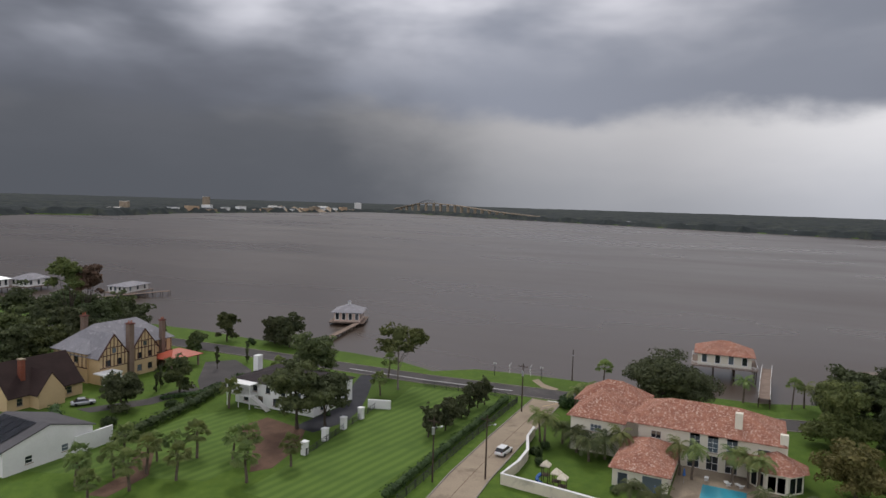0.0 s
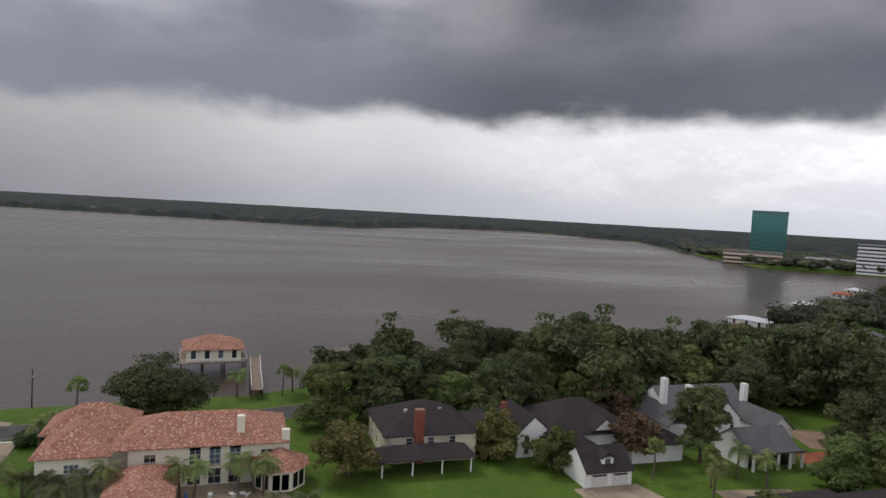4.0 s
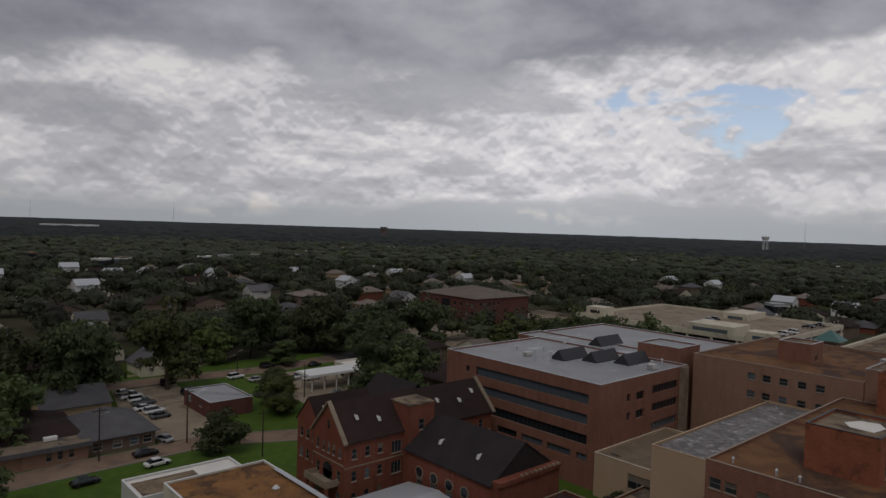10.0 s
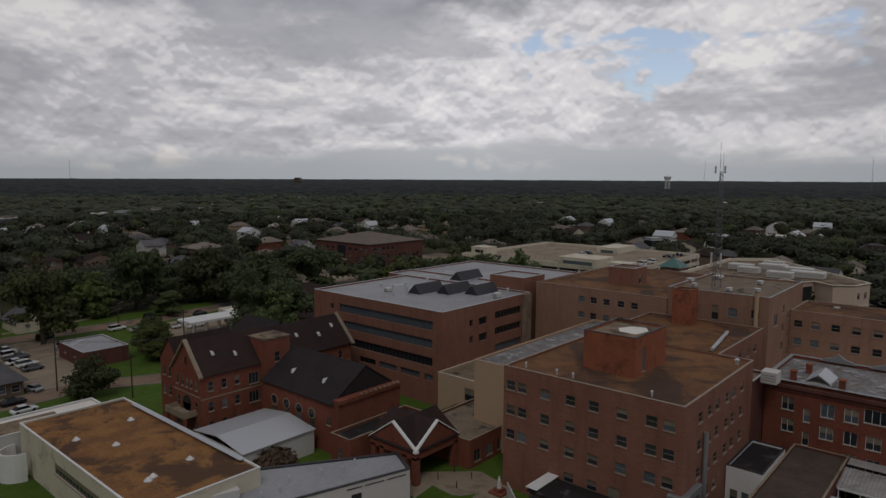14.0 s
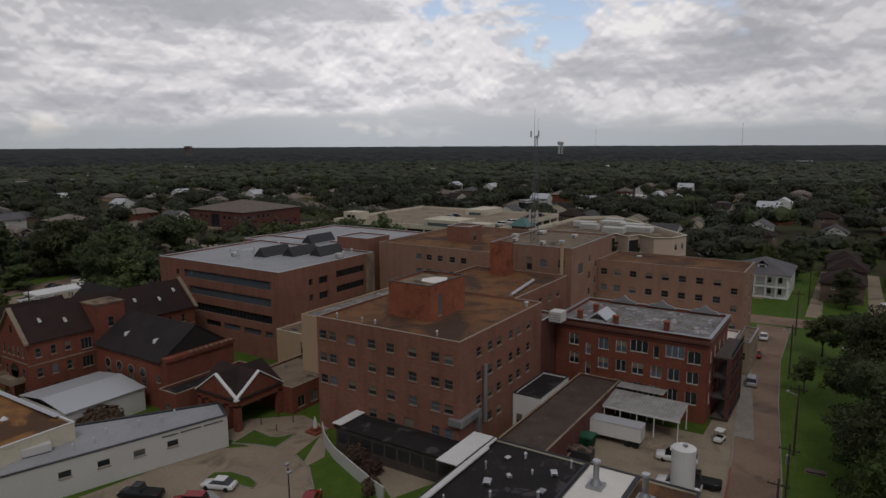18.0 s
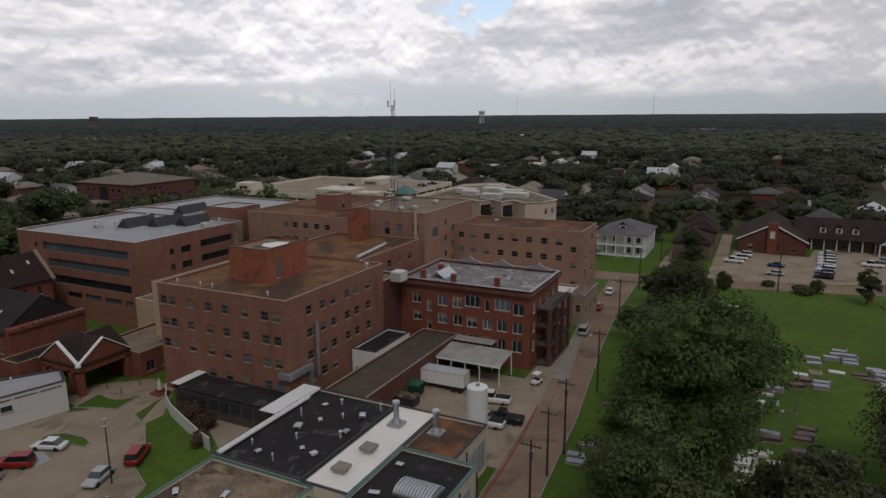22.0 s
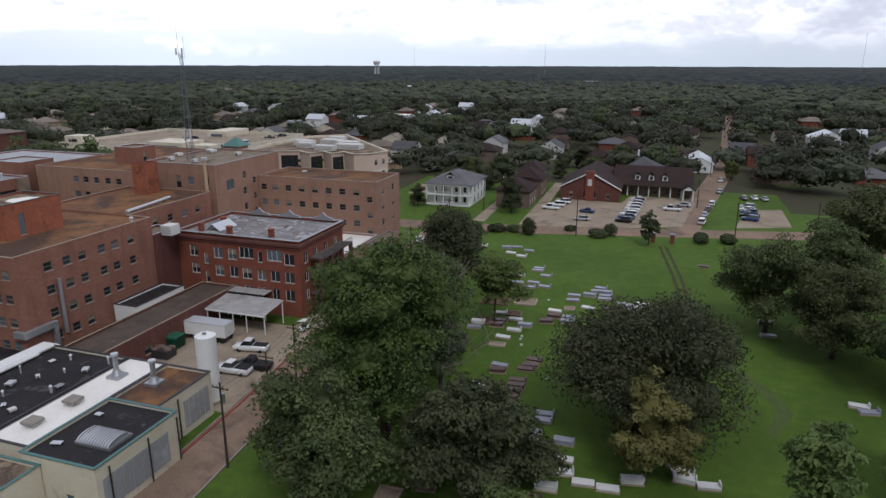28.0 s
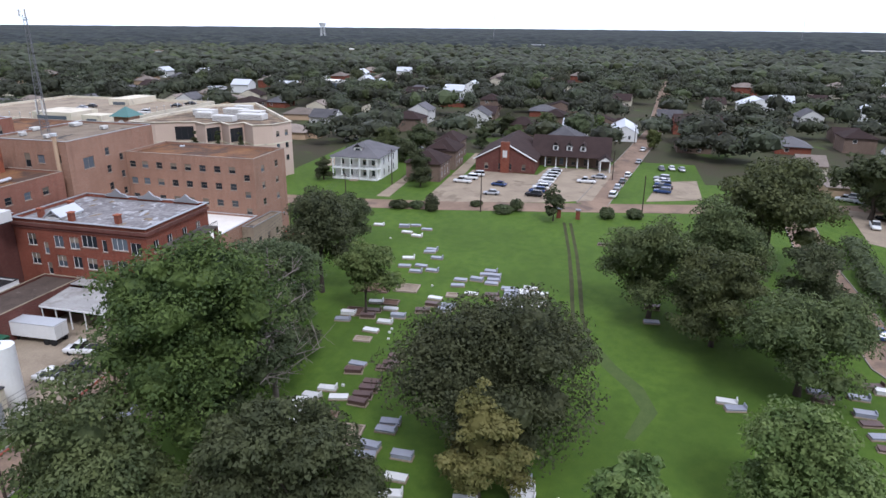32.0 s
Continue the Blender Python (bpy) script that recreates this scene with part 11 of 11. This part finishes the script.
PROTO_FAR = [
    little_house("distant house with tan roof among trees", 15, 11, 3.0, 3.0, "stucco", "shingle_tan", far=True),
    little_house("distant brick house with grey roof among trees", 16, 12, 3.2, 3.0, "brick_brown", "shingle_grey", far=True),
    little_house("distant white house with pale roof among trees", 13, 10, 5.6, 3.0, "white", "alu", "gable", far=True),
    little_house("distant cream house with brown roof among trees", 14, 11, 3.4, 3.0, "cream", "shingle", "gable", "y", far=True),
    little_house("distant red brick house with tan roof", 15, 11, 5.4, 2.8, "brick_red", "shingle_tan", far=True),
]
rs = np.random.RandomState(21)
CENTRE = Vector((15.0, -20.0))


def seen(x, y):
    """Bearings that the flight looks towards over land."""
    a = math.degrees(math.atan2(y - CENTRE.y, x - CENTRE.x))
    return -40 < a < 168


PLACED = 0
GAPS = []  # open ground before a house: x, y, reach
for gx in range(-480, 860, 34):
    for gy in range(-330, 800, 31):
        x, y = gx + rs.uniform(-9, 9), gy + rs.uniform(-7, 7)
        r = math.hypot(x - CENTRE.x, y - CENTRE.y)
        if not seen(x, y) or r < 115 or r > 620 or rs.random() > (0.66 if r < 380 else 0.55) or not free(x, y, 16) or in_lake(x - 30, y) or (x < -15 and 10 < y < 185):
            continue
        kinds = PROTO if r < 400 else PROTO_FAR
        k = rs.randint(0, len(kinds))
        m = pose(x, y, 0, 0, 0, rs.choice([0, 90]) + rs.uniform(-6, 6))
        if kinds[k].get("used"):
            copy_thing(kinds[k], m)
        else:
            kinds[k].matrix_basis = m
            kinds[k]["used"] = 1
        HOUSES.append((x, y, 8.5))
        PLACED += 1
        if r > 240 and PLACED % 3 == 0:
            ux, uy = (CENTRE.x - x) / r, (CENTRE.y - y) / r
            GAPS.extend((x + ux * k, y + uy * k, 10.0) for k in (14.0, 28.0, 42.0, 56.0)[:2 + int(r > 330) + int(r > 430)])
for h in PROTO + PROTO_FAR:
    if h.get("used"):
        del h["used"]
for c in bpy.data.objects:
    if c.get("used"):
        del c["used"]

# shade trees of the near town
NEAR_KINDS = list(KINDS)
LIGHT = []
for i, (h, r, leaf) in enumerate(((12.5, 6.6, "leaf_oak"), (13.5, 6.0, "leaf_mid"), (11.0, 7.0, "leaf_oak"), (10.5, 5.0, "leaf_light"), (14.5, 6.6, "leaf_oak"), (12.0, 6.4, "leaf_mid"))):
    LIGHT.append(tree("tree", "dark evergreen oak among the town roofs" if leaf == "leaf_oak" else "leafy green tree among the town roofs", (0, -400), h, r, leaf, 0.04, 11, 4800, 0.42, tri=True, seed=70 + i, group="town trees"))
used = set()


def plant_tree(kinds, x, y, scale=1.0):
    k = kinds[rs.randint(0, len(kinds))]
    m = pose(x, y, 0, 0, 0, rs.uniform(0, 360)) @ Matrix.Diagonal((scale, scale, scale * rs.uniform(0.88, 1.12), 1))
    if k.name in used:
        copy_thing(k, m)
    else:
        used.add(k.name)
        k.matrix_basis = m


for gx in range(-300, 380, 11):
    for gy in range(-240, 360, 11):
        x, y = gx + rs.uniform(-4.2, 4.2), gy + rs.uniform(-4.2, 4.2)
        r = math.hypot(x - CENTRE.x, y - CENTRE.y)
        if not seen(x, y) or r > 250 or r < 60 or not free(x, y, 9):
            continue
        if x > 170 and y < 20 and y > -100 and rs.random() < 0.45:
            continue
        if r < 165:
            if rs.random() < 0.84:
                plant_tree(NEAR_KINDS, x, y, rs.uniform(0.9, 1.3))
        elif rs.random() < 0.76:
            plant_tree(LIGHT, x, y, rs.uniform(0.95, 1.35))
# garden trees between the houses past the cross street
for i, (x, y) in enumerate(((206.5, 1.5), (233, -9), (241, -13), (250, -4), (258, -14), (267, -24), (272, -34), (281, -46), (292, -58), (296, -80), (231, 1), (276, -8), (285, -20), (300, -40), (312, -54), (264, -46), (240, 0), (206, -29), (290, -98), (320, -76))):
    plant_tree(NEAR_KINDS, x, y, 0.45 + 0.07 * (i % 5))
# trees round the store and the drive-through
for x, y, k in ((74.5, 139.5, 0.95), (77.5, 148.0, 0.8), (97.0, 133.0, 1.1), (101.0, 187.0, 1.0), (48.0, 189.0, 0.7)):
    plant_tree(NEAR_KINDS, x, y, k)
# the shaded streets beside the lake stand fuller
for gx in range(-172, -14, 10):
    for gy in range(22, 262, 10):
        x, y = gx + rs.uniform(-4, 4), gy + rs.uniform(-4, 4)
        if rs.random() < 0.85 and free(x, y, 6) and math.hypot(x - CENTRE.x, y - CENTRE.y) > 75:
            plant_tree(NEAR_KINDS if y < 130 else LIGHT, x, y, rs.uniform(0.7, 1.1))
for k in KINDS + LIGHT:
    if k.name not in used:
        for o in (*k.children, k):
            bpy.data.objects.remove(o)


# woods farther off: many crowns in one mesh for each sector
def crowns(name, r0, r1, pitch, lobes, leaves, leaf_size, label, sub, rmin=5.0, rmax=7.5):
    bv, bf = ico(sub)
    V, F, off = [], [], 0
    n = int(r1 / pitch) + 1
    for i in range(-n, n):
        for j in range(-n, n):
            x, y = CENTRE.x + (i + rs.uniform(-0.42, 0.42)) * pitch, CENTRE.y + (j + rs.uniform(-0.42, 0.42)) * pitch
            r = math.hypot(x - CENTRE.x, y - CENTRE.y)
            if not r0 < r < r1 or not seen(x, y) or in_lake(x, y) or near_road(x, y, -0.5) or rs.random() < 0.06:
                continue
            sx, sy = x + (x - CENTRE.x) / r * 13.0, y + (y - CENTRE.y) / r * 13.0
            if r < 660 and any((x - hx) ** 2 + (y - hy) ** 2 < (hr + 3.5) ** 2 or (sx - hx) ** 2 + (sy - hy) ** 2 < (hr + 6.5) ** 2 for hx, hy, hr in HOUSES):
                continue
            if any(x0 < x < x1 and y0 < y < y1 for x0, x1, y0, y1 in CLEAR):
                continue
            if r < 660 and any((x - gx) ** 2 + (y - gy) ** 2 < gr * gr for gx, gy, gr in GAPS):
                continue
            R, H = rs.uniform(rmin, rmax), rs.uniform(7.0, 14.5)
            ls = [(x, y, H * 0.62, R, H * 0.40)] + [(x + R * 0.6 * math.cos(a), y + R * 0.6 * math.sin(a), H * rs.uniform(0.5, 0.72), R * 0.55, H * 0.24) for a in rs.uniform(0, 6.28, lobes)]
            for lx, ly, lz, lr, lh in ls:
                w = rs.uniform(0.86, 1.14, size=(len(bv), 1))
                V.append(bv * w * np.array([lr, lr, lh]) * (0.74 if leaves else 1.0) + (lx, ly, lz))
                F.extend((bf + off).tolist())
                off += len(bv)
            if leaves:
                v, f = leaf_cloud(rs, ls, leaves, leaf_size, droop=0.5, inner=0.72, tri=True)
                V.append(v)
                F.extend((f + off).tolist())
                off += len(v)
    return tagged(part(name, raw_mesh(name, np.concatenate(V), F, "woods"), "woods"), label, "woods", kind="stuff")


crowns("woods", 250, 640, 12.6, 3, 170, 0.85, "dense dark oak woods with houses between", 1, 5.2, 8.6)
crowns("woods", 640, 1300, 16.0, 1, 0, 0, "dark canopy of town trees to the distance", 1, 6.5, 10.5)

# the canopy towards the horizon, on both sides of the lake
NA, NR = 620, 96
ang = np.radians(np.linspace(-62, 262, NA))
rad = 1120 * (4960 / 1120) ** (np.linspace(0, 1, NR) ** 0.9)
A, R = np.meshgrid(ang, rad)
X, Y = R * np.cos(A), R * np.sin(A)
inside = np.zeros(X.shape, bool)
for i in range(len(SHORE)):
    (x0, y0), (x1, y1) = SHORE[i], SHORE[(i + 1) % len(SHORE)]
    if y0 != y1:
        cross = ((y0 > Y) != (y1 > Y)) & (X < (x1 - x0) * (Y - y0) / (y1 - y0) + x0)
        inside ^= cross
Z = 10.5 + rs.uniform(-4.0, 4.0, X.shape) * np.clip(1.3 - R / 4200, 0.3, 1) + 0.8 * np.sin(X * 0.013) * np.cos(Y * 0.011) + 14.0 * np.clip((R - 2600) / 2300, 0, 1) ** 1.4
Z[:3] = np.array([[-1.0], [2.0], [6.0]])
Z[inside] = -4.0
X += np.where(inside, 0, rs.uniform(-5, 5, X.shape))
idx = np.arange(NA * NR).reshape(NR, NA)
quads = np.stack([idx[:-1, :-1], idx[:-1, 1:], idx[1:, 1:], idx[1:, :-1]], -1).reshape(-1, 4)
keep = ~(inside[:-1, :-1] & inside[:-1, 1:] & inside[1:, 1:] & inside[1:, :-1]).reshape(-1)
# its colour carries a painted blue-grey haze
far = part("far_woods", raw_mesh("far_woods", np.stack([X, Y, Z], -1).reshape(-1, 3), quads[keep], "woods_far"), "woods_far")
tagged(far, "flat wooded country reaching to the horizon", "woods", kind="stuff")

# ---------------------------------------------------------------- far landmarks
def far_block(label, at, size, wall, roof="roof_grey", stripes=0, turn=0.0, name="far_building", stripe_mat="glass"):
    w, d, h = size
    root = thing(name, label + " in town" if len(label.split()) < 4 else label, "building", (*at, 0), turn)
    p = part("wall", boxes((-w / 2, w / 2, -d / 2, d / 2, 0, h)), wall)
    p.parent = root
    p = part("roof", boxes((-w / 2 - 0.3, w / 2 + 0.3, -d / 2 - 0.3, d / 2 + 0.3, h, h + 0.6)), roof)
    p.parent = root
    for k in range(stripes):
        z = h * (k + 0.45) / stripes
        p = part("window_band", boxes((-w / 2 - 0.12, w / 2 + 0.12, -d / 2 - 0.12, d / 2 + 0.12, z, z + h / stripes * 0.45)), stripe_mat)
        p.parent = root
    return root


M["tower_glass"] = gloss("green_mirror_glass", (0.05, 0.16, 0.15), 0.12, 0.6)
gt = far_block("tall office tower of green mirror glass by the lake", (-715, 700), (44, 26, 70), "tower_glass", "steel_dark", 0, 44)
for k in range(20):
    p = part("floor_band", boxes((-22.06, 22.06, -13.06, 13.06, 3 + 3.4 * k, 3.5 + 3.4 * k)), "teal")
    p.parent = gt
p = part("crown_band", boxes((-22.2, 22.2, -13.2, 13.2, 66.5, 69.9)), "teal")
p.parent = gt
far_block("broad pink brick hotel by the lake", (-690, 652), (70, 24, 16), "pink", "roof_tan", 3, 44)
far_block("white office block with dark window bands", (-560, 700), (30, 16, 34), "white", "roof_grey", 8, 40)
far_block("brown brick office block in the town centre", (-470, 690), (20, 16, 22), "brick_tan", "roof_tan", 6, 40)
far_block("dark red brick tower block in the town centre", (-385, 640), (24, 15, 30), "brick_dark", "roof_tan", 7, 38)
far_block("tan tower block in the town centre", (-425, 790), (26, 16, 30), "stucco", "roof_tan", 8, 38)
far_block("low pale civic hall by the lake", (-640, 730), (60, 30, 12), "grey_wall", "roof_grey", 1, 40)
for k, (x, y, h) in enumerate(((-500, 760, 62), (-520, 800, 80), (-260, 1500, 90))):
    lattice_mast((x, y), 0, h, 1.6, "thin steel radio mast on the skyline")
# white and pale buildings among the woods, by bearing
for k, (x, y, w, d, h, mt) in enumerate(((286, 646, 40, 14, 9, "white"), (246, 610, 24, 12, 10, "grey_wall"), (322, 660, 26, 12, 10, "grey_wall"), (360, 640, 20, 12, 10, "white"), (147, 569, 18, 12, 11, "grey_wall"), (165, 575, 20, 12, 12, "white"), (406, 772, 44, 14, 8, "white"), (446, 744, 50, 12, 7, "white"), (552, 829, 30, 16, 10, "cream"), (656, 858, 44, 14, 10, "cream"), (441, 578, 16, 10, 7, "white"), (737, 848, 30, 14, 10, "white"), (381, 147, 14, 10, 7, "white"), (434, 97, 26, 12, 9, "grey_wall"), (120, 700, 22, 12, 9, "brick_red"), (200, 520, 22, 10, 8, "brick_red"), (180, 480, 40, 12, 5, "grey_wall"), (510, -40, 24, 10, 8, "grey_wall"), (760, -300, 30, 14, 8, "white"), (900, -250, 40, 16, 8, "grey_wall"), (1100, -180, 50, 16, 10, "white"), (1300, 60, 40, 16, 12, "white"), (980, 300, 36, 16, 9, "cream"), (800, 500, 40, 18, 9, "white"), (1200, -420, 60, 18, 11, "white"), (1250, -480, 60, 18, 11, "grey_wall"))):
    far_block("pale flat-roofed building among distant trees", (x, y), (w * 0.62, d * 0.8, h * 0.75 + 3), mt, ("roof_grey", "roof_white", "roof_tan")[k % 3], 1, 30 + 17 * k % 60)
far_block("lone brown apartment tower on the horizon", (1370, 1830), (30, 18, 40), "brick_brown", "roof_tan", 8, 40)
far_block("white domed arena roof on the horizon", (535, 2445), (170, 40, 16), "white", "roof_white", 0, 10)
for x, y, h in ((2600, 900, 110), (1900, 250, 95), (2300, -620, 130), (1700, -1050, 120), (820, 2300, 100), (430, 2500, 90)):
    lattice_mast((x, y), 0, h, 2.2, "tall thin radio mast on the horizon")
wt = thing("water_tower", "white water tower on the horizon", "water tower", (1950, 780, 0))
part("bowl", tube((1950, 780, 38), (1950, 780, 48), 8, 11, 20), "white", wt)
part("cap", tube((1950, 780, 48), (1950, 780, 52), 11, 3, 20), "white", wt)
for a in range(6):
    part("leg", tube((1950 + 8 * math.cos(a * 1.05), 780 + 8 * math.sin(a * 1.05), 0), (1950 + 6 * math.cos(a * 1.05), 780 + 6 * math.sin(a * 1.05), 38), 0.7, 0.6, 6), "white", wt)

# ---------------------------------------------------------------- bridge and port across the lake
br = thing("lake_bridge", "long trestle road bridge with a high steel span", "bridge", (-2100, -850, 0))
line = [(-2420, -1420, 14), (-2330, -1260, 40), (-2290, -1170, 43), (-2210, -1040, 38), (-2080, -820, 20), (-1950, -600, 9), (-1850, -415, 5), (-1700, -120, 4)]
bm = bmesh.new()
for (x0, y0, z0), (x1, y1, z1) in zip(line, line[1:]):
    a, b = Vector((x0, y0, z0)), Vector((x1, y1, z1))
    s = Vector((b.y - a.y, a.x - b.x, 0)).normalized() * 7
    vs = [bm.verts.new(p + q + Vector((0, 0, dz))) for p in (a, b) for q in (s, -s) for dz in (-1.6, 1.2)]
    for f in ((0, 1, 3, 2), (4, 6, 7, 5), (1, 5, 7, 3), (0, 2, 6, 4), (0, 4, 5, 1), (2, 3, 7, 6)):
        bm.faces.new([vs[i] for i in f])
bmesh.ops.recalc_face_normals(bm, faces=bm.faces)
part("deck", bm, "concrete_pale", br)
for (x0, y0, z0), (x1, y1, z1) in zip(line, line[1:]):
    n = max(2, int(math.dist((x0, y0), (x1, y1)) / 42))
    for k in range(n):
        t = k / n
        x, y, z = x0 + (x1 - x0) * t, y0 + (y1 - y0) * t, z0 + (z1 - z0) * t
        part("pier", boxes((x - 3, x + 3, y - 4.5, y + 4.5, -3, z - 1.6)), "concrete_pale", br)
bm = bmesh.new()
for k in range(10):
    a, b = (Vector((-2330 + 70 * t, -1260 + 130 * t, 41)) for t in (k / 10, (k + 1) / 10))
    h0, h1 = (14 * math.sin(math.pi * t) for t in (k / 10, (k + 1) / 10))
    tube(a + Vector((0, 0, h0)), b + Vector((0, 0, h1)), 0.9, 0.9, 5, bm, cap=False)
    tube(a, b + Vector((0, 0, h1)), 0.6, 0.6, 5, bm, cap=False)
part("truss", bm, "steel_dark", br)
for label, at, size, mt in (("tall pale grain elevator across the lake", (-1046, -1358), (22, 18, 26), "concrete_pale"), ("tall grey port tower across the lake", (-1509, -1576), (30, 20, 42), "concrete_pale"), ("white port sheds across the lake", (-1000, -1330), (70, 24, 12), "white"), ("white warehouse of the port", (-1420, -1480), (60, 26, 18), "white"), ("long pale port warehouse", (-1800, -1560), (110, 30, 16), "grey_wall"), ("twin white storage silos", (-2250, -1500), (40, 24, 34), "grey_wall"), ("white dockside warehouse", (-2050, -1530), (120, 30, 18), "white")):
    far_block(label, at, size, mt, "roof_white", 0, 40)
for x, y, r, h in ((-1700, -1438, 40, 20), (-1772, -1442, 34, 17), (-1900, -1456, 46, 20), (-1996, -1462, 36, 18), (-1630, -1426, 30, 15)):
    pl = thing("gravel_heap", "pale conical heap of gravel at the port", "gravel heap", (x, y, 0), 0, "gravel heaps")
    p = part("heap", tube((0, 0, -0.5), (0, 0, h), r, 2, 14), "concrete_pale")
    p.parent = pl
for k in range(16):
    x = -1130 - 68 * k
    far_block("low pale port shed on the far shore", (x, -1372 - (-x - 1222) * 0.0985), (26 + 9 * (k % 4), 12, 9 + 4 * (k % 3)), ("grey_wall", "white", "stucco", "concrete_pale")[k % 4], ("roof_grey", "alu", "roof_tan")[k % 3], 0, 6)
for k in range(14):
    a = (-1820 + 26 * k, -430 + 50 * k)
    far_block("small pale house on the far shore", (a[0] - 40, a[1]), (18, 12, 7 + k % 3), ("white", "cream", "brick_red")[k % 3], "roof_grey", 0, 30)
